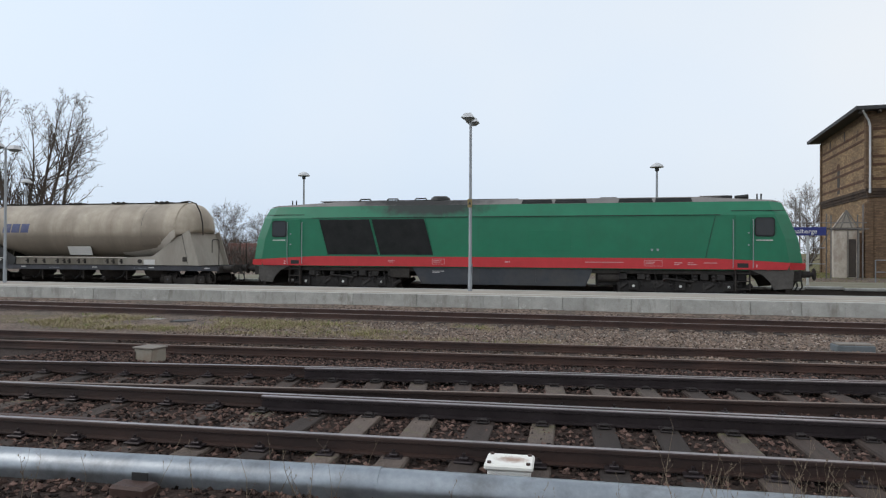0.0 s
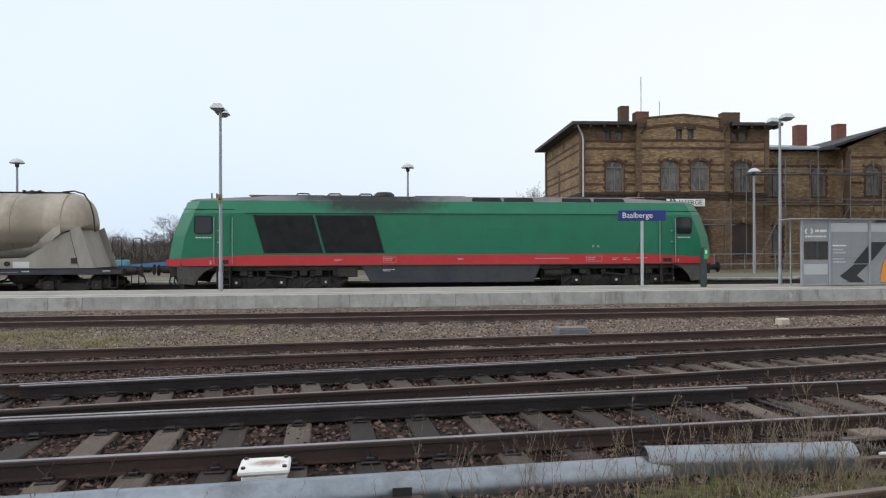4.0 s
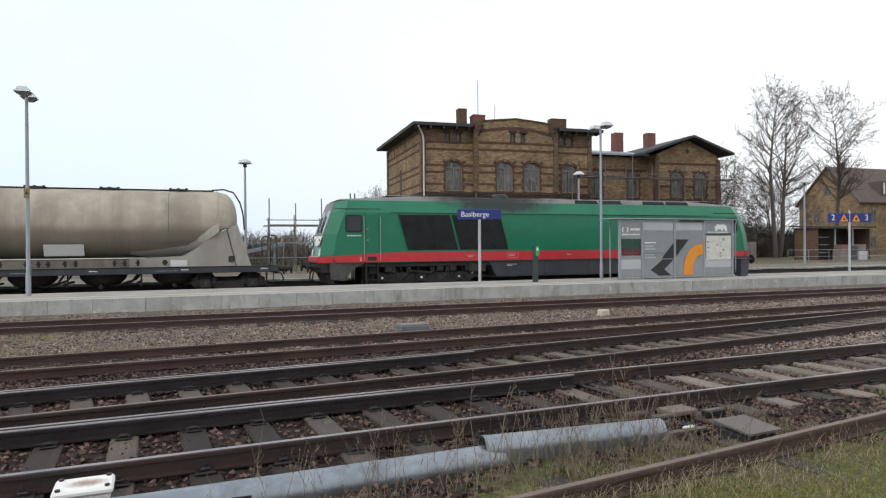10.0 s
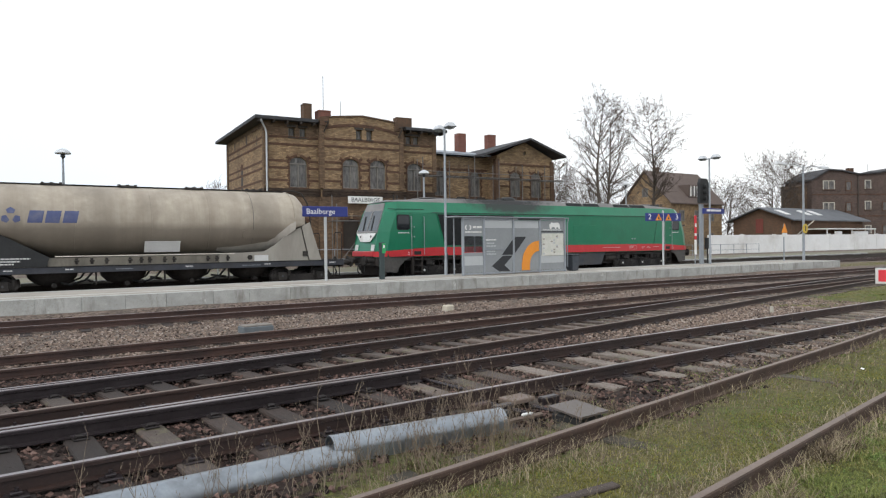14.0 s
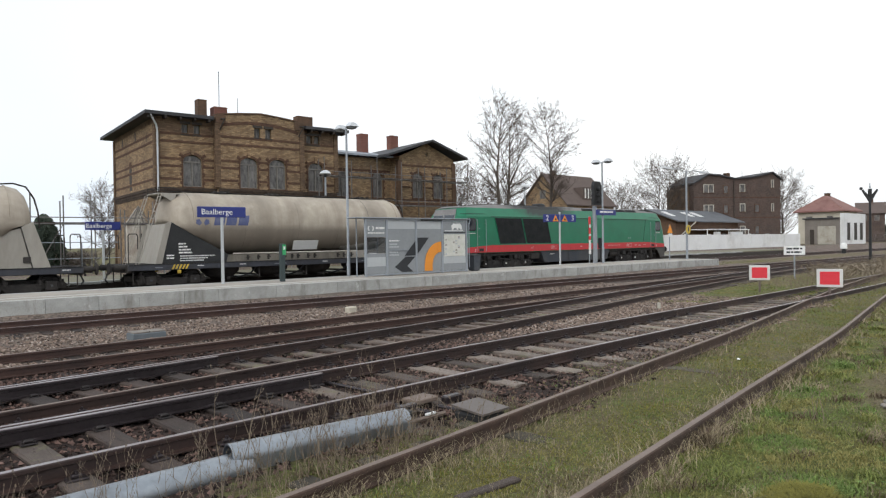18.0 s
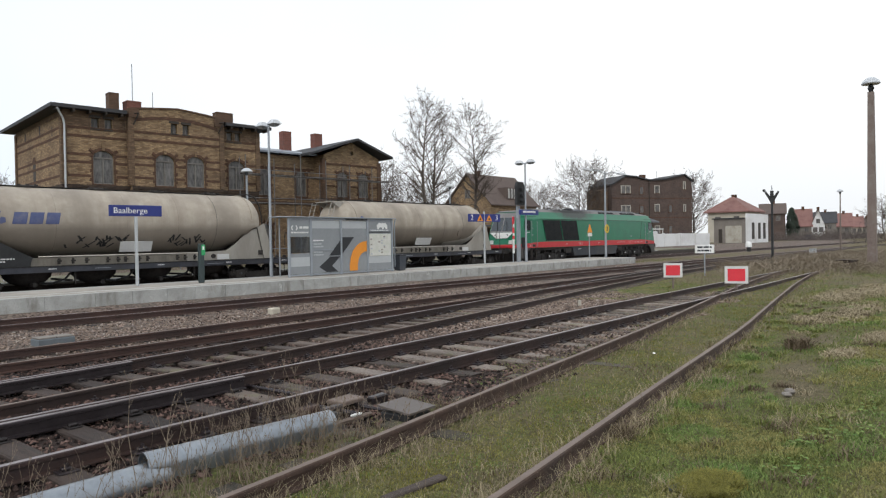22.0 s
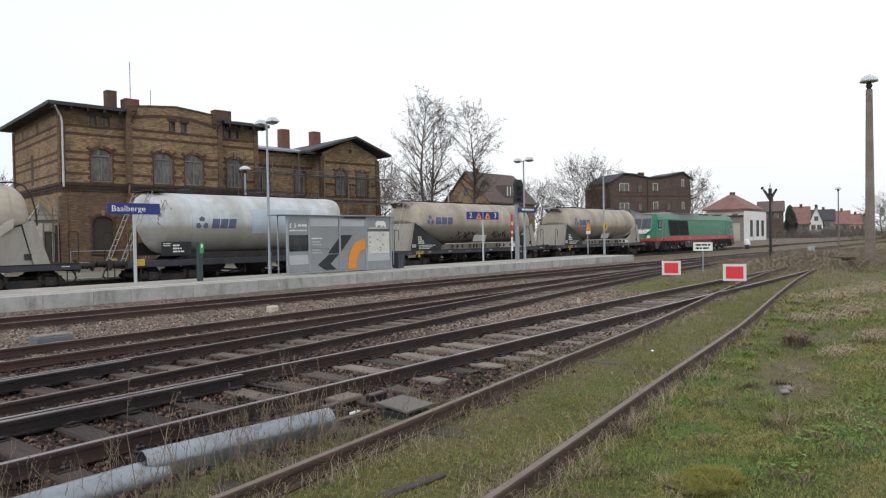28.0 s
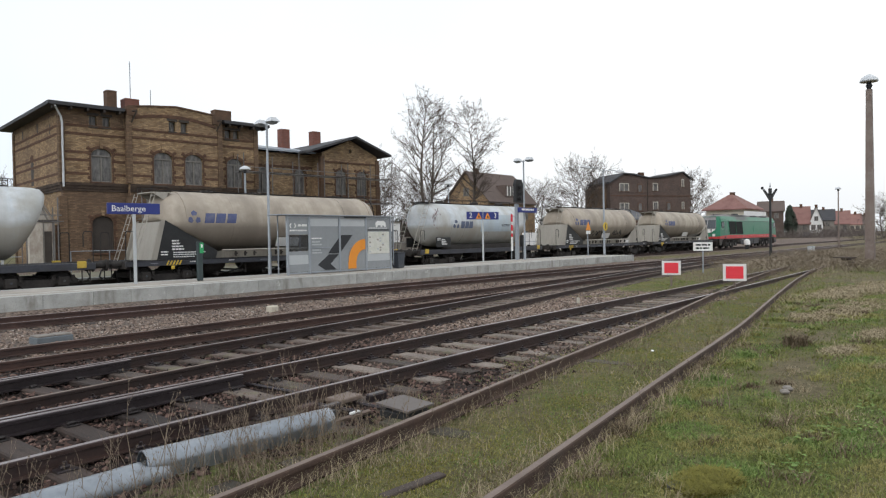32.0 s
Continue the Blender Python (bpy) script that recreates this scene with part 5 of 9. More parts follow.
def build_silo(label, paint, graffiti=False, seed=1, chute=False):
    """Cement silo wagon: barrel tank with cut-away ends on slanted skirts."""
    rnd = random.Random(seed)
    w = thing("silo_wagon", label, "freight wagon", (0, 29.4, -0.2))
    zc, r = 2.85, 1.42
    tall = 0.945
    prof = [(-7.2, 3.35, 3.0, 0.4), (-7.12, 3.8, 2.84, 0.9), (-6.92, 4.08, 2.7, 1.22), (-6.62, 4.22, 2.52, 1.36), (-6.25, 4.27, 2.3, 1.42), (-5.6, 4.27, 1.86, 1.42), (-4.75, 4.27, 1.45, 1.42), (-4.2, 4.27, 1.43, 1.42), (0, 4.27, 1.43, 1.42),
            (3.0, 4.27, 1.43, 1.42), (3.4, 4.27, 1.56, 1.42), (3.8, 4.27, 1.86, 1.42), (4.3, 4.27, 2.3, 1.42), (4.6, 4.25, 2.55, 1.40), (4.9, 4.16, 2.66, 1.30), (5.12, 3.92, 2.72, 1.08), (5.24, 3.6, 2.8, 0.78), (5.29, 3.3, 2.95, 0.4)]
    rings = []
    for x, zt, zb, hw in prof:
        c, h = (zt + zb) / 2, (zt - zb) / 2
        ring = []
        for i in range(32):
            a = 2 * math.pi * i / 32
            # round above, cut off below by the slanted bottom sheet
            up = (zt - zc) * tall if math.sin(a) > 0 else hw
            ring.append((x, hw * math.cos(a), max(zc + up * math.sin(a), zb)))
        rings.append(ring)
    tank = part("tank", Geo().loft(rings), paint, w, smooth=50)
    for x in (-3.95, -1.3, 0.9, 2.7):
        band = [(s, (r + d) * math.cos(a), zc + (r + d) * math.sin(a) * (tall if math.sin(a) > 0 else 1)) for s, d in ((x - 0.012, 0), (x - 0.008, 0.006), (x + 0.008, 0.006), (x + 0.012, 0)) for a in (2 * math.pi * k / 32 for k in range(32))]
        part("weld_band", Geo().loft([band[q * 32:q * 32 + 32] for q in range(4)], caps=False), M["tank_seam"] if x == 2.7 else paint, tank, smooth=40)
    for x, dz in ((-6.28, 0.0), (4.52, 0.0)):
        # half hoop over the upper side of the tank
        g = Geo().tube([(x, (r + 0.004) * math.cos(a), zc + (r + 0.004) * tall * math.sin(a)) for a in (math.pi * (0.03 + 0.94 * k / 16) for k in range(17))], 0.02, 5)
        part("end_rim", g, paint, tank)
    for s in (-1, 1):
        # slanted end legs, the chute edge and the panels between leg and tank
        part("end_leg", Geo().prism([(5.2, 1.13), (5.78, 1.13), (5.24, 2.82), (4.86, 2.62)], "y", s * 1.28 - 0.02, s * 1.28 + 0.02), M["skirt"], w)
        part("side_panel", Geo().prism([(1.3, 1.13), (5.18, 1.13), (4.84, 2.58), (4.4, 2.46), (3.7, 1.86), (3.2, 1.56), (1.3, 1.48)], "y", s * 1.25 - 0.015, s * 1.25 + 0.015), M["skirt"], w)
        if chute:
            # clean bent cover along the slanted bottom, with a flat box on the tank's flank
            low = [(1.3, 1.62), (2.0, 1.50), (2.7, 1.46), (3.0, 1.45), (3.4, 1.58), (3.8, 1.88), (4.3, 2.32), (4.55, 2.5)]
            high = [(1.3, 1.74), (2.0, 1.78), (2.7, 1.88), (3.0, 1.92), (3.4, 1.98), (3.8, 2.3), (4.3, 2.72), (4.55, 2.84)]
            rows = []
            for (xa, za), (xb, zb2) in zip(low, high):
                ring = [(xa, s * math.sqrt(max(0.0, (r + 0.025) ** 2 - (z - zc) ** 2)), z) for z in (za + (zb2 - za) * q / 6 for q in range(7))]
                rows.append(ring + [(p[0], p[1] - s * 0.05, p[2]) for p in ring[::-1]])
            part("chute_cover", Geo().loft(rows), M["clean_tank"], w, "cleaner beige bent cover")
            rows = []
            for xa in (2.25, 2.33, 3.62, 3.72):
                za, zb2 = (2.2, 2.42) if xa in (2.25, 3.72) else (2.12, 2.47)
                ring = [(xa, s * math.sqrt((r + 0.035) ** 2 - (z - zc) ** 2), z) for z in (za + (zb2 - za) * q / 3 for q in range(4))]
                rows.append(ring + [(p[0], p[1] - s * 0.06, p[2]) for p in ring[::-1]])
            part("side_box", Geo().loft(rows), paint, w)
        part("panel_seam", Geo().rod((5.2, s * 1.302, 1.14), (4.86, s * 1.302, 2.60), 0.01, n=4), M["under"], w)
        part("skirt_plate", Geo().box(2.75, 3.35, s * 1.268 - 0.006, s * 1.268 + 0.006, 1.16, 1.4), M["grey_plate"], w)
        part("end_leg", Geo().prism([(-7.86, 1.13), (-7.6, 1.13), (-7.18, 2.87), (-7.42, 2.8)], "y", s * 1.28 - 0.02, s * 1.28 + 0.02), M["skirt"], w)
        pan = part("data_panel", Geo().prism([(-7.58, 1.13), (-4.85, 1.13), (-4.75, 1.46), (-6.2, 2.28), (-7.17, 2.84)], "y", s * 1.25 - 0.015, s * 1.25 + 0.015), M["black"], w, "black panel with white lettering")
        bars(pan, "white_lettering", (-6.9, s * 1.27, 1.98), (0.3, 0.36, 0.5, 0.55), 0.065, M["white"], rnd)
        bars(pan, "white_lettering", (-7.4, s * 1.27, 1.5), (0.32, 0.3), 0.06, M["white"], rnd)
        bars(pan, "white_lettering", (-6.85, s * 1.27, 1.46), (1.5, 1.2, 1.0), 0.05, M["grey_plate"], rnd)
        part("hatch", Geo().box(4.9, 5.14, s * 1.30 - 0.01, s * 1.30 + 0.01, 1.32, 1.54), M["under"], w)
        part("gauge", Geo().ring((2.55, s * 1.3, 1.32), [(-0.04, 0.1), (0.04, 0.1), (0.04, 0.06)] if s > 0 else [(-0.04, 0.06), (-0.04, 0.1), (0.04, 0.1)], "y", 10), M["under"], w)
        # pipe with valves along the sill
        part("air_pipe", Geo().rod((-4.6, s * 1.40, 1.49), (1.88, s * 1.40, 1.49), 0.026, n=8), M["clean_tank"], w)
        for x in (-3.9, -3.4, -2.9, -2.1, -1.7, -1.4, -0.85, -0.5, 0.8, 1.15, 1.6):
            part("valve", Geo().rod((x, s * 1.38, 1.2), (x, s * 1.40, 1.42), 0.05, n=6).rod((x - 0.08, s * 1.43, 1.32), (x + 0.08, s * 1.43, 1.32), 0.03, n=5), M["under"], w)
        part("valve_cabinet", Geo().box(-4.8, 1.29, s * 1.16 - 0.05, s * 1.16 + 0.05, 1.13, 1.44), M["cabinet"], w)
        part("document_plate", Geo().loft([[(-1.56, s * 1.16, 1.6), (-0.24, s * 1.16, 1.6), (-0.24, s * 1.13, 1.6), (-1.56, s * 1.13, 1.6)], [(-1.56, s * 1.34, 2.02), (-0.24, s * 1.34, 2.02), (-0.24, s * 1.30, 2.03), (-1.56, s * 1.30, 2.03)]]), M["grey_plate"], w, "blank light grey plate")
        # plain blue marks on the tank
        for k in range(3):
            a = math.pi / 2 + 2 * math.pi * k / 3
            cx, cz = -5.92, 2.95
            pts = []
            for q, d in ((-0.55, 0.27), (0.0, 0.33), (0.55, 0.27), (0.75, 0.14), (0.0, 0.10), (-0.75, 0.14)):
                pts.append((cx + d * math.cos(a + q), cz + d * math.sin(a + q)))
            on_tank(w, "blue_mark", pts, M["blue"], r, zc, side=s)
        for x0 in (-5.44, -4.90, -4.34):
            strip_on_tank(w, "blue_mark", x0, x0 + 0.46, 2.72, 3.16, M["blue"], r, zc, 0.2, s)
        if graffiti and s < 0:
            for k in range(40):
                gx = rnd.choice((rnd.uniform(-3.6, -1.4), rnd.uniform(0.4, 2.2)))
                gz = rnd.uniform(1.78, 2.1)
                strip_on_tank(w, "sprayed_stroke", gx, gx + 0.075, gz, gz + rnd.uniform(0.12, 0.3), M["black"], r, zc, rnd.uniform(-1.5, 1.5), s)
        # side sill and its small boards
        sill = part("side_sill", Geo().box(-8.93, 6.85, s * 1.33 - 0.06, s * 1.33 + 0.06, 0.88, 1.12, 0.015), M["sill_paint"], w)
        part("sill_flange", Geo().box(-8.9, 6.8, s * 1.36 - 0.06, s * 1.36 + 0.06, 1.122, 1.14), M["under"], sill)
        for x in (-6.2, -4.3, -0.1, 3.1, 6.1):
            part("sill_label", Geo().box(x, x + 0.34, s * 1.394 - 0.004, s * 1.394 + 0.004, 0.93, 1.06), M["tankgrey"], sill)
            bars(sill, "white_lettering", (x + 0.03, s * 1.4, 1.04), (0.28,), 0.04, M["grey_plate"], rnd)
        for x, wide in ((-2.6, 0.6), (2.2, 0.8), (-7.9, 0.3)):
            bars(sill, "white_lettering", (x, s * 1.396, 1.0), (wide,), 0.02, M["steel_grey"], rnd)
        for k in range(5):
            x = -7.25 + 0.14 * k
            part("yellow_stripe", Geo().prism([(x, 0.9), (x + 0.07, 0.9), (x + 0.17, 1.1), (x + 0.1, 1.1)], "y", s * 1.397 - 0.005, s * 1.397 + 0.005), M["yellow"], sill)
        part("yellow_hook", Geo().box(-7.0, -6.85, s * 1.36 - 0.03, s * 1.36 + 0.03, 0.72, 0.87, 0.02), M["yellow"], sill)
    # upper works
    part("top_walkway", Geo().box(-6.7, 4.4, -0.28, 0.28, 4.2, 4.225), M["under"], w)
    for x in (-4.6, -2.0, 0.55, 3.05):
        hat = part("filling_hatch", Geo().ring((x, 0.0, 4.165), [(0.0, 0.42), (0.06, 0.42), (0.1, 0.3)], "z", 14), M["under"], w, smooth=40)
        for d in (-0.3, 0.0, 0.3):
            part("hatch_clamp", Geo().box(x + d - 0.05, x + d + 0.05, -0.4, -0.3, 4.2, 4.28), M["under"], hat)
    part("end_platform", Geo().box(-7.5, -6.6, -0.7, 0.7, 4.05, 4.09).prism([(-7.45, 4.05), (-6.75, 4.05), (-6.85, 3.7)], "y", -0.7, -0.66).prism([(-7.45, 4.05), (-6.75, 4.05), (-6.85, 3.7)], "y", 0.66, 0.7), M["skirt"], w)
    for s in (-0.68, 0.68):
        part("guard_rail", Geo().tube([(-7.47, s, 4.08), (-7.47, s, 4.32), (-6.8, s, 4.32), (-6.5, s, 4.2)], 0.018), M["under"], w)
    for y in (-0.85, 0.85):
        ladder("ladder", (-8.45, y, 1.05), (-7.45, y, 4.06), 0.36, M["skirt"], w, 10)
    part("air_hose", Geo().tube([(4.3, -0.55, 4.2), (4.75, -0.6, 4.24), (5.15, -0.62, 4.12), (5.4, -0.64, 3.7), (5.52, -0.64, 3.2), (5.56, -0.64, 2.6)], 0.03), M["under"], w)
    part("end_sheet", Geo().loft([[(4.95, -1.24, 2.72), (4.95, 1.24, 2.72), (5.0, 1.24, 2.74), (5.0, -1.24, 2.74)], [(5.5, -1.24, 1.13), (5.5, 1.24, 1.13), (5.55, 1.24, 1.13), (5.55, -1.24, 1.13)]]), M["skirt"], w)
    part("end_sheet", Geo().loft([[(-7.3, -1.24, 2.78), (-7.3, 1.24, 2.78), (-7.25, 1.24, 2.78), (-7.25, -1.24, 2.78)], [(-7.7, -1.24, 1.13), (-7.7, 1.24, 1.13), (-7.65, 1.24, 1.13), (-7.65, -1.24, 1.13)]]), M["skirt"], w)
    sets = wagon_frame(w, (-4.6, -2.14, 0.27, 2.87), rnd, -8.93, 6.85, (-7.1, 4.92))
    return w, sets


def wagon_frame(w, hoppers, rnd, x0, x1, pivots):
    """Underframe, discharge hoppers, hoses, bogies, buffers and end steps."""
    part("floor_frame", Geo().box(x0 + 0.05, x1 - 0.05, -1.2, 1.2, 0.92, 1.1), M["under"], w)
    for x in hoppers:
        part("discharge_cone", Geo().ring((x, 0, 0), [(0.36, 0.28), (0.5, 0.62), (0.7, 0.82), (0.93, 0.86)], "z", 16), M["under"], w, smooth=60)
        part("outlet_valve", Geo().rod((x, -0.95, 0.42), (x, 0.95, 0.42), 0.09, n=8), M["under"], w)
    for a, b in zip(hoppers, hoppers[1:]):
        for s in (-1, 1):
            part("hose", Geo().tube([(a + 0.25, s * 0.6, 0.5), (a + 0.55, s * 0.8, 0.42), ((a + b) / 2 - 0.2, s * 1.0, 0.6), ((a + b) / 2, s * 1.1, 0.88)], 0.04), M["black"], w)
        part("brake_rigging", Geo().box((a + b) / 2 - 0.04, (a + b) / 2 + 0.04, -1.1, 1.1, 0.5, 0.58).box((a + b) / 2 + 0.1, (a + b) / 2 + 0.16, -1.15, -1.08, 0.4, 0.9), M["under"], w)
    sets = []
    for x in pivots:
        b, ws = build_bogie(w, x, (-0.9, 0.9), 0.46, 1.02, 2.9, M["under"], rnd, False)
        sets += [(q, 0.46) for q in ws]
    for e, x in ((-1, x0), (1, x1)):
        part("headstock", Geo().box(min(x, x - e * 0.15), max(x, x - e * 0.15), -1.3, 1.3, 0.8, 1.14, 0.02), M["under"], w)
        for s in (-0.875, 0.875):
            buffer(w, x, e, 1.0, M["under"], s)
        part("screw_coupling", Geo().tube([(x, 0, 1.0), (x + e * 0.3, 0, 0.95), (x + e * 0.4, 0, 0.72)], 0.04), M["under"], w)
        part("brake_hose", Geo().tube([(x, 0.35, 0.9), (x + e * 0.3, 0.35, 0.75), (x + e * 0.4, 0.3, 0.5), (x + e * 0.3, 0.3, 0.38)], 0.03), M["black"], w)
        for s in (-1, 1):
            part("shunter_step", Geo().tube([(x - e * 0.2, s * 1.3, 0.85), (x - e * 0.2, s * 1.3, 0.35), (x - e * 0.5, s * 1.3, 0.35), (x - e * 0.5, s * 1.3, 0.85)], 0.022), M["under"], w)
            part("end_handrail", Geo().tube([(x - e * 0.05, s * 1.25, 1.12), (x - e * 0.05, s * 1.25, 2.28), (x - e * 0.1, s * 1.25, 2.36), (x - e * 0.36, s * 1.25, 2.36), (x - e * 0.41, s * 1.25, 2.28), (x - e * 0.41, s * 1.25, 1.75)], 0.02), M["under"], w)
    return sets


def build_powder(label, seed=4):
    """Pale powder tank wagon with a plain domed barrel."""
    rnd = random.Random(seed)
    w = thing("tank_wagon", label, "freight wagon", (0, 29.4, -0.2))
    zc, r = 2.71, 1.40
    # centre, lean and radius of each ring: the flat ends lean outwards at the top
    prof = [(-6.72, -0.25, 0.5), (-6.68, -0.25, 1.0), (-6.56, -0.25, 1.25), (-6.3, -0.25, 1.37), (-5.6, -0.1, r), (-4.6, 0.0, r), (1.8, 0.0, r), (2.5, 0.22, r), (2.85, 0.34, 1.395), (3.05, 0.42, 1.34), (3.18, 0.45, 1.22), (3.26, 0.45, 0.98), (3.28, 0.45, 0.45)]
    rings = []
    for x, lean, hw in prof:
        rings.append([(x + lean * hw * math.sin(a), hw * math.cos(a), zc + hw * math.sin(a)) for a in (2 * math.pi * k / 32 for k in range(32))])
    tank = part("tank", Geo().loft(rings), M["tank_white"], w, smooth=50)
    for x in (-5.2, -3.9, -1.3, 1.35):
        band = [(q, (r + d) * math.cos(a), zc + (r + d) * math.sin(a)) for q, d in ((x - 0.012, 0), (x - 0.008, 0.007), (x + 0.008, 0.007), (x + 0.012, 0)) for a in (2 * math.pi * k / 32 for k in range(32))]
        part("weld_band", Geo().loft([band[q * 32:q * 32 + 32] for q in range(4)], caps=False), M["tank_white"], tank, smooth=40)
    g = Geo()
    for k in range(60):
        # sprayed scrawls on the slanted rear end
        x, y, z = rnd.uniform(-6.75, -6.1), rnd.choice((-1, 1)) * rnd.uniform(1.15, 1.3), rnd.uniform(2.5, 3.6)
        g.rod((x, y, z), (x + rnd.uniform(-0.15, 0.15), y, z + rnd.uniform(-0.2, 0.2)), 0.02, n=4)
    part("sprayed_stroke", g, M["rooftile_faded"], tank, "faded red and grey sprayed scrawl")
    for s in (-1, 1):
        pan = part("data_panel", Geo().box(-6.6, -5.25, s * 1.3 - 0.015, s * 1.3 + 0.015, 1.3, 1.9), M["black"], w, "black panel with white lettering")
        bars(pan, "white_lettering", (-6.1, s * 1.32, 1.78), (0.3, 0.4, 0.5), 0.07, M["white"], rnd)
        bars(pan, "white_lettering", (-6.52, s * 1.32, 1.85), (0.35, 0.3), 0.045, M["white"], rnd)
        part("saddle", Geo().prism([(-5.8, 1.12), (2.0, 1.12), (1.6, 1.42), (-5.4, 1.42)], "y", s * 1.0 - 0.05, s * 1.0 + 0.05), M["under"], w)
        for k in range(3):
            a = math.pi / 2 + 2 * math.pi * k / 3
            pts = [(-4.75 + d * math.cos(a + q), 2.7 + d * math.sin(a + q)) for q, d in ((-0.55, 0.27), (0.0, 0.33), (0.55, 0.27), (0.75, 0.14), (0.0, 0.10), (-0.75, 0.14))]
            on_tank(w, "blue_mark", pts, M["dullblue"], r, zc, side=s)
        for x0 in (-4.30, -3.88, -3.46):
            strip_on_tank(w, "blue_mark", x0, x0 + 0.36, 2.48, 2.92, M["dullblue"], r, zc, 0.2, s)
        strip_on_tank(w, "repainted_patch", -2.2, 1.3, 2.25, 3.4, M["patch_blue"], r, zc, 0.0, s)
        bars(w, "small_lettering", (0.1, s * 1.412, 2.75), (0.9, 0.9), 0.05, M["tankgrey"], rnd)
        sill = part("side_sill", Geo().box(-8.0, 5.2, s * 1.3 - 0.06, s * 1.3 + 0.06, 0.85, 1.12, 0.015), M["sill_paint"], w)
        for x in (-7.7, 4.5):
            part("yellow_hook", Geo().box(x, x + 0.35, s * 1.37 - 0.02, s * 1.37 + 0.02, 0.92, 1.2, 0.03), M["yellow"], sill)
        part("catwalk_rail", Geo().tube([(-6.2, s * 0.35, 4.38), (2.7, s * 0.35, 4.38)], 0.018), M["under"], w)
    for x in (-6.2, -4.2, -2, 0, 2.5):
        part("rail_post", Geo().rod((x, -0.35, 4.0), (x, -0.35, 4.38), 0.015, n=5).rod((x, 0.35, 4.1), (x, 0.35, 4.38), 0.015, n=5), M["under"], w)
    part("top_walkway", Geo().box(-6.3, 2.5, -0.25, 0.25, 4.12, 4.15), M["under"], w)
    for x in (-4.8, -1.2, 1.6):
        part("filling_hatch", Geo().ring((x, 0.0, 4.12), [(0.0, 0.3), (0.14, 0.3), (0.18, 0.22)], "z", 14), M["under"], w, smooth=40)
    for y in (-0.75, 0.75):
        ladder("ladder", (-8.0, y, 1.1), (-6.75, y, 4.1), 0.4, M["skirt"], w, 11)
    part("end_platform", Geo().box(-6.9, -6.1, -0.7, 0.7, 4.12, 4.16), M["under"], w)
    sets = wagon_frame(w, (-3.8, -1.4, 1.0), rnd, -8.0, 5.2, (-6.0, 3.2))
    return w, sets


# ---------------------------------------------------------------- station building
def brick_paint(name, a, b, mortar, soot, scale=1.0):
    """Weathered brickwork, courses 8 cm, with soot and paler patches."""
    n = Nodes(name)
    # brick courses run with the wall: use the sum of x and y as the run, z as the height
    sep = n.add("ShaderNodeSeparateXYZ", Vector=n.co)
    run = n.math("ADD", sep.outputs[0], sep.outputs[1])
    vec = n.add("ShaderNodeCombineXYZ", X=run, Y=sep.outputs[2])
    br = n.add("ShaderNodeTexBrick", Vector=vec.outputs[0])
    br.inputs["Color1"].default_value, br.inputs["Color2"].default_value, br.inputs["Mortar"].default_value = rgba(a), rgba(b), rgba(mortar)
    br.inputs["Scale"].default_value = scale
    br.inputs["Brick Width"].default_value, br.inputs["Row Height"].default_value, br.inputs["Mortar Size"].default_value = 0.26, 0.085, 0.01
    patch = n.ramp(n.noise(0.55, 6, 0.7), 0.40, 0.72)
    col = n.mix(n.math("MULTIPLY", patch, 0.6), br.outputs["Color"], soot)
    col = n.mix(n.math("MULTIPLY", n.ramp(n.noise(5, 5, 0.7), 0.5, 0.8), 0.5), col, tuple(x * 0.55 for x in a))
    n.bump(br.outputs["Fac"], 0.4, 0.01)
    return n.done(col, 0.92, spec=0.2)


M["brick"] = brick_paint("yellow_brick", (0.200, 0.122, 0.066), (0.42, 0.288, 0.160), (0.16, 0.122, 0.088), (0.072, 0.050, 0.040))
M["redbrick"] = brick_paint("dark_red_brick", (0.098, 0.050, 0.033), (0.150, 0.080, 0.050), (0.09, 0.062, 0.046), (0.052, 0.035, 0.027))
M["dullbrick"] = brick_paint("dull_brown_brick", (0.125, 0.07, 0.045), (0.165, 0.095, 0.06), (0.1, 0.075, 0.055), (0.065, 0.048, 0.036))
M["pierbrick"] = brick_paint("darker_brick", (0.128, 0.078, 0.048), (0.235, 0.152, 0.092), (0.12, 0.088, 0.062), (0.056, 0.040, 0.031))
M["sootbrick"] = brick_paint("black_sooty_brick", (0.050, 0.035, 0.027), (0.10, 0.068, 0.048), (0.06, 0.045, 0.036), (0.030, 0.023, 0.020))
M["freshbrick"] = brick_paint("red_chimney_brick", (0.20, 0.075, 0.055), (0.27, 0.11, 0.08), (0.14, 0.10, 0.085), (0.11, 0.055, 0.045))
M["slate"] = worn("dark_roof_felt", (0.030, 0.030, 0.033), (0.06, 0.058, 0.06), 0.8, fine=9, coarse=0.8)
M["eaves"] = worn("dark_eaves_wood", (0.030, 0.024, 0.020), (0.06, 0.046, 0.036), 0.8, fine=14, coarse=1.5)
# reflected sky, curtains and smears blotched into one pane colour
M["pane"] = worn("mottled_window_glass", (0.016, 0.016, 0.017), (0.24, 0.222, 0.205), 0.25, fine=4.0, coarse=1.6, bump=0.0, spec=0.3, stretch=(1.6, 1, 0.5))
M["sash"] = worn("grey_window_frame", (0.11, 0.098, 0.084), (0.22, 0.20, 0.175), 0.8, fine=10, coarse=1)
M["plaster"] = worn("pale_flaking_plaster", (0.36, 0.33, 0.27), (0.50, 0.47, 0.40), 0.9, fine=10, coarse=1.2, dirt=(0.22, 0.17, 0.12))
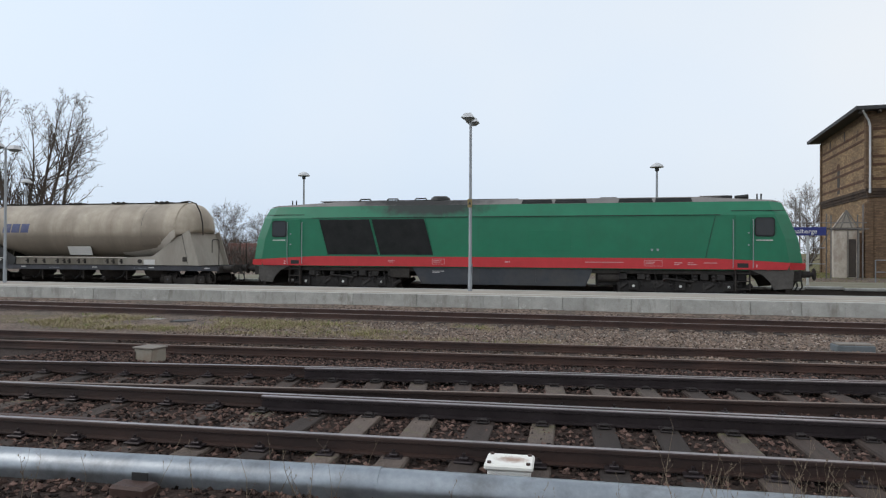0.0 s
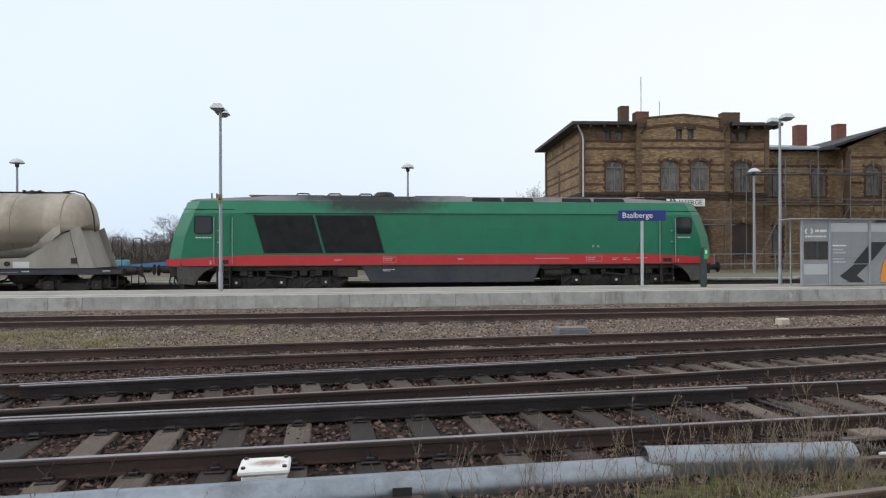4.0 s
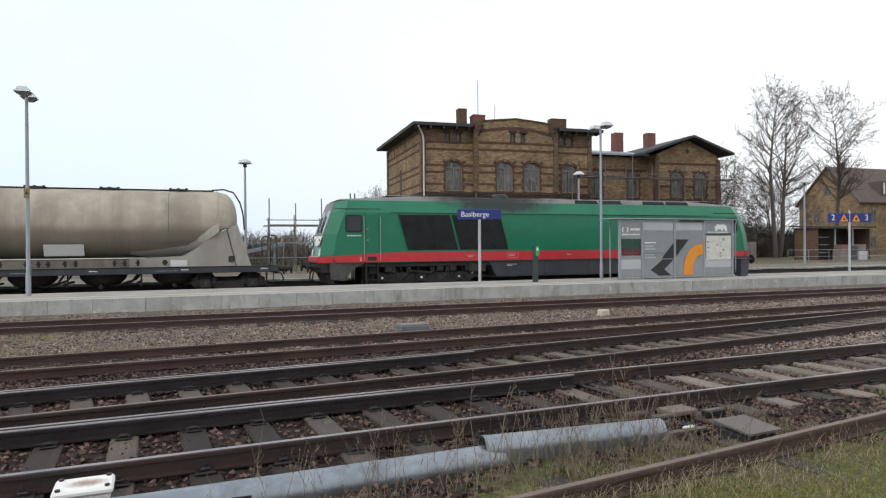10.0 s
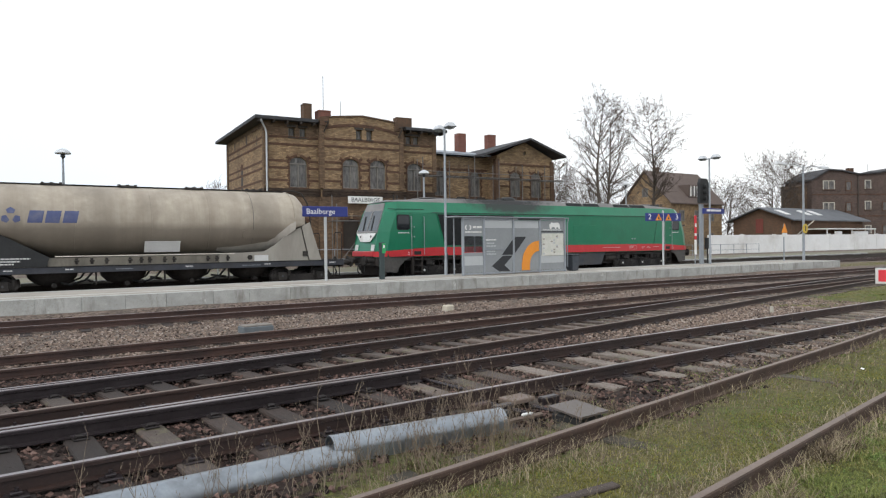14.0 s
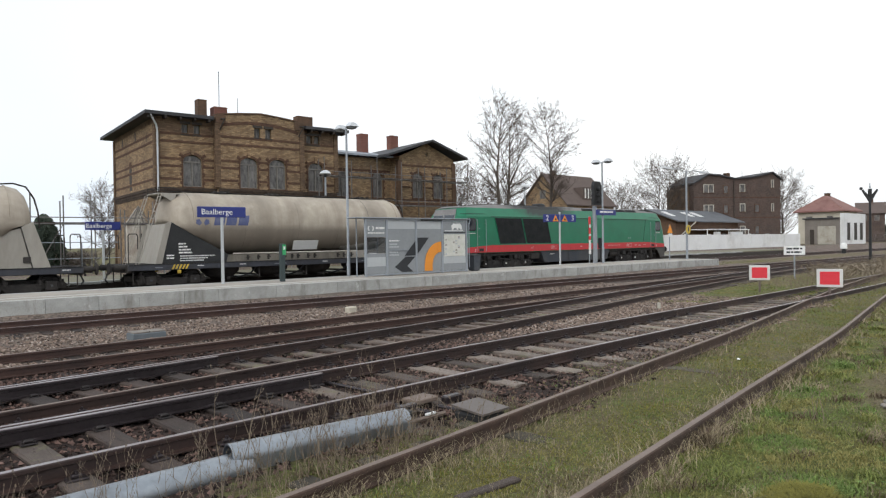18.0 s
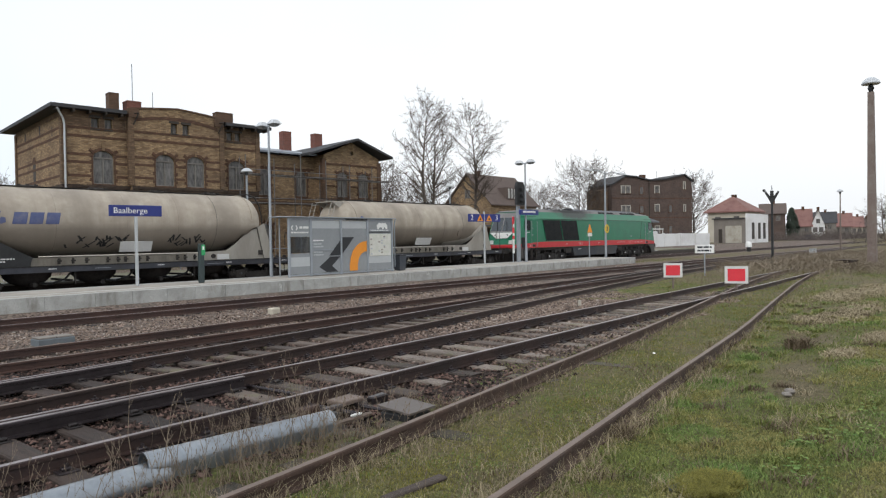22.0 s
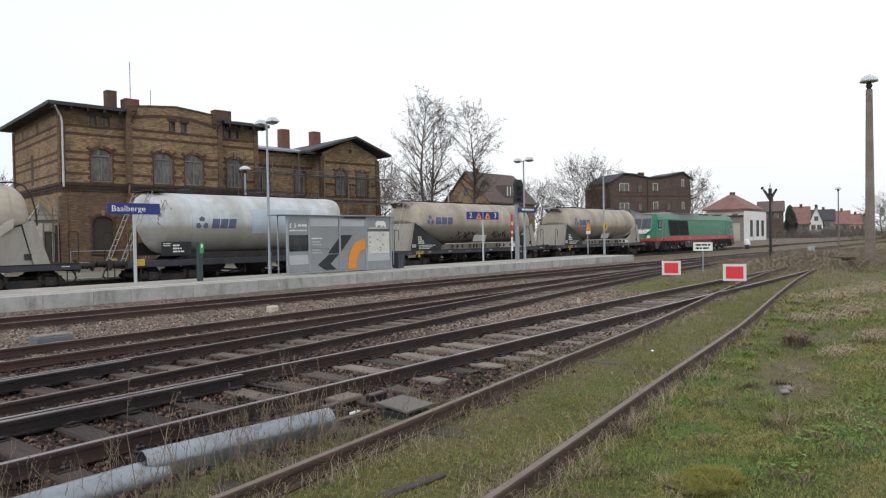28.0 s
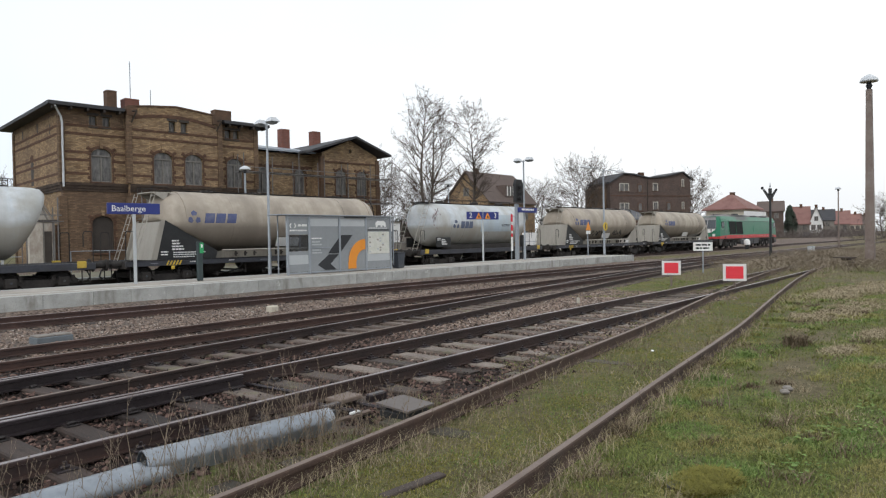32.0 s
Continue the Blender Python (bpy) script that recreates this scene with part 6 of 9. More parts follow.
M["oldplaster"] = worn("stained_old_plaster", (0.30, 0.255, 0.205), (0.56, 0.51, 0.44), 0.95, fine=9, coarse=1.4, dirt=(0.17, 0.10, 0.065), stretch=(1, 1, 0.6))
M["zinc"] = worn("zinc_sheet", (0.20, 0.22, 0.25), (0.32, 0.34, 0.37), 0.5, 0.3, fine=8, coarse=0.8)


def arch(x, w, z0, zs, n=10):
    """Outline of an opening with a round head: from z0 up to the springing zs."""
    pts = [(x - w / 2, z0), (x + w / 2, z0)]
    for k in range(n + 1):
        a = math.pi * k / n
        pts.append((x + w / 2 * math.cos(a), zs + 0.36 * w * math.sin(a)))
    return pts


def wall_with(name, x0, x1, z0, z1, y0, y1, holes, material, parent, top=None):
    """A wall along x between y0 and y1, with openings cut right through. holes: outlines in x, z; top: outline points instead of a flat top."""
    bm = bmesh.new()
    edge = [(x0, z0), (x1, z0)] + (top if top else [(x1, z1), (x0, z1)])
    loops = [edge] + holes
    for y in (y0, y1):
        es = []
        for loop in loops:
            vs = [bm.verts.new((x, y, z)) for x, z in loop]
            es += [bm.edges.new((vs[i], vs[(i + 1) % len(vs)])) for i in range(len(vs))]
        bmesh.ops.triangle_fill(bm, use_beauty=True, use_dissolve=False, edges=es)
    g = Geo()
    bm.verts.ensure_lookup_table()
    # drop filled holes
    def inside(px, pz):
        for h in holes:
            c, n = False, len(h)
            for i in range(n):
                (ax, az), (bx, bz) = h[i], h[(i + 1) % n]
                if (az > pz) != (bz > pz) and px < (bx - ax) * (pz - az) / (bz - az) + ax:
                    c = not c
            if c:
                return True
        return False

    for f in bm.faces:
        c = f.calc_center_median()
        if not inside(c.x, c.z):
            v = [tuple(q.co) for q in f.verts]
            g.put(v, [tuple(range(len(v)))])
    bm.free()
    for loop in loops:
        n = len(loop)
        g.put([(x, y0, z) for x, z in loop] + [(x, y1, z) for x, z in loop], [(i, (i + 1) % n, n + (i + 1) % n, n + i) for i in range(n)])
    me = g.mesh(name)
    bm = bmesh.new()
    bm.from_mesh(me)
    bmesh.ops.remove_doubles(bm, verts=bm.verts, dist=0.0005)
    bmesh.ops.recalc_face_normals(bm, faces=bm.faces)
    bm.to_mesh(me)
    bm.free()
    return part(name, me, material, parent)


def fill_window(parent, outline, y, x, w, z0, zs, cross=True, sill=True, boarded=False):
    """Frame, panes and sill of a round-headed window set back in its opening."""
    win = part("window", Geo().prism(outline, "y", y + 0.16, y + 0.19), M["eaves"] if boarded else M["pane"], parent, "dark boarded arched opening" if boarded else "mottled round-headed window")
    fr = Geo()
    fr.box(x - w / 2, x - w / 2 + 0.07, y + 0.10, y + 0.155, z0, zs).box(x + w / 2 - 0.07, x + w / 2, y + 0.10, y + 0.155, z0, zs)
    fr.box(x - w / 2, x + w / 2, y + 0.10, y + 0.155, z0, z0 + 0.07)
    part("window_frame", fr, M["eaves"] if boarded else M["sash"], win)
    if cross and not boarded:
        part("mullion", Geo().box(x - 0.045, x + 0.045, y + 0.09, y + 0.155, z0, zs + 0.02), M["sash"], win)
        part("transom", Geo().box(x - w / 2 + 0.07, x + w / 2 - 0.07, y + 0.09, y + 0.156, zs - 0.06, zs + 0.04), M["sash"], win)
    if sill:
        part("sill", Geo().box(x - w / 2 - 0.1, x + w / 2 + 0.1, y - 0.1, y + 0.1, z0 - 0.14, z0 - 0.005, 0.01), M["redbrick"], win)
    # brick arch of separate voussoir blocks, three of them long
    for k in range(13):
        a = math.pi * (k + 0.5) / 13
        e0, e1 = 0.02, (0.42 if k in (2, 6, 10) else 0.19)
        d = math.pi / 13 * 0.47
        pts = [(x + (w / 2 + e) * math.cos(q), zs + (0.36 * w + e) * math.sin(q)) for e, q in ((e0, a - d), (e1, a - d), (e1, a + d), (e0, a + d))]
        part("arch_brick", Geo().prism(pts, "y", y - (0.06 if k in (2, 6, 10) else 0.035), y + 0.02), M["brick"] if k == 6 else M["redbrick"], win)
    for s in (-1, 1):
        a = x + s * (w / 2 + 0.012)
        part("jamb", Geo().box(min(a, a + s * 0.09), max(a, a + s * 0.09), y - 0.03, y + 0.02, z0, zs), M["redbrick"], win)
        for k in range(3):
            za = z0 + 0.15 + k * (zs - z0) / 3
            part("quoin_brick", Geo().box(x + s * (w / 2 + 0.105) - (0.1 if s < 0 else 0), x + s * (w / 2 + 0.105) + (0.1 if s > 0 else 0), y - 0.028, y + 0.02, za, za + 0.22), M["redbrick"], win)


def chimney(parent, x, y, z0, z1, w, d, material, flare=0.06):
    c = part("chimney", Geo().box(x - w / 2, x + w / 2, y - d / 2, y + d / 2, z0, z1 - 0.12), material, parent)
    part("chimney_cap", Geo().box(x - w / 2 - flare, x + w / 2 + flare, y - d / 2 - flare, y + d / 2 + flare, z1 - 0.12, z1, 0.02), material, c)


def build_station():
    st = thing("station_building", "three-storey yellow brick station with red bands and boarded arched windows", "station building", (15.55, 45.5, -0.1), -4.0)
    W, D, H = 13.3, 12.2, 10.45
    main_x, small_x = (2.15, 11.85), ((1.6, 2.55), (11.3, 12.25))
    # left bay, projecting middle, right bay
    def bay(x0, x1, y, tops, wins, smalls, high, name="front_wall"):
        holes, todo = [], []
        for x in wins:
            for z0, zs, w in ((5.78, 7.47, 1.26), (1.2, 3.1, 1.3)):
                o = arch(x, w, z0, zs)
                holes.append(o)
                todo.append((o, x, w, z0, zs))
        za = 9.32 if y == 0 else 9.42
        for x in smalls:
            holes.append([(x - 0.23, za), (x + 0.23, za), (x + 0.23, za + 0.68), (x - 0.23, za + 0.68)])
        # the ground floor's darkness is put into its brick colour
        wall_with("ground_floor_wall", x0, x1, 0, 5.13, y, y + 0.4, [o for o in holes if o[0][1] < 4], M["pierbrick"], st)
        wall_with(name, x0, x1, 5.135, high, y, y + 0.4, [o for o in holes if o[0][1] > 4], M["brick"], st, tops)
        for o, x, w, z0, zs in todo:
            fill_window(st, o, y, x, w, z0, zs, boarded=z0 < 4)
        for x in smalls:
            win = part("attic_window", Geo().box(x - 0.23, x + 0.23, y + 0.24, y + 0.27, za, za + 0.68), M["pane"], st)
            part("window_frame", Geo().box(x - 0.02, x + 0.02, y + 0.2, y + 0.24, za, za + 0.68), M["sash"], win)
            part("lintel", Geo().box(x - 0.34, x + 0.34, y - 0.06, y + 0.02, za + 0.685, za + 0.85), M["eaves"], win)
            part("sill", Geo().box(x - 0.28, x + 0.28, y - 0.05, y + 0.1, za - 0.09, za - 0.005), M["eaves"], win)

    bay(0, 3.9, 0, None, (2.31,), (1.84, 2.65), H)
    def crest(k):
        # low gable, rounded towards the ends
        return 0.2 + 0.38 * max(0.0, 1 - abs(k - 6) / 6.2) ** 0.75

    crown = [(10.2, 10.5)] + [(10.2 - 6.3 * k / 12, 10.5 + crest(k)) for k in range(1, 12)] + [(3.9, 10.5)]
    bay(3.9, 10.2, -0.45, crown, (6.1, 8.25), (6.76, 7.59), 10.5)
    bay(10.2, W, 0, None, (11.57,), (11.05, 11.7), H)
    for x in (3.9, 10.2):
        part("return_wall", Geo().box(x - 0.2 if x > 5 else x, x if x > 5 else x + 0.2, -0.05, 0.02, 0, 10.2), M["brick"], st)
    part("side_wall", Geo().box(0, 0.4, 0.405, D - 0.405, 0, H), M["brick"], st)
    part("side_wall", Geo().box(W - 0.4, W, 0.405, D - 0.405, 0, H), M["brick"], st)
    part("rear_wall", Geo().box(0, W, D - 0.4, D, 0, H), M["brick"], st)
    part("attic_floor", Geo().box(0.41, W - 0.41, 0.41, D - 0.41, 5.0, 5.2), M["eaves"], st)
    # dark red string courses on the front and the left side, and the cornice under the upper windows
    for z, h, out in ((5.14, 0.17, 0.05), (5.313, 0.19, 0.085), (5.506, 0.194, 0.14), (6.18, 0.17, 0.014), (7.04, 0.17, 0.014), (7.54, 0.17, 0.014), (8.70, 0.17, 0.022), (9.22, 0.17, 0.022), (10.02, 0.38, 0.03)):
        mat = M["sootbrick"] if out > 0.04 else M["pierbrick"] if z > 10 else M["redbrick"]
        for x0, x1, y in ((0, 3.9, 0), (3.9, 10.2, -0.45), (10.2, W, 0)):
            if z > 10 and y < 0:
                continue
            spans = [(x0, x1)]
            if 5.75 < z < 8.0:
                cuts = [q for q in (2.31, 6.1, 8.25, 11.57) if x0 < q < x1]
                spans, a = [], x0
                for q in cuts:
                    spans.append((a, q - 0.77))
                    a = q + 0.77
                spans.append((a, x1))
            for a, b in spans:
                if b - a > 0.1:
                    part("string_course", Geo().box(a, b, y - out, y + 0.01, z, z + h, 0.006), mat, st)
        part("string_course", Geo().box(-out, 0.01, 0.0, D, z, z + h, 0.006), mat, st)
    # darker brick courses up to the eaves of the side bays
    for a, b in ((0.0, 1.58), (2.1, 2.39), (2.91, 3.68), (10.42, 10.79), (11.31, 11.44), (11.96, W - 0.2)):
        part("sooty_course", Geo().box(a, b, -0.01, 0.01, 9.41, 10.0), M["pierbrick"], st)
    for k in range(14):
        # curved course under the parapet
        a, b = 4.15 + 5.75 * k / 14, 4.15 + 5.75 * (k + 1) / 14
        za, zb = 10.42 - 0.045 * (a - 6.9) ** 2, 10.42 - 0.045 * (b - 6.9) ** 2
        part("arched_course", Geo().prism([(a, za - 0.12), (b, zb - 0.12), (b, zb + 0.1), (a, za + 0.1)], "y", -0.475, -0.44), M["redbrick"], st)
    for y, w, z0, z1 in ((7.05, 0.66, 5.9, 7.7), (5.5, 0.26, 9.35, 10.05), (2.5, 0.12, 8.95, 9.6), (9.4, 0.26, 9.35, 10.0)):
        win = part("side_window", Geo().box(-0.012, 0.02, y - w / 2, y + w / 2, z0, z1), M["eaves"], st, "narrow boarded side window")
        if w > 0.5:
            part("arch_brick", Geo().prism([(y - w / 2 - 0.1, z1 - 0.05), (y + w / 2 + 0.1, z1 - 0.05), (y + w / 2 + 0.02, z1 + 0.25), (y, z1 + 0.36), (y - w / 2 - 0.02, z1 + 0.25)], "x", -0.035, -0.015), M["redbrick"], win)
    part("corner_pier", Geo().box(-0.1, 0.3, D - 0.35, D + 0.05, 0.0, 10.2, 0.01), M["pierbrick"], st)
    # darkened pier brick: stain and the returns' shade in one colour
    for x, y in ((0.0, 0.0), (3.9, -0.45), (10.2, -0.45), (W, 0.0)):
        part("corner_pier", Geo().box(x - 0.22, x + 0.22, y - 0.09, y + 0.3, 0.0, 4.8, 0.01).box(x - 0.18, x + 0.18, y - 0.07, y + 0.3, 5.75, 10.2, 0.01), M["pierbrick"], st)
    # roof: low hip with wide dark eaves
    ov, zr = 0.85, H + 0.02
    rim = [(-ov, -ov * 0.8), (3.6, -ov * 0.8), (3.6, -0.04), (10.5, -0.04), (10.5, -ov * 0.8), (W + ov, -ov * 0.8), (W + ov, D + ov), (-ov, D + ov)]
    part("roof", Geo().loft([[(x, y, zr - 0.1) for x, y in rim], [(x, y, zr + 0.12) for x, y in rim],
                             [(4.0, 4.2, zr + 1.0), (4.6, 4.2, zr + 1.0), (4.9, 4.2, zr + 1.0), (8.3, 4.2, zr + 1.0), (8.7, 4.2, zr + 1.0), (W - 4.0, 4.2, zr + 1.0), (W - 4.0, D - 4.2, zr + 1.0), (4.0, D - 4.2, zr + 1.0)]]), M["slate"], st, "low dark felt roof")
    for k in range(16):
        x = -0.5 + k * (W + 1.0) / 15
        if not 3.7 < x < 10.4:
            part("rafter_end", Geo().box(x - 0.06, x + 0.06, -ov * 0.75, 0.0, zr - 0.28, zr - 0.105), M["eaves"], st)
    capc = []
    for k in range(13):
        a = math.pi * k / 12
        capc.append((10.3 - 6.5 * k / 12, 10.51 + crest(k)))
    for a, b in zip(capc, capc[1:]):
        part("parapet_coping", Geo().prism([(a[0], a[1]), (b[0], b[1]), (b[0], b[1] + 0.1), (a[0], a[1] + 0.1)], "y", -0.52, 0.02), M["dullbrick"], st)
    for x in (4.1, 10.0):
        part("parapet_pier", Geo().box(x - 0.35, x + 0.35, -0.55, 0.1, 10.2, 10.8, 0.02), M["dullbrick"], st)
        part("eaves_bracket", Geo().rod((x - 0.05, -0.5, 9.75), (x + 0.12, -1.0, 10.45), 0.05, n=5).rod((x + 0.12, -1.0, 10.45), (x, -0.4, 10.5), 0.05, n=5), M["eaves"], st)
    chimney(st, 3.72, 2.4, 10.4, 12.25, 0.64, 0.7, M["dullbrick"], 0.015)
    chimney(st, 5.05, 2.5, 10.4, 11.85, 0.95, 0.9, M["freshbrick"], 0.02)
    chimney(st, 11.45, 1.8, 10.4, 11.72, 1.3, 0.7, M["dullbrick"], 0.015)
    part("antenna", Geo().rod((5.2, 2.8, 11.8), (5.2, 2.8, 14.6), 0.03, n=6), M["steel_grey"], st)
    part("antenna", Geo().rod((6.87, 3.5, 10.9), (6.87, 3.5, 12.95), 0.025, n=6), M["steel_grey"], st)
    part("downpipe", Geo().tube([(-0.5, -0.65, 10.3), (-0.06, -0.2, 9.75), (0.02, -0.15, 9.4), (0.02, -0.15, 5.4)], 0.06), M["lamphood"], st, "pale downpipe cut off halfway")
    # station name board
    nb = part("name_board", Geo().box(7.11 - 1.36, 7.11 + 1.36, -0.75, -0.66, 4.68, 5.2, 0.015), M["white"], st, "white board with black capitals")
    letters(nb, "lettering", "BAALBERGE", 0.43, M["charcoal"], (7.11, -0.753, 4.94))
    # low middle wing
    wx0, wx1, wy = W, 19.36, 1.6
    holes, todo = [], []
    for x in (14.76, 18.14):
        for z0, zs, w in ((5.6, 7.3, 1.0), (1.2, 2.9, 1.2)):
            o = arch(x, w, z0, zs)
            holes.append(o)
            todo.append((o, x, w, z0, zs))
    wall_with("wing_wall", wx0 + 0.01, wx1, 0, 8.9, wy, wy + 0.4, holes, M["brick"], st)
    for o, x, w, z0, zs in todo:
        fill_window(st, o, wy, x, w, z0, zs)
    part("rear_wall", Geo().box(wx0, wx1, 9.0, 9.4, 0, 8.9), M["brick"], st)
    part("wing_roof", Geo().loft([[(wx0 + 0.01, wy - 0.6, 8.95), (wx1, wy - 0.6, 8.95), (wx1, wy - 0.6, 9.1), (wx0 + 0.01, wy - 0.6, 9.1)], [(wx0 + 0.01, 5.4, 9.8), (wx1, 5.4, 9.8), (wx1, 5.4, 9.95), (wx0 + 0.01, 5.4, 9.95)],
                                  [(wx0 + 0.01, 9.6, 8.95), (wx1, 9.6, 8.95), (wx1, 9.6, 9.1), (wx0 + 0.01, 9.6, 9.1)]]), M["zinc"], st, "grey zinc lean roof")
    for z, h in ((4.85, 0.3), (5.3, 0.14), (7.75, 0.16)):
        part("string_course", Geo().box(wx0 + 0.05, wx1 - 0.02, wy - 0.06, wy + 0.01, z, z + h, 0.01), M["redbrick"], st)
    chimney(st, 18.75, 5.0, 9.5, 11.45, 0.8, 0.7, M["freshbrick"], 0.015)
    chimney(st, 21.95, 5.0, 9.5, 11.55, 0.8, 0.7, M["freshbrick"], 0.015)
    # gabled end wing
    gx0, gx1, gy = 19.36, 25.13, 0.1
    mid = (gx0 + gx1) / 2
    holes, todo = [], []
    for x in (mid - 1.0, mid + 1.2):
        for z0, zs, w in ((5.55, 7.25, 1.1), (1.2, 2.9, 1.2)):
            o = arch(x, w, z0, zs)
            holes.append(o)
            todo.append((o, x, w, z0, zs))
    holes.append([(mid + 0.16 * math.cos(2 * math.pi * k / 8), 9.33 + 0.2 * math.sin(2 * math.pi * k / 8)) for k in range(8)])
    wall_with("gable_wall", gx0, gx1, 0, 9.0, gy, gy + 0.4, holes, M["brick"], st, [(gx1, 9.0), (mid, 10.25), (gx0, 9.0)])
    part("vent", Geo().box(mid - 0.2, mid + 0.2, gy + 0.2, gy + 0.22, 9.0, 9.5), M["eaves"], st)
    for o, x, w, z0, zs in todo:
        fill_window(st, o, gy, x, w, z0, zs)
    for x in (gx0, gx1 - 0.4):
        part("side_wall", Geo().box(x, x + 0.4, gy + 0.405, 9.6, 0, 9.0), M["brick"], st)
    part("rear_wall", Geo().box(gx0, gx1, 9.6, 10.0, 0, 9.0), M["brick"], st)
    for s, xe in ((-1, gx0 - 1.6), (1, gx1 + 0.95)):
        ze = 8.86 if s < 0 else 9.02
        part("gable_roof", Geo().loft([[(mid, gy - 0.9, 10.34), (mid, gy - 0.9, 10.52), (xe, gy - 0.9, ze + 0.18), (xe, gy - 0.9, ze)], [(mid, 10.5, 10.34), (mid, 10.5, 10.52), (xe, 10.5, ze + 0.18), (xe, 10.5, ze)]]), M["slate"], st, "dark overhanging roof slope")
    for z, h in ((4.85, 0.3), (5.3, 0.14), (6.4, 0.12), (8.2, 0.16)):
        for a, b in (((gx0, gx1),) if not 5.5 < z < 7.6 else ((gx0, mid - 1.85), (mid - 0.2, mid + 0.4), (mid + 2.05, gx1))):
            part("string_course", Geo().box(a, b, gy - 0.06, gy + 0.01, z, z + h, 0.01), M["redbrick"], st)
    for x in (gx0, gx1):
        part("corner_pier", Geo().box(x - 0.2, x + 0.2, gy - 0.08, gy + 0.3, 0.0, 8.7, 0.01), M["dullbrick"], st)
    # broken porch on the left flank: flaking plaster below, open boarded gable above
    po = part("porch", Geo().prism([(-1.95, 0.0), (-0.62, 0.0), (-0.62, 3.2), (-1.95, 3.2)], "y", -0.3, 0.48), M["oldplaster"], st, "small porch of flaking plaster with a bare gable")
    part("porch_gable", Geo().prism([(-1.95, 3.205), (-0.62, 3.205), (-1.28, 4.25)], "y", -0.2, 0.48), M["oldplaster"], po, "bare plastered gable")
    for x0, z0, x1, z1 in ((-2.08, 3.08, -1.28, 4.36), (-0.48, 3.08, -1.28, 4.36), (-2.0, 3.2, -0.56, 3.2), (-1.6, 3.2, -1.28, 4.3), (-0.96, 3.2, -1.28, 4.3), (-0.62, 0.2, -0.62, 3.2), (-1.2, 0.2, -1.2, 3.1)):
        part("porch_batten", Geo().rod((x0, -0.33, z0), (x1, -0.33, z1), 0.05, n=4), M["sash"], po)
    part("porch_door", Geo().box(-1.15, -0.75, -0.32, -0.295, 0.3, 2.6), M["eaves"], po)
    part("porch_link", Geo().box(-0.61, -0.01, 0.1, 2.0, 0.0, 3.0), M["dullbrick"], st)


build_station()


M["old_tube"] = worn("weathered_scaffold_tube", (0.10, 0.093, 0.088), (0.22, 0.208, 0.20), 0.6, 0.3, fine=12, coarse=1.5, dirt=(0.08, 0.055, 0.042))


def build_scaffold(name, label, x0, x1, y, levels, z1, step, at):
    """Tube scaffold: uprights, ledgers at several levels, boards and a few braces."""
    s = thing(name, label, "scaffold", at[:3], at[3])
    rnd = random.Random(int(x1 * 10))
    n = max(1, int((x1 - x0) / step))
    for k in range(n + 1):
        x = x0 + (x1 - x0) * k / n
        for dy in (0, 0.9):
            part("upright", Geo().rod((x, y + dy, 0), (x, y + dy, z1 + rnd.uniform(-0.5, 0.7)), 0.035, n=6), M["old_tube"], s)
    for z in levels:
        for dy in (0, 0.9):
            part("ledger", Geo().rod((x0 - 0.3, y + dy, z), (x1 + 0.3, y + dy, z), 0.03, n=6), M["old_tube"], s)
        part("scaffold_deck", Geo().box(x0, x1, y + 0.08, y + 0.82, z + 0.03, z + 0.08), M["sleeper"], s)
        part("guard_tube", Geo().rod((x0 - 0.2, y, z + 0.35), (x1 + 0.2, y, z + 0.35), 0.028, n=6), M["old_tube"], s)
    for k in range(n):
        a, b = x0 + (x1 - x0) * k / n, x0 + (x1 - x0) * (k + 1) / n
        if k % 2 == 0:
            part("brace", Geo().rod((a, y, 0.2), (b, y, levels[0]), 0.025, n=5), M["old_tube"], s)
    return s


build_scaffold("scaffold", "galvanised tube scaffold before the station's end wing", 11.6, 25.6, -1.3, (4.8, 6.9), 8.2, 2.3, (15.55, 45.5, -0.1, -4.0))
build_scaffold("scaffold", "tube scaffold before the station's ground floor", 4.3, 9.6, -2.2, (3.35,), 4.6, 2.4, (15.55, 45.5, -0.1, -4.0))
build_scaffold("scaffold", "low tube scaffold on the station forecourt", -11.0, -1.5, -4.0, (3.1,), 4.1, 1.45, (15.55, 45.5, -0.1, -2.0))


# ---------------------------------------------------------------- across the main track
def build_house_platform():
    hp = thing("house_platform", "low earth platform with a worn stone kerb across the main track", "platform", kind="structure")
    part("surface", Geo().box(-90, 84, 31.55, 37.5, -0.6, 0.19), M["hardcore"], hp, "trodden grey-green gravel surface")
    part("retaining_wall", Geo().box(-90, 84, 31.25, 31.545, -0.7, 0.095), M["eaves"], hp, "dark brick retaining wall")
    rnd = random.Random(4)
    me = Geo().box(-0.74, 0.74, 31.16, 31.54, 0.1, 0.22, 0.02).mesh("kerb_stone")
    x = -60.0
    while x < 70:
        part("kerb_stone", me, M["concrete"], hp, loc=(x, rnd.uniform(-0.02, 0.02), rnd.uniform(-0.03, 0.02)))
        x += 1.5


M["hardcore"] = worn("trodden_gravel", (0.125, 0.112, 0.075), (0.205, 0.185, 0.13), 0.95, fine=20, coarse=0.5, bump=0.5, dirt=(0.10, 0.115, 0.05))
build_house_platform()


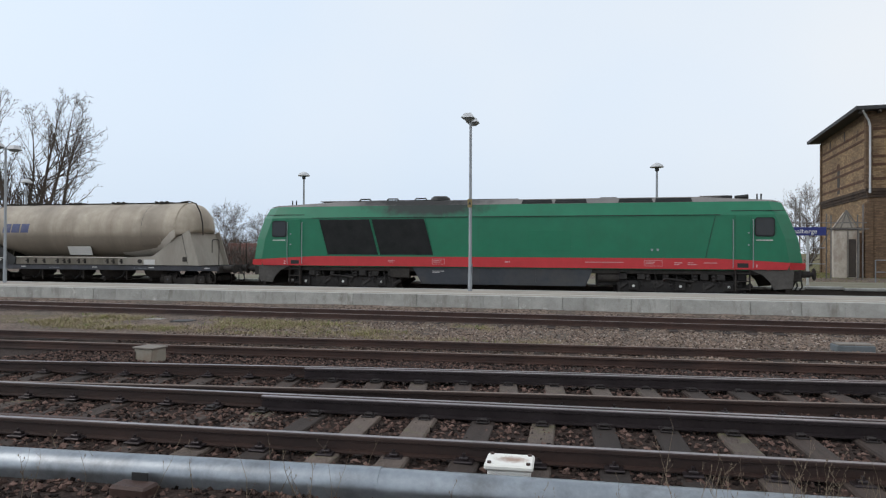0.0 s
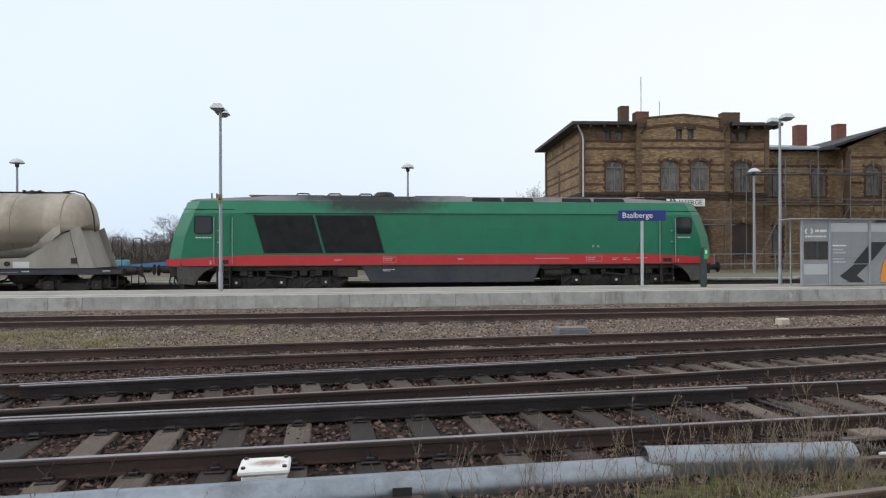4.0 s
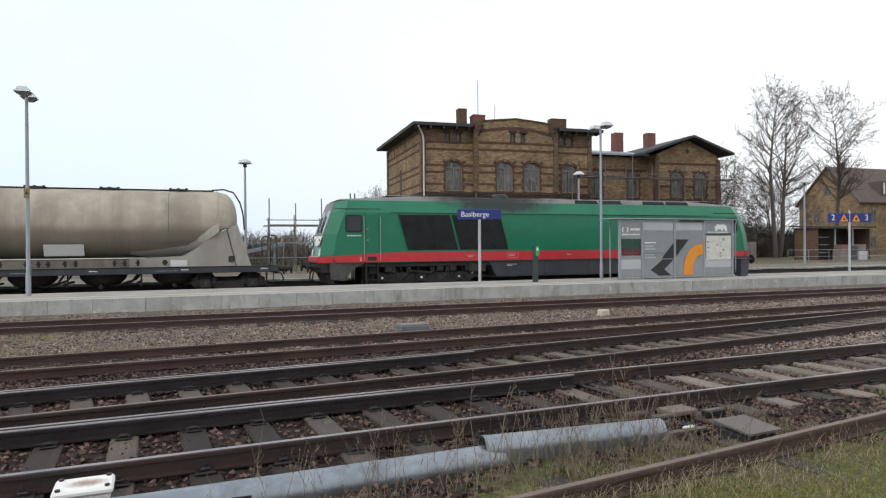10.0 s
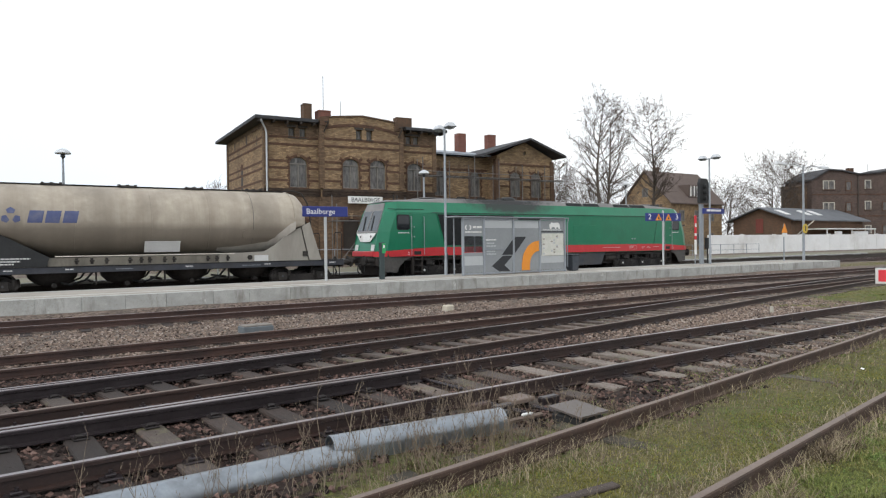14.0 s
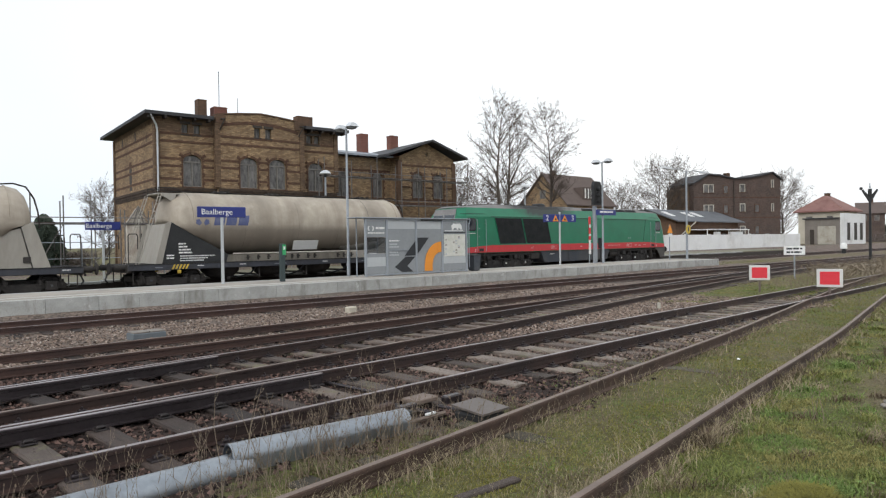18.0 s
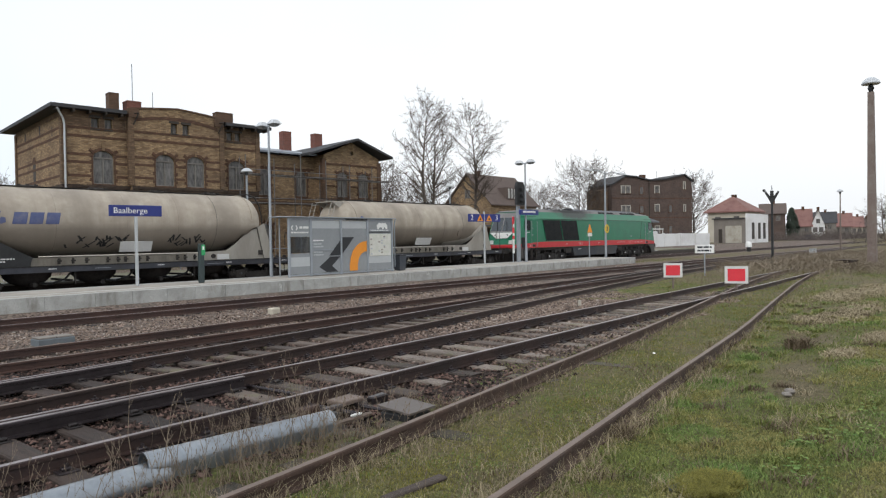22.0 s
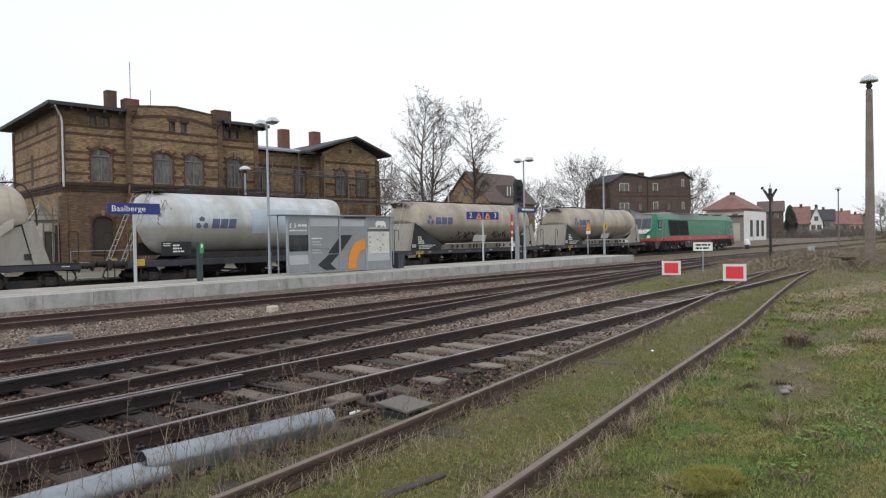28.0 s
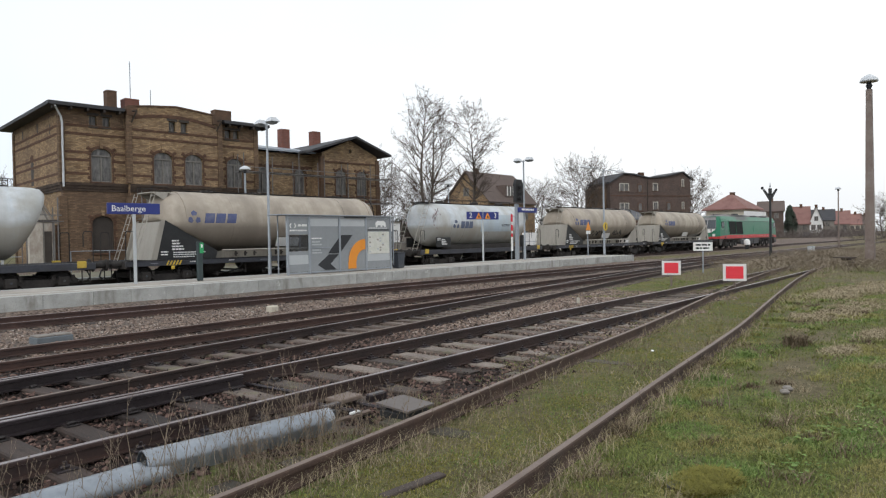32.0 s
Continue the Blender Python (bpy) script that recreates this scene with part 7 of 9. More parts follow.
def mushroom_lamp(x, y, z, high, head, label, group, material):
    l = thing("mushroom_lamp", label, "street lamp", (x, y, z), group=group)
    part("mast", Geo().rod((0, 0, 0), (0, 0, high - 0.25), 0.09, 0.05, n=10), material, l)
    part("neck", Geo().ring((0, 0, high - 0.3), [(0, 0.05), (0.05, 0.1), (0.18, 0.1), (0.24, 0.05)], n=10), M["charcoal"], l)
    part("lamp_hood", Geo().ring((0, 0, high - 0.1), [(0, head), (0.03, head + 0.02), (0.14, head * 0.85), (0.22, head * 0.45), (0.25, 0.05)], n=18), M["lamphood"], l, smooth=40)


for lx in (-36.5, -17.0, 2.6, 22.5, 41.2):
    mushroom_lamp(lx, 36.0, 0.0, 6.1, 0.33, "thin grey lamp with a flat mushroom hood", "lamps across the track", M["steel_grey"])

M["post_brown"] = worn("weathered_concrete_mast", (0.13, 0.095, 0.08), (0.22, 0.17, 0.145), 0.9, fine=14, coarse=1.2, dirt=(0.28, 0.25, 0.22))
s = thing("tall_concrete_lamp", "tall tapered brown concrete mast with a mushroom lamp", "street lamp", (41.4, 6.7, -0.05))
part("mast", Geo().loft([[(x * 0.21, y * 0.21, 0) for x, y in ((-1, -1), (1, -1), (1, 1), (-1, 1))], [(x * 0.135, y * 0.135, 9.1) for x, y in ((-1, -1), (1, -1), (1, 1), (-1, 1))]]), M["post_brown"], s)
part("base", Geo().box(-0.3, 0.3, -0.3, 0.3, -0.2, 0.15, 0.04), M["post_brown"], s)
part("neck", Geo().ring((0, 0, 9.05), [(0, 0.06), (0.1, 0.1), (0.25, 0.16), (0.4, 0.1), (0.5, 0.05)], n=10), M["charcoal"], s)
part("lamp_hood", Geo().ring((0, 0, 9.5), [(0, 0.42), (0.05, 0.44), (0.2, 0.36), (0.32, 0.2), (0.38, 0.06)], n=20), M["lamphood"], s, smooth=40)
mushroom_lamp(72.5, 14.3, -0.2, 5.9, 0.26, "slim brown mast with a small mushroom lamp", "", M["post_brown"])

# disused semaphore with raised arms
s = thing("old_semaphore", "black disused semaphore mast with spread wing-like arms", "railway signal", (44.95, 12.6, -0.2), -72)
part("mast", Geo().rod((0, 0, 0), (0, 0, 4.3), 0.085, 0.06, n=8), M["black"], s)
for d in (-1, 1):
    part("wing", Geo().prism([(0.0, 3.7), (d * 0.42, 4.5), (d * 0.34, 4.58), (d * 0.12, 4.28), (0.0, 4.26)], "y", -0.04, 0.04), M["black"], s)
part("lamp_box", Geo().box(-0.1, 0.1, -0.1, 0.1, 4.2, 4.6, 0.03), M["black"], s)
part("finial", Geo().rod((0, 0, 4.65), (0, 0, 4.95), 0.05, 0.01, n=6), M["steel_grey"], s)
part("pulley", Geo().rod((-0.44, -0.05, 4.62), (-0.44, 0.05, 4.62), 0.09, n=10), M["black"], s)
part("foot", Geo().box(-0.35, 0.35, -0.35, 0.35, 0, 0.16, 0.03), M["concrete"], s)


def stop_board(x, y, turn, zb):
    s = thing("stop_board", "red stop board with a white border on a short post", "sign", (x, y, ground_z(x, y) - 0.02), turn, "stop boards")
    part("post", Geo().rod((0, 0.02, 0), (0, 0.02, zb), 0.035, n=8), M["post_brown"], s)
    b = part("board", Geo().box(-0.335, 0.335, -0.03, 0.0, zb, zb + 0.53, 0.008), M["grey_plate"], s)
    part("red_field", Geo().box(-0.25, 0.25, -0.036, -0.031, zb + 0.075, zb + 0.455), M["warnred"], b)


stop_board(24.36, 10.3, -66, 0.44)
stop_board(21.48, 7.07, -72, 0.34)

s = thing("notice_sign", "white notice board with two lines of small writing", "sign", (34.2, 12.8, -0.38), -68)
part("post", Geo().rod((0, 0.03, 0), (0, 0.03, 1.3), 0.035, n=8), M["steel_grey"], s)
part("board", Geo().box(-0.46, 0.46, -0.02, 0.0, 1.15, 1.58, 0.008), M["white"], s)
bars(s, "unreadable_lettering", (-0.34, -0.023, 1.5), (0.68, 0.64), 0.09, M["charcoal"], random.Random(6))

s = thing("shunting_signal", "low white and black shunting signal lantern", "railway signal", (86.0, 26.8, -0.35), -60)
part("post", Geo().box(-0.2, 0.2, -0.12, 0.12, 0, 0.55, 0.02), M["black"], s)
part("lantern", Geo().ring((0, 0, 0.55), [(0, 0.36), (0.35, 0.38), (0.6, 0.28), (0.7, 0.08)], n=12), M["white"], s, smooth=40)
s = thing("buffer_stop_box", "small grey track-side cable box", "cable box", (60.5, 13.9, -0.35))
part("body", Geo().box(-0.3, 0.3, -0.2, 0.2, 0, 0.75, 0.03), M["shelter_light"], s)
part("lid", Geo().box(-0.33, 0.33, -0.23, 0.23, 0.75, 0.81, 0.02), M["steel_grey"], s)

# ---------------------------------------------------------------- houses and walls farther off
# rooftile and darkstucco are paled in colour to stand for distance haze
M["rooftile"] = worn("red_roof_tiles", (0.19, 0.095, 0.08), (0.26, 0.135, 0.115), 0.85, fine=7, coarse=0.6, dirt=(0.12, 0.045, 0.035))
M["browntile"] = worn("brown_roof_tiles", (0.085, 0.06, 0.05), (0.13, 0.095, 0.08), 0.85, fine=7, coarse=0.6)
M["darkstucco"] = brick_paint("dark_brown_brickwork", (0.084, 0.057, 0.047), (0.140, 0.096, 0.078), (0.10, 0.08, 0.07), (0.058, 0.047, 0.044))
M["paleplaster"] = worn("cream_plaster", (0.42, 0.37, 0.29), (0.55, 0.50, 0.41), 0.9, fine=5, coarse=0.5)
M["whitewash"] = worn("whitewashed_wall", (0.68, 0.67, 0.65), (0.80, 0.79, 0.77), 0.9, fine=4, coarse=0.4, dirt=(0.5, 0.47, 0.43))
M["screen_dark"] = worn("dark_car_glass", (0.03, 0.033, 0.036), (0.06, 0.064, 0.07), 0.15, bump=0.0)
M["barn_red"] = worn("dull_red_boards", (0.13, 0.03, 0.022), (0.19, 0.05, 0.035), 0.8, fine=10, coarse=1, stretch=(1, 5, 0.4))
M["shedroof"] = worn("grey_bitumen_roof", (0.085, 0.09, 0.098), (0.135, 0.14, 0.15), 0.75, fine=6, coarse=0.5, dirt=(0.06, 0.058, 0.056))
M["greywall"] = worn("grey_rough_plaster", (0.16, 0.14, 0.12), (0.27, 0.24, 0.21), 0.95, fine=5, coarse=0.5)


def house(name, label, at, turn, w, d, eave, ridge, wall, roof, wins=(), gable_x=True, chims=(), over=0.4, group="", win_mat="sash"):
    """A plain house: four walls, a pitched roof, windows with frames, chimneys. wins: (face, along, z, wide, high)."""
    h = thing(name, label, "house", at, turn, group)
    body = Geo()
    if gable_x:   # ridge runs along x, gables at the ends
        body.prism([(0, 0), (d, 0), (d, eave), (d / 2, ridge), (0, eave)], "x", 0, w)
        slopes = [[(-over, -over, eave - over * (ridge - eave) / (d / 2)), (w + over, -over, eave - over * (ridge - eave) / (d / 2)), (w + over, d / 2, ridge), (-over, d / 2, ridge)],
                  [(-over, d + over, eave - over * (ridge - eave) / (d / 2)), (w + over, d + over, eave - over * (ridge - eave) / (d / 2)), (w + over, d / 2, ridge), (-over, d / 2, ridge)]]
    else:         # gable towards the viewer
        body.prism([(0, 0), (w, 0), (w, eave), (w / 2, ridge), (0, eave)], "y", 0, d)
        k = over * (ridge - eave) / (w / 2)
        slopes = [[(-over, -over, eave - k), (-over, d + over, eave - k), (w / 2, d + over, ridge), (w / 2, -over, ridge)],
                  [(w + over, -over, eave - k), (w + over, d + over, eave - k), (w / 2, d + over, ridge), (w / 2, -over, ridge)]]
    part("wall", body, M[wall], h)
    for q in slopes:
        part("roof", Geo().loft([[(x, y, z + 0.02) for x, y, z in q], [(x, y, z + 0.2) for x, y, z in q]]), M[roof], h)
    for face, a, z, ww, hh in wins:
        if face == "front":
            win = part("window", Geo().box(a - ww / 2, a + ww / 2, -0.03, 0.0, z, z + hh), M["pane"], h)
            part("window_frame", Geo().box(a - ww / 2 - 0.1, a - ww / 2, -0.06, 0, z - 0.1, z + hh + 0.1).box(a + ww / 2, a + ww / 2 + 0.1, -0.06, 0, z - 0.1, z + hh + 0.1).box(a - ww / 2, a + ww / 2, -0.06, 0, z + hh, z + hh + 0.1).box(a - ww / 2, a + ww / 2, -0.06, 0, z - 0.1, z).box(a - 0.04, a + 0.04, -0.06, 0, z, z + hh), M[win_mat], win)
        else:
            win = part("window", Geo().box(-0.03, 0.0, a - ww / 2, a + ww / 2, z, z + hh), M["pane"], h)
            part("window_frame", Geo().box(-0.06, 0, a - ww / 2 - 0.1, a - ww / 2, z - 0.1, z + hh + 0.1).box(-0.06, 0, a + ww / 2, a + ww / 2 + 0.1, z - 0.1, z + hh + 0.1).box(-0.06, 0, a - ww / 2, a + ww / 2, z + hh, z + hh + 0.1).box(-0.06, 0, a - 0.04, a + 0.04, z, z + hh), M[win_mat], win)
    for x, y, z in chims:
        chimney(h, x, y, eave, z, 0.7, 0.7, M["redbrick"])
    return h


# long white wall and the goods shed behind it
s = thing("boundary_wall", "long whitewashed boundary wall", "wall", (60.5, 42.0, -0.1), 0, kind="structure")
x = 0.0
for k in range(9):
    part("wall_panel", Geo().box(x, x + 5.8, 0, 0.25, 0, 2.2), M["whitewash"], s)
    part("wall_pier", Geo().box(x + 5.805, x + 6.0, -0.05, 0.3, 0, 2.28), M["whitewash"], s)
    x += 6.0
shed = house("goods_shed", "long brown goods shed with a grey roof and skylights", (90.2, 50.0, -0.1), 0, 20.0, 8.6, 4.45, 6.05, "dullbrick", "shedroof", (("front", 3, 1.2, 1.0, 1.2), ("front", 9, 1.2, 1.0, 1.2), ("front", 15, 1.2, 1.0, 1.2)), True, over=0.8)
part("loft_door", Geo().box(-0.08, -0.005, 4.0, 5.1, 2.6, 4.6), M["barn_red"], shed, "dull red boarded door")
for x in (0.9, 6.6, 9.4):
    part("skylight", Geo().loft([[(x, 1.2, 4.98), (x + 1.3, 1.2, 4.98), (x + 1.3, 2.9, 5.62), (x, 2.9, 5.62)], [(x, 1.2, 5.16), (x + 1.3, 1.2, 5.16), (x + 1.3, 2.9, 5.86), (x, 2.9, 5.86)]]), M["grey_plate"], shed, "pale glazed skylight")
part("canopy", Geo().box(3.5, 17.5, -3.0, -0.05, 2.95, 3.1, 0.02), M["whitewash"], shed, "thin white loading canopy")
for x in (3.7, 10.5, 17.3):
    part("canopy_post", Geo().rod((x, -2.9, 0), (x, -2.9, 2.95), 0.07, n=6), M["whitewash"], shed)
for x, w in ((6.2, 2.0), (11.5, 4.2)):
    part("canopy_screen", Geo().box(x, x + w, -2.7, -2.6, 1.6, 2.7), M["whitewash"], shed, "white screen under the canopy")
part("eaves_strut", Geo().rod((1.5, -0.05, 2.3), (4.2, -0.9, 4.2), 0.09, n=5), M["plaster"], shed)
house("yellow_brick_house", "yellow brick house with a steep brown roof and a white dormer", (80.3, 62.0, -0.1), 0, 12.1, 9.0, 7.3, 11.9, "brick", "browntile",
      tuple(("front", a, z, 0.9, 1.4) for a in (2.5, 6, 9.5) for z in (1.2, 4.6)) + tuple(("left", a, z, 0.9, 1.4) for a in (2.6, 6.2) for z in (1.2, 4.6)) + (("left", 4.5, 8.2, 0.9, 1.2),), True, ((2.5, 4.5, 12.6),))
s = thing("dormer", "white-framed dormer on the yellow house's roof", "dormer", (85.0, 62.4, 7.9), 0)
part("dormer_wall", Geo().box(0, 2.4, 0, 2.5, 0, 1.9), M["browntile"], s)
part("dormer_window", Geo().box(0.5, 1.9, -0.05, -0.005, 0.3, 1.6), M["pane"], s)
part("dormer_frame", Geo().box(0.35, 0.5, -0.08, 0, 0.2, 1.7).box(1.9, 2.05, -0.08, 0, 0.2, 1.7).box(1.13, 1.27, -0.08, 0, 0.2, 1.7), M["white"], s)
# dark apartment block with a sagging roofline
blk = thing("apartment_block", "dark brick apartment block with a sagging roof and pale windows", "house", (108.9, 57.0, -0.1), -28)
top = [(17.5, 11.85), (15.7, 13.1), (11.6, 12.2), (7.9, 11.95), (5.1, 12.5), (2.8, 12.65), (0, 10.95)]
part("wall", Geo().prism([(0, 0), (17.5, 0)] + top, "y", 0, 7.0), M["darkstucco"], blk)
for (ax, az), (bx, bz) in zip(top, top[1:]):
    part("roof", Geo().prism([(ax + 0.25 * (ax > 17), az + 0.01), (bx - 0.25 * (bx < 0.1), bz + 0.01), (bx - 0.25 * (bx < 0.1), bz + 0.24), (ax + 0.25 * (ax > 17), az + 0.24)], "y", -0.35, 7.3), M["slate"], blk)
part("rear_wing", Geo().prism([(-1.0, 0), (-0.01, 0), (-0.01, 10.6), (-1.0, 10.2)], "y", 1.2, 6.6), M["pierbrick"], blk)
for a, wide, zs in ((2.9, 1.9, (9.6, 6.1, 2.4)), (9.65, 1.0, (9.7, 6.3, 2.4)), (15.8, 0.45, (10.5, 6.3)), (6.3, 0.9, (9.5, 6.1)), (12.6, 0.9, (6.2, 2.4))):
    for z in zs:
        win = part("window", Geo().box(a - wide / 2, a + wide / 2, -0.03, -0.003, z, z + 1.3), M["pane"], blk)
        for x in [a - wide / 2, a + wide / 2] + ([a] if wide > 1.2 else []):
            part("window_frame", Geo().box(x - 0.07, x + 0.07, -0.07, -0.031, z - 0.07, z + 1.37), M["plaster"] if a in (2.9, 9.65, 15.8) else M["redbrick"], win)
        part("window_head", Geo().box(a - wide / 2 - 0.07, a + wide / 2 + 0.07, -0.075, -0.004, z + 1.3, z + 1.42), M["plaster"] if a in (2.9, 9.65, 15.8) else M["redbrick"], win)
        part("sill", Geo().box(a - wide / 2 - 0.1, a + wide / 2 + 0.1, -0.12, -0.004, z - 0.12, z), M["redbrick"], win)
for z in (5.2, 8.7):
    part("floor_band", Geo().box(0.0, 17.5, -0.05, -0.004, z, z + 0.16), M["redbrick"], blk)
part("downpipe", Geo().rod((7.9, -0.1, 0), (7.9, -0.1, 11.8), 0.07, n=6), M["eaves"], blk)
chimney(blk, 8.4, 2.5, 12.0, 13.25, 0.9, 0.7, M["redbrick"], 0.03)
chimney(blk, 4.6, 2.5, 12.4, 13.1, 1.1, 0.7, M["redbrick"], 0.03)
part("aerial", Geo().rod((11.6, 2.5, 12.2), (11.6, 2.5, 14.0), 0.03, n=5), M["steel_grey"], blk)
# villa with red hipped roof and flat-roofed annexe
v = thing("red_roof_villa", "cream villa with a red hipped roof", "house", (153.0, 48.0, -0.1))
part("wall", Geo().box(0, 9.6, 0, 8.4, 0, 6.9), M["paleplaster"], v)
part("roof", Geo().loft([[(-0.8, -0.8, 6.85), (10.4, -0.8, 6.85), (10.4, 9.2, 6.85), (-0.8, 9.2, 6.85)], [(-0.8, -0.8, 7.1), (10.4, -0.8, 7.1), (10.4, 9.2, 7.1), (-0.8, 9.2, 7.1)], [(3.4, 4.0, 10.4), (6.4, 4.0, 10.4), (6.4, 4.6, 10.4), (3.4, 4.6, 10.4)]]), M["rooftile"], v)
for a in (1.8, 4.8, 7.8):
    part("window", Geo().box(a - 0.6, a + 0.6, -0.04, 0, 4.4, 6.0), M["pane"], v)
for a in (2.2, 6.2):
    part("window", Geo().box(-0.04, 0, a - 0.6, a + 0.6, 4.4, 6.0), M["pane"], v)
chimney(v, 5, 4.3, 9.5, 11.0, 0.9, 0.9, M["redbrick"])
an = thing("flat_roofed_annexe", "grey plastered annexe with a white front and dark doorways", "house", (132.7, 42.0, -0.1))
part("wall", Geo().box(0, 13.9, 0, 5.8, 0, 4.9), M["greywall"], an)
part("white_wall", Geo().box(0.3, 13.9, -0.12, -0.005, 0, 5.9), M["whitewash"], an)
part("roof", Geo().box(-0.3, 14.2, -0.004, 6.1, 4.905, 5.12), M["slate"], an)
for a in (3.6, 7.4, 10.6):
    part("doorway", Geo().box(a, a + 1.5, -0.16, -0.125, 1.0, 4.2), M["eaves"], an)
part("pale_door", Geo().box(-0.05, -0.01, 0.6, 3.6, 0.3, 3.6), M["plaster"], an)
part("side_doorway", Geo().box(-0.05, -0.01, 4.2, 4.9, 0.3, 3.0), M["eaves"], an)

# row of small houses beyond the level crossing
def far_house(label, x, y, turn, w, d, eave, ridge, wall, roof, along=True):
    house("village_house", label, (x, y, -0.1), turn, w, d, eave, ridge, wall, roof,
          (("front", w * 0.28, eave - 1.9, 0.9, 1.2), ("front", w * 0.72, eave - 1.9, 0.9, 1.2)) + (() if along else (("front", w * 0.5, eave + 0.6, 0.8, 1.1),)), along, ((w * 0.55, d * 0.5, ridge + 0.9),), 0.4, "row of village houses")


far_house("dark village house with a brown tiled roof", 196.6, 58.2, -74, 6.2, 9.0, 7.6, 10.3, "darkstucco", "browntile")
far_house("village house with a steep red-brown roof", 213.2, 54.0, -75, 4.6, 8.0, 4.3, 9.0, "greywall", "rooftile")
far_house("village house with a white gable under a red roof", 214.4, 49.6, -75, 3.4, 8.0, 4.3, 8.7, "whitewash", "browntile", False)
far_house("grey village house with a dark slate roof", 229.0, 52.6, -77, 6.2, 9.0, 5.2, 8.4, "greywall", "slate")
far_house("village house with a bright red tiled roof", 240.0, 49.0, -78, 4.6, 8.0, 4.2, 8.1, "greywall", "rooftile")
far_house("small cream village house with a low red roof", 255.6, 47.4, -79, 3.4, 8.0, 4.0, 7.3, "paleplaster", "rooftile")
far_house("small village house with a dark red roof", 266.0, 46.4, -80, 3.2, 8.0, 4.1, 6.9, "greywall", "browntile")
s = thing("dark_car", "dark parked car seen from behind", "car", (184.5, 44.2, -0.1), -76)
part("body", Geo().box(-0.1, 1.75, 0, 4.2, 0.35, 1.05, 0.12), M["charcoal"], s)
part("cabin", Geo().loft([[(0.05, 0.4, 1.05), (1.6, 0.4, 1.05), (1.6, 3.2, 1.05), (0.05, 3.2, 1.05)], [(0.25, 0.9, 1.6), (1.4, 0.9, 1.6), (1.4, 2.6, 1.6), (0.25, 2.6, 1.6)]]), M["screen_dark"], s)
for x in (-0.05, 1.5):
    for y in (0.8, 3.4):
        part("wheel", Geo().rod((x, y, 0.32), (x + 0.2, y, 0.32), 0.32, n=12), M["black"], s)

# ---------------------------------------------------------------- bare trees and thickets
M["bark"] = worn("grey_brown_bark", (0.060, 0.047, 0.038), (0.115, 0.092, 0.075), 0.95, fine=14, coarse=1.5, bump=0.6, stretch=(1, 1, 0.3))
M["twig"] = worn("brown_twigs", (0.065, 0.048, 0.038), (0.115, 0.088, 0.071), 0.95, fine=6, coarse=1)
M["dry_stick"] = worn("dry_brown_brush", (0.17, 0.132, 0.092), (0.31, 0.25, 0.178), 0.95, fine=6, coarse=0.4)
M["twig_far"] = worn("grey_far_twigs", (0.085, 0.066, 0.057), (0.145, 0.118, 0.104), 0.95, fine=6, coarse=1)


def tree_mesh(seed, high, wide, stems, clear, limbs=24, rise=0.12, spread=0.75):
    """A bare tree: a mesh for each stem with its limbs, and one of fine twigs. wide: crown radius; clear: bare share of the height."""
    rnd = np.random.RandomState(seed)
    fine, trunks = Geo(), []

    def unit(v):
        return v / (np.linalg.norm(v) + 1e-9)

    def beside(d, angle):
        """A direction turned away from d by the angle, any way round."""
        q = unit(np.cross(d, rnd.normal(0, 1, 3)))
        return d * math.cos(angle) + q * math.sin(angle)

    def branch(at, d, long, r, level, wood):
        n = max(2, int(long / (0.6, 0.5, 0.34, 0.3, 0.3)[level]))
        seg = long / n
        every = (0, 0.46, 0.27, 0.20, 9)[level]
        since = -0.3 * long
        for k in range(n):
            d = unit(d + rnd.normal(0, 0.11, 3) + (0, 0, rise))
            nxt = at + d * seg
            ra, rb = r * (1 - 0.8 * k / n), r * (1 - 0.8 * (k + 1) / n)
            wood.rod(at, nxt, max(ra, 0.012), max(rb, 0.010), n=5 if r > 0.06 else 4 if r > 0.03 else 3)
            since += seg
            while level < 4 and since > 0:
                since -= every * rnd.uniform(0.7, 1.3)
                left = long * (1 - (k + 0.5) / n)
                size = max((0, 0.55, 0.34, 0.2)[level], left * rnd.uniform(0.4, 0.7))
                branch(at + d * seg * rnd.rand(), beside(d, rnd.uniform(0.45, 0.9)), size, max(0.011, rb * 0.6), level + 1, fine)
            at = nxt

    for base, lean, top in stems:
        wood = Geo()
        at, d, goal = np.array((base[0], base[1], -0.3)), unit(np.array((lean[0], lean[1], 1.0))), high * top
        r0 = 0.0150 * goal
        n = int(goal / 0.5)
        for k in range(n):
            d = unit(d + rnd.normal(0, 0.035, 3) + (0, 0, 0.012))
            nxt = at + d * goal / n
            f = (k + 1) / n
            ra, rb = max(0.014, r0 * (1 - k / n) ** 0.9), max(0.012, r0 * (1 - f) ** 0.9)
            wood.rod(at, nxt, ra, rb, n=7 if ra > 0.1 else 5)
            c = (f - clear) / (1 - clear)
            if c > 0:
                for _ in range(rnd.poisson(limbs / (n * (1 - clear)))):
                    reach = wide * 1.45 * (0.22 + 0.88 * math.sin(math.pi * (0.16 + 0.74 * c))) * rnd.uniform(0.65, 1.1) * (1 - 0.3 * c)
                    way = beside(d, rnd.uniform(0.7, 1.15) * spread)
                    out = np.array((nxt[0], nxt[1], 0.0)) * 0.12
                    branch(nxt, unit(way + out * (len(stems) > 1)), reach, max(0.03, rb * 0.48), 1, wood)
            at = nxt
        trunks.append(wood.mesh("trunk"))
    return trunks, fine.mesh("crown")


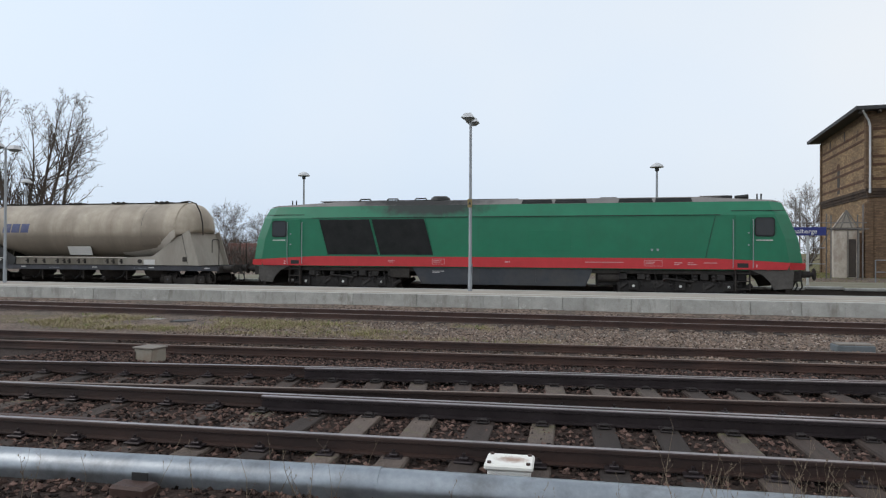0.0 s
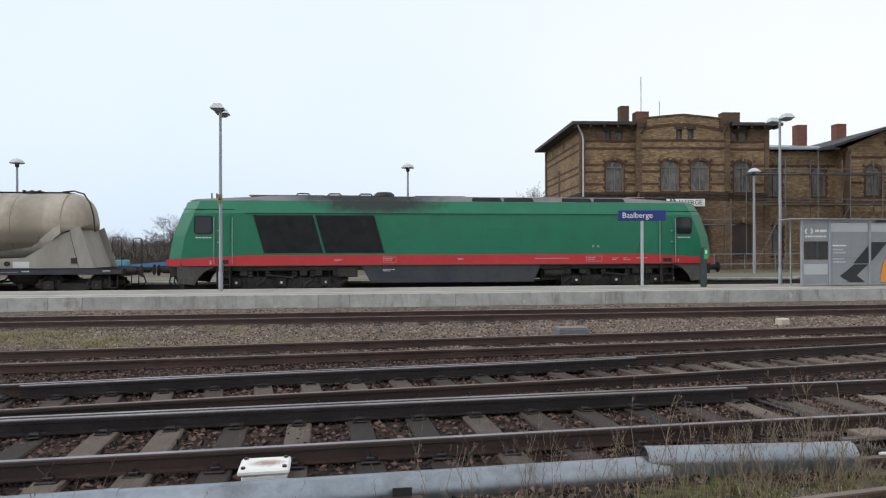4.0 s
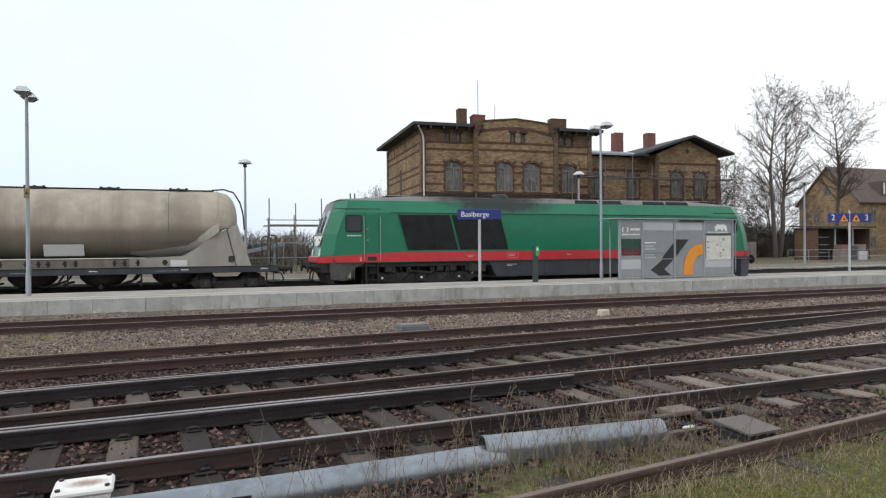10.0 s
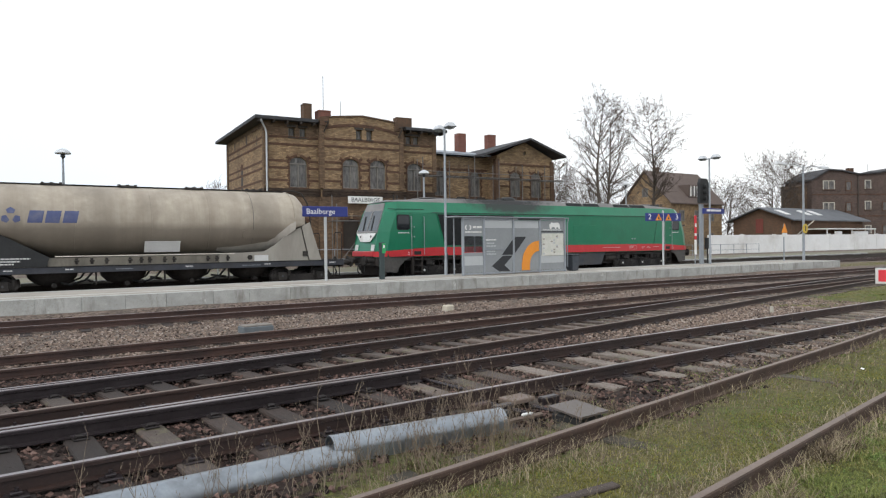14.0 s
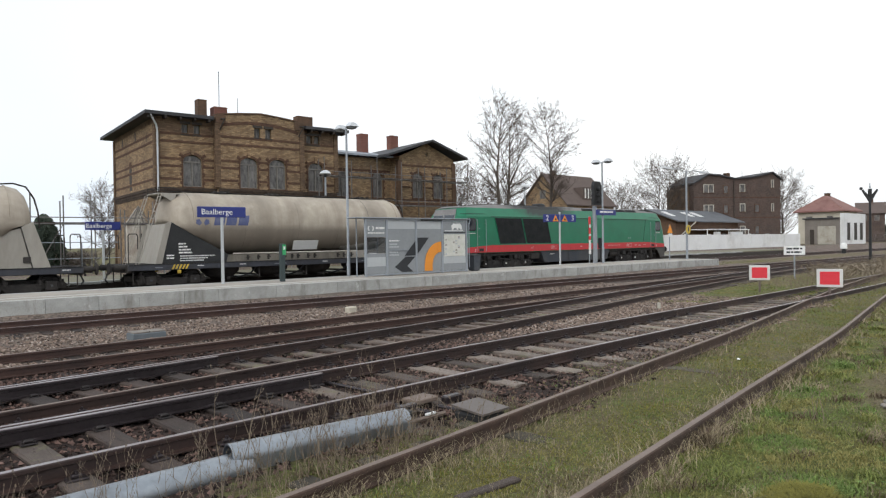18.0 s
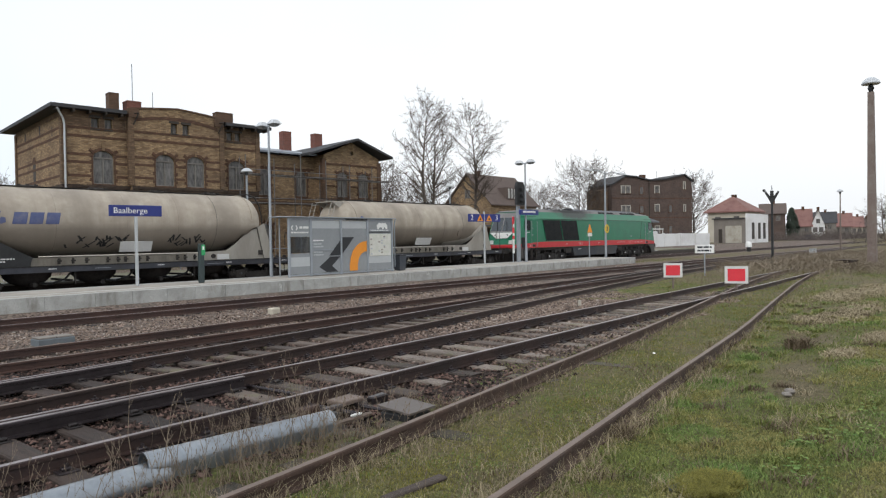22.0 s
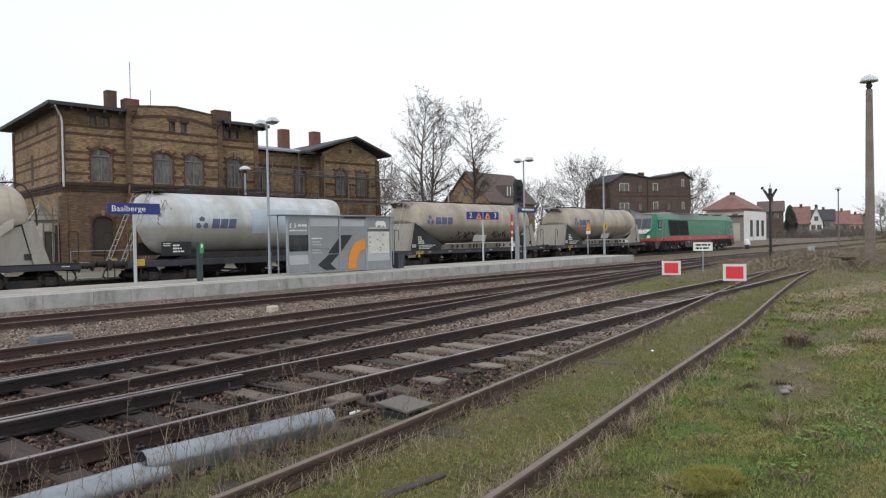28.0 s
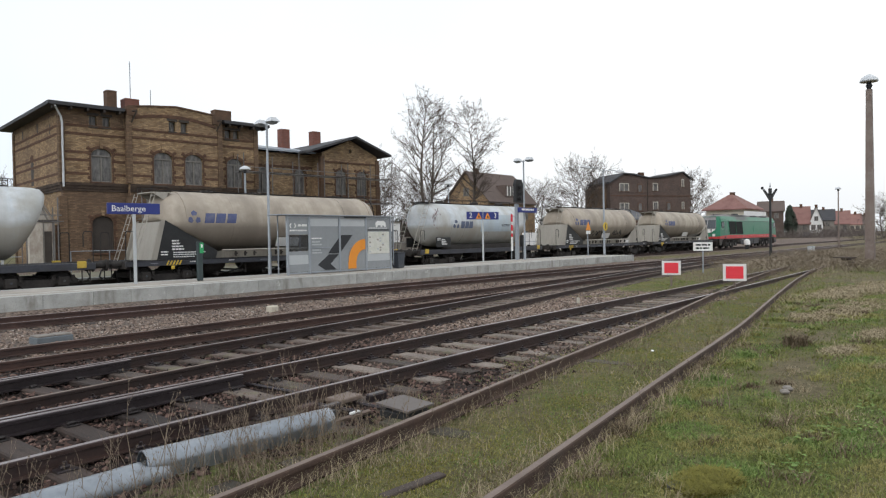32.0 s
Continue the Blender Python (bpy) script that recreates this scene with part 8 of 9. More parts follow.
TREES = [tree_mesh(1, 18.0, 3.9, (((-0.8, 0), (-0.04, 0.02), 1.0), ((0.7, 0.2), (0.05, 0.0), 0.96)), 0.34, 44, 0.04, 1.0),
         tree_mesh(5, 18.0, 4.4, (((0, 0), (0.03, 0), 1.0),), 0.36, 58, 0.03, 1.05),
         tree_mesh(9, 12.0, 5.2, (((0, 0), (-0.16, 0), 0.98), ((0.2, 0.1), (0.2, 0.05), 0.94)), 0.12, 48, 0.02, 1.1),
         tree_mesh(14, 18.0, 3.7, (((-2.4, 0), (-0.09, 0.02), 0.97), ((-0.9, 0.2), (0.05, 0.03), 1.0), ((0.5, 0), (0.13, -0.02), 0.97), ((1.2, 0), (0.30, -0.02), 0.88)), 0.14, 34, 0.08, 0.85)]
TALL = (18.0, 18.0, 12.0, 18.0)


def bare_tree(k, x, y, high, label, turn=0.0, wide=1.0, group=""):
    t = thing("bare_tree", label, "tree", (x, y, -0.2), turn, group)
    t.scale = (high / TALL[k] * wide, high / TALL[k] * wide, high / TALL[k])
    for stem in TREES[k][0]:
        part("trunk", stem, M["bark"], t)
    part("crown", TREES[k][1], M["twig"], t)


bare_tree(0, 59.2, 55.0, 19.0, "tall bare tree with two upright stems", 20)
bare_tree(1, 67.8, 55.0, 18.3, "tall bare tree with a rounded crown", 190)
bare_tree(2, 107.5, 62.0, 15.8, "broad bare tree with a rounded crown of twigs", 60, 0.82)
bare_tree(2, 99.0, 66.0, 11.5, "bare tree between the shed and the block", 80, 0.9)
bare_tree(2, 156.5, 61.0, 16.2, "bare tree beside the dark apartment block", 200, 0.8)
bare_tree(2, 54.5, 59.0, 11.5, "small bare tree beside the station", 10, 0.9)
bare_tree(2, 48.5, 58.0, 9.5, "low spreading bare tree behind the station", 140, 1.1)
bare_tree(2, 62.0, 58.0, 10.0, "low bare tree among the scrub", 260, 1.0)
bare_tree(3, -49.9, 50.0, 16.4, "tall bare tree of several stems beyond the goods wagons", 0)
bare_tree(3, -55.6, 52.0, 16.0, "tall bare tree with many fine branches", 190, 0.9)
bare_tree(2, 22.8, 84.0, 9.3, "small bare tree behind the station", 30, 0.7)
bare_tree(2, 205.0, 30.0, 11.0, "bare tree at the edge of the far houses", 80, 1.1)
bare_tree(2, 76.5, 4.0, 7.5, "low bare bush tree beyond the concrete mast", 120, 1.2)
bare_tree(2, -54.5, 90.0, 8.6, "bare tree in the scrub beyond the wagons", 40, 0.8)
bare_tree(2, -50.0, 92.0, 7.2, "small bare tree in the scrub beyond the wagons", 100, 0.9)
bare_tree(2, -23.5, 90.0, 6.0, "small bare tree in the scrub beyond the track", 170, 1.2)


def conifer(x, y, high, wide, seed, label):
    """Dark evergreen of many short drooping sprays round a stem."""
    rnd = random.Random(seed)
    t = thing("evergreen_tree", label, "tree", (x, y, -0.2))
    part("trunk", Geo().rod((0, 0, 0), (0, 0, high * 0.9), 0.2, 0.04, n=7), M["bark"], t)
    g = Geo()
    for k in range(2600):
        f = rnd.random() ** 0.8
        z, a = high * (0.06 + 0.92 * f), rnd.uniform(0, 6.283)
        reach = wide * (1 - f) ** 0.7 * (0.75 + 0.3 * math.sin(a * 3 + z)) * math.sqrt(rnd.uniform(0.3, 1.0)) + 0.1
        q = rnd.uniform(0.2, 0.5)
        c = Vector((reach * math.cos(a), reach * math.sin(a), z))
        o = Vector((math.cos(a), math.sin(a), -0.4)) * q
        w = Vector((-math.sin(a), math.cos(a), rnd.uniform(-0.5, 0.5))) * q * 0.5
        g.put([c - w, c + w, c + o, c + Vector((0, 0, q * 0.5))], [(0, 1, 2), (1, 3, 2), (3, 0, 2)])
    part("crown", g, M["needles"], t)


M["needles"] = worn("dark_evergreen_needles", (0.018, 0.028, 0.020), (0.045, 0.06, 0.04), 0.9, fine=8, coarse=0.6)
conifer(11.2, 57.0, 4.3, 1.5, 6, "dark evergreen bush beside the station")
conifer(208.4, 53.2, 9.6, 2.6, 4, "dark evergreen tree among the village houses")


def thicket(name, label, x0, x1, y0, y1, h0, h1, count, seed, material):
    """A dense belt of bare brushwood made of many thin sticks."""
    rnd = random.Random(seed)
    g = Geo()
    for k in range(count):
        x, y = rnd.uniform(x0, x1), rnd.uniform(y0, y1)
        n = noise.noise(Vector((x * 0.11, 3.3, seed)))
        top = h0 + (h1 - h0) * min(1.0, max(0.0, 0.5 + n)) * rnd.uniform(0.5, 1.0)
        zb = rnd.uniform(-0.3, top * 0.7)
        length = rnd.uniform(0.5, 1.6) * (0.6 + top * 0.12)
        a, lean = rnd.uniform(0, 2 * math.pi), rnd.uniform(0.2, 1.5)
        b = (x + math.cos(a) * lean * length, y + math.sin(a) * lean * length, min(top, zb + length))
        w = rnd.uniform(0.015, 0.045) * (1 + 0.5 * (y0 > 60)) * (0.45 if y1 < 20 else 1.0)
        dx, dy = math.cos(a + 1.57) * w, math.sin(a + 1.57) * w
        g.put([(x - dx, y - dy, zb), (x + dx, y + dy, zb), (b[0] + dx * 0.4, b[1] + dy * 0.4, b[2]), (x, y, zb - w)], [(0, 1, 2), (1, 3, 2), (3, 0, 2)])
    tagged(part(name, g, material), label, "bushes", kind="stuff")


thicket("far_thicket", "belt of bare brown brushwood beyond the tracks", -120, 16, 88, 112, 2.2, 6.0, 38000, 3, M["twig_far"])
thicket("near_thicket", "bare scrub beyond the house platform", -70, 15, 56, 64, 1.4, 3.8, 22000, 5, M["twig_far"])
thicket("station_scrub", "bare scrub between the station and the houses", 44, 66, 56, 62, 2.5, 7.5, 16000, 7, M["twig_far"])
thicket("dark_hedge", "dark evergreen hedge behind the low wall", 45, 72, 57, 60, 3.0, 6.0, 9000, 71, worn("dark_hedge_leaf", (0.022, 0.03, 0.018), (0.055, 0.065, 0.035), 0.9))
thicket("meadow_scrub", "low bare scrub before the far houses", 168, 250, 36, 50, 1.2, 4.2, 9000, 9, M["twig_far"])
thicket("house_garden_trees", "dark garden trees between the far houses", 190, 330, 58, 68, 3.0, 7.0, 5000, 11, M["twig_far"])
thicket("dry_brush", "low dry brown brush round the end of the siding", 33, 66, 4.5, 12.5, 0.1, 0.7, 9000, 19, M["dry_stick"])
thicket("bank_brush", "taller dry brush beyond the concrete mast", 46, 110, -2.0, 8.0, 0.4, 1.7, 9000, 23, M["dry_stick"])
thicket("far_right_scrub", "brown scrub along the horizon", 120, 420, 8, 24, 1.0, 4.0, 9000, 13, M["twig_far"])

s = thing("garden_wall", "low grey-green rendered wall with a square pier", "wall", (0, 52, -0.1))
part("wall", Geo().box(46.0, 52.2, 0, 0.24, 0, 1.35, 0.01), M["greywall"], s)
part("pier", Geo().box(52.203, 52.95, -0.08, 0.34, 0, 1.95, 0.02), M["greywall"], s)
part("coping", Geo().box(46.0, 52.2, -0.05, 0.29, 1.353, 1.43, 0.01), M["concrete"], s)
s = thing("white_shed", "small white flat-roofed shed behind the wall", "shed", (0, 53.5, -0.1))
part("wall", Geo().box(50.9, 52.9, 0, 1.8, 0, 3.5, 0.01), M["white"], s)
part("roof", Geo().box(50.8, 53.0, -0.1, 1.9, 3.503, 3.62, 0.01), M["greywall"], s)
# small goods on the forecourt
s = thing("blue_conveyor", "blue mobile conveyor parked beyond the track", "conveyor", (-13.6, 45.0, -0.1), 0)
part("belt", Geo().loft([[(-2.2, -0.3, 0.5), (2.2, -0.3, 0.8), (2.2, 0.3, 0.8), (-2.2, 0.3, 0.5)], [(-2.2, -0.3, 0.75), (2.2, -0.3, 1.05), (2.2, 0.3, 1.05), (-2.2, 0.3, 0.75)]]), worn("blue_machine_paint", (0.05, 0.16, 0.34), (0.08, 0.22, 0.42), 0.6), s)
for x in (-1.5, 1.5):
    part("leg", Geo().rod((x, 0, 0), (x, 0, 0.7), 0.06, n=6), M["steel_grey"], s)
s = thing("white_trailer", "low white box trailer parked beyond the track", "trailer", (-8.05, 54.0, -0.1), 0)
part("box", Geo().box(-2.4, 2.4, -0.9, 0.9, 0.3, 1.5, 0.04), M["white"], s)
part("frame", Geo().box(-2.3, 2.3, -0.8, 0.8, 0.2, 0.297), M["black"], s)
for x in (-0.5, 0.5):
    for y in (-0.85, 0.85):
        part("wheel", Geo().rod((x, y - 0.08, 0.25), (x, y + 0.08, 0.25), 0.25, n=14), M["black"], s)
s = thing("blue_mixer", "light blue farm machine standing beyond the track", "farm machine", (-20.2, 54.0, -0.1), 0)
teal = worn("light_blue_machine_paint", (0.10, 0.30, 0.42), (0.16, 0.38, 0.50), 0.6, dirt=(0.12, 0.14, 0.15))
part("hopper", Geo().loft([[(-1.1, -0.6, 0.6), (1.1, -0.6, 0.6), (1.1, 0.6, 0.6), (-1.1, 0.6, 0.6)], [(-1.5, -0.9, 1.2), (1.4, -0.9, 1.3), (1.4, 0.9, 1.3), (-1.5, 0.9, 1.2)]]), teal, s)
part("drawbar", Geo().rod((-1.1, 0, 0.65), (-2.6, 0, 0.4), 0.07, n=6), teal, s)
for y in (-0.75, 0.75):
    part("wheel", Geo().rod((0.2, y - 0.1, 0.38), (0.2, y + 0.1, 0.38), 0.38, n=14), M["black"], s)
part("engine_box", Geo().box(1.45, 2.6, -0.5, 0.5, 0.3, 1.0, 0.05), teal, s)
s = thing("steel_ramp", "galvanised steel loading ramp on trestles", "loading ramp", (2.6, 44.5, -0.1), 0)
part("deck", Geo().loft([[(-2.4, -0.4, 0.75), (3.0, -0.4, 1.9), (3.0, 0.4, 1.9), (-2.4, 0.4, 0.75)], [(-2.4, -0.4, 0.95), (3.0, -0.4, 2.1), (3.0, 0.4, 2.1), (-2.4, 0.4, 0.95)]]), M["galv"], s)
for x, h in ((-1.9, 0.85), (2.4, 1.75)):
    part("trestle", Geo().rod((x, -0.35, 0), (x, -0.35, h), 0.05, n=6).rod((x, 0.35, 0), (x, 0.35, h), 0.05, n=6), M["galv"], s)
s = thing("rust_red_container", "rust-red storage container beyond the wagons", "container", (-36.5, 60.0, -0.1), 0)
part("body", Geo().box(0, 6.0, 0, 2.4, 0.15, 2.5, 0.03), M["rooftile"], s)
part("skid", Geo().box(0.3, 5.7, 0.2, 2.2, 0, 0.15), M["black"], s)


def fence(name, label, x0, x1, y, z, high, step):
    f = thing(name, label, "fence", (0, 0, z))
    x = x0
    while x <= x1 + 0.01:
        part("post", Geo().rod((x, y, 0), (x, y, high), 0.03, n=6), M["galv"], f)
        x += step
    for h in (high, high * 0.55, 0.15):
        part("rail", Geo().rod((x0, y, h), (x1, y, h), 0.022, n=5), M["galv"], f)


fence("railing", "plain galvanised railing before the station", 13.5, 29.5, 38.6, -0.05, 1.35, 2.0)
fence("forecourt_railing", "galvanised railing beside the station", -2.0, 12.0, 41.5, -0.05, 2.0, 2.4)
fence("yard_railing", "low railing beyond the station", 44.0, 66.0, 40.0, -0.05, 1.2, 2.2)


# open-fronted shed with shelves before the yellow house
def build_open_shed():
    s = thing("open_shed", "dark open-fronted shed with shelves and clutter", "shed", (52.6, 44.6, -0.1), 0)
    part("rear_wall", Geo().box(0, 6.6, 2.4, 2.5, 0, 3.2), M["eaves"], s)
    for x in (0.0, 6.5):
        part("side_wall", Geo().box(x, x + 0.1, 0.0, 2.39, 0, 3.1), M["dullbrick"], s)
    part("roof", Geo().loft([[(-0.3, -0.4, 3.15), (6.9, -0.4, 3.15), (6.9, -0.4, 3.3), (-0.3, -0.4, 3.3)], [(-0.3, 2.7, 3.3), (6.9, 2.7, 3.3), (6.9, 2.7, 3.45), (-0.3, 2.7, 3.45)]]), M["slate"], s)
    for x in (2.2, 4.4):
        part("post", Geo().box(x - 0.06, x + 0.06, 0.0, 0.12, 0, 3.1), M["steel_grey"], s)
    for z in (0.9, 1.6, 2.3):
        part("shelf", Geo().box(0.2, 2.0, 0.5, 1.3, z, z + 0.06), M["steel_grey"], s)
    b = thing("stacked_crates", "pale crates and boxes stacked before the open shed", "crates", (53.9, 43.4, 0.12))
    for k, (x, z, w, h, m) in enumerate(((0.0, 0.0, 1.1, 0.9, "greywall"), (1.3, 0.0, 0.8, 1.3, "tankgrey"), (2.3, 0.0, 1.2, 0.8, "shelter_light"), (0.2, 0.91, 0.8, 0.5, "rooftile"), (2.5, 0.81, 0.7, 0.6, "greywall"))):
        part("crate", Geo().box(x, x + w, 0, 0.8, z, z + h, 0.03), M[m], b)


build_open_shed()
b = thing("signal_telephone", "black telephone box on a post beside the signal", "telephone", (34.3, 23.95, PLAT))
part("post", Geo().rod((0, 0, 0), (0, 0, 1.2), 0.04, n=8), M["black"], b)
part("case", Geo().box(-0.13, 0.13, -0.12, 0.12, 0.85, 1.5, 0.03), M["black"], b)


# ---------------------------------------------------------------- things among the near tracks
def build_trough():
    """Galvanised half-round cover over the point rods, in overlapping lengths."""
    def cover(pts, r, top, name):
        prof = [(-r, -0.34 - top), (-r, -r)] + [(-r * math.cos(math.pi * k / 10), -r + r * math.sin(math.pi * k / 10)) for k in range(1, 10)] + [(r, -r), (r, -0.34 - top)]
        inner = [(a * (r - 0.012) / r, b - (0.012 if b > -r - 0.01 else 0)) for a, b in prof]
        rings = []
        for i, p in enumerate(pts):
            d = (pts[min(i + 1, len(pts) - 1)] - pts[max(i - 1, 0)]).normalized()
            s = Vector((-d.y, d.x, 0))
            z = top - (0.045 * min(1.0, max(0.0, (p.x + 1.6) / 3.9)) if top < 0.03 else 0.0)
            rings.append([(p.x + s.x * a, p.y + s.y * a, z + b) for a, b in prof + inner[::-1]])
        return Geo().loft(rings)

    t = thing("rod_cover", "galvanised half-round steel cover over point rods", "cable duct", kind="structure")
    line = spline([(-14, 3.75), (-4.86, 4.56), (-0.9, 4.9), (2.45, 5.2)], 0.4)
    cuts = [-14.1, -8.6, -5.0, -1.35, 2.6]
    for a, b in zip(cuts, cuts[1:]):
        part("cover_length", cover([p for p in line if a - 0.45 <= p.x <= b], 0.135, 0.0 if a != -5.0 else 0.006, "cover"), M["galv"], t, smooth=35)
    last = spline([(2.3, 5.22), (3.0, 5.18), (4.05, 5.12)], 0.3)
    part("cover_length", cover(last, 0.118, 0.03, "cover"), M["galv"], t, smooth=35)
    part("end_cap", Geo().ring((4.02, 5.12, -0.088), [(0, 0.108), (0.012, 0.104)], "x", 14), M["galv"], t, smooth=40)
    part("rod", Geo().rod((3.85, 5.1, -0.12), (4.6, 5.15, -0.12), 0.025, n=6), M["rusthead"], t)
    for x, y in ((-3.45, 4.6), (0.3, 4.93), (-7.2, 4.25)):
        part("bracket", Geo().box(x - 0.16, x + 0.16, y - 0.3, y - 0.12, -0.3, -0.12, 0.02), M["rust"], t)
        part("slot", Geo().box(x - 0.07, x + 0.07, y - 0.149, y - 0.139, -0.14, -0.06), M["black"], t)


build_trough()

b = thing("point_heater_box", "white lidded steel box with a rust bloom on top", "junction box", (-0.74, 5.42, -0.29), 3)
n = Nodes("white_lid_with_rust")
vm = n.add("ShaderNodeVectorMath", **{})
vm.operation = "LENGTH"
sh = n.add("ShaderNodeMapping", Vector=n.co)
sh.inputs["Location"].default_value = (-0.02, 0.0, -0.27)
sh.inputs["Scale"].default_value = (1, 1.6, 1)
n.link(sh.outputs[0], vm.inputs[0])
stain = n.ramp(n.math("ADD", vm.outputs["Value"], n.math("MULTIPLY", n.noise(30, 5, 0.75), 0.22)), 0.27, 0.16)
M["lid"] = n.done(n.mix(n.math("MULTIPLY", stain, 0.8), (0.78, 0.76, 0.71), (0.23, 0.09, 0.035)), 0.55)
part("case", Geo().box(-0.17, 0.17, -0.14, 0.14, -0.05, 0.2, 0.015), M["white"], b)
part("lid", Geo().box(-0.195, 0.195, -0.16, 0.16, 0.2, 0.25, 0.015), M["lid"], b, "white lid with a rust bloom")
for sx in (-0.155, 0.155):
    for sy in (-0.12, 0.12):
        part("lid_bolt", Geo().rod((sx, sy, 0.25), (sx, sy, 0.265), 0.018, n=6), M["rust"], b)

b = thing("cable_cabinet", "small cream cabinet with rusty flakes between the tracks", "junction box", (-7.93, 10.5, -0.36), -8)
part("case", Geo().box(-0.215, 0.215, -0.17, 0.17, 0, 0.25, 0.02), worn("flaking_cream_paint", (0.24, 0.215, 0.175), (0.33, 0.30, 0.25), 0.7, fine=9, coarse=3, dirt=(0.16, 0.08, 0.04)), b)
part("lid", Geo().box(-0.235, 0.235, -0.19, 0.19, 0.25, 0.28, 0.01), M["greywall"], b)
part("door_hinge", Geo().box(-0.22, -0.17, -0.185, -0.17, 0.05, 0.2), M["rust"], b)

b = thing("cable_pit", "low grey concrete cable pit with two lids", "cable pit", (5.0, 15.5, -0.42), 4)
part("frame", Geo().box(-0.36, 0.36, -0.2, 0.2, 0, 0.17, 0.015), worn("blue_grey_concrete", (0.10, 0.115, 0.125), (0.15, 0.165, 0.175), 0.85, fine=18, coarse=2), b)
for d in (-0.175, 0.175):
    part("lid", Geo().box(d - 0.165, d + 0.165, -0.18, 0.18, 0.17, 0.205, 0.01), M["greywall"], b)
b = thing("marker_stone", "pale square marker stone in the ballast", "stone", (11.1, 16.5, -0.45), 12)
part("stone", Geo().box(-0.15, 0.15, -0.12, 0.12, 0, 0.24, 0.03), M["paleplaster"], b)
b = thing("marker_peg", "small white marker peg beside the near track", "marker", (16.9, 9.9, -0.3), 12)
part("peg", Geo().box(-0.04, 0.04, -0.04, 0.04, 0, 0.17, 0.015), M["plaster"], b)
b = thing("concrete_slab", "flat pale concrete slab lying in the ballast", "slab", (-12.93, 17.27, -0.43), 5)
part("slab", Geo().box(-0.31, 0.31, -0.16, 0.16, 0, 0.06, 0.015), M["concrete"], b)
b = thing("manhole_cover", "dark round iron manhole cover in the ground", "manhole cover", (-11.73, 16.98, -0.40))
part("frame", Geo().ring((0, 0, 0), [(0, 0.38), (0.035, 0.37)], "z", 20), M["under"], b)
part("lid", Geo().ring((0, 0, 0.036), [(0, 0.30), (0.012, 0.29)], "z", 18), M["black"], b)


b = thing("broken_stone", "grey broken stones lying on bare earth", "stone", (8.0, 2.08, -0.1), 30)
part("stone", Geo().box(-0.07, 0.06, -0.05, 0.05, 0, 0.045, 0.02), M["greywall"], b)
part("stone", Geo().box(-0.2, -0.11, 0.03, 0.12, 0, 0.04, 0.015), M["greywall"], b)
b = thing("old_plank", "rotten pale plank lying in the grass", "plank", (3.43, 3.38, -0.15), -2)
part("plank", Geo().box(-0.3, 0.3, -0.045, 0.045, 0, 0.03, 0.01), M["pale_sleeper"], b)


b = thing("rotten_crate", "dark rotten wooden box in the dry brush", "crate", (37.8, 7.2, -0.2), 68)
for k in range(3):
    part("board", Geo().box(-0.36, 0.36, -0.3, -0.27, 0.02 + 0.17 * k, 0.17 + 0.17 * k, 0.008), M["sleeper"], b)
    part("board", Geo().box(-0.36, -0.33, -0.27, 0.3, 0.02 + 0.17 * k, 0.17 + 0.17 * k, 0.008), M["sleeper"], b)
part("top", Geo().box(-0.4, 0.4, -0.34, 0.34, 0.52, 0.56, 0.01), M["sleeper"], b)
b = thing("mossy_slab", "low stone slab overgrown with yellow-green moss", "stone slab", (4.72, 1.76, ground_z(4.72, 1.76) - 0.06), -14)
part("slab", Geo().box(-0.25, 0.2, -0.16, 0.16, 0, 0.08, 0.02), worn("dark_weathered_stone", (0.07, 0.068, 0.055), (0.13, 0.125, 0.10), 0.9), b)
for lx, ly, turn, size in ((12.84, 4.1, 20, 0.035), (8.93, 3.42, 70, 0.028), (9.7, 4.41, 10, 0.032)):
    b = thing("litter", "crumpled scrap of pale paper lying in the grass", "litter", (lx, ly, ground_z(lx, ly) + 0.012), turn, "scraps of litter")
    part("paper", Geo().loft([[(-size, -size * 0.6, 0), (-size * 0.2, -size * 0.7, size * 0.5), (size * 0.5, -size * 0.5, 0.005), (size, -size * 0.4, size * 0.3)], [(-size * 0.8, size * 0.6, size * 0.25), (-size * 0.1, size * 0.5, size * 0.7), (size * 0.6, size * 0.7, size * 0.2), (size * 0.9, size * 0.5, 0)]]), M["white"], b)


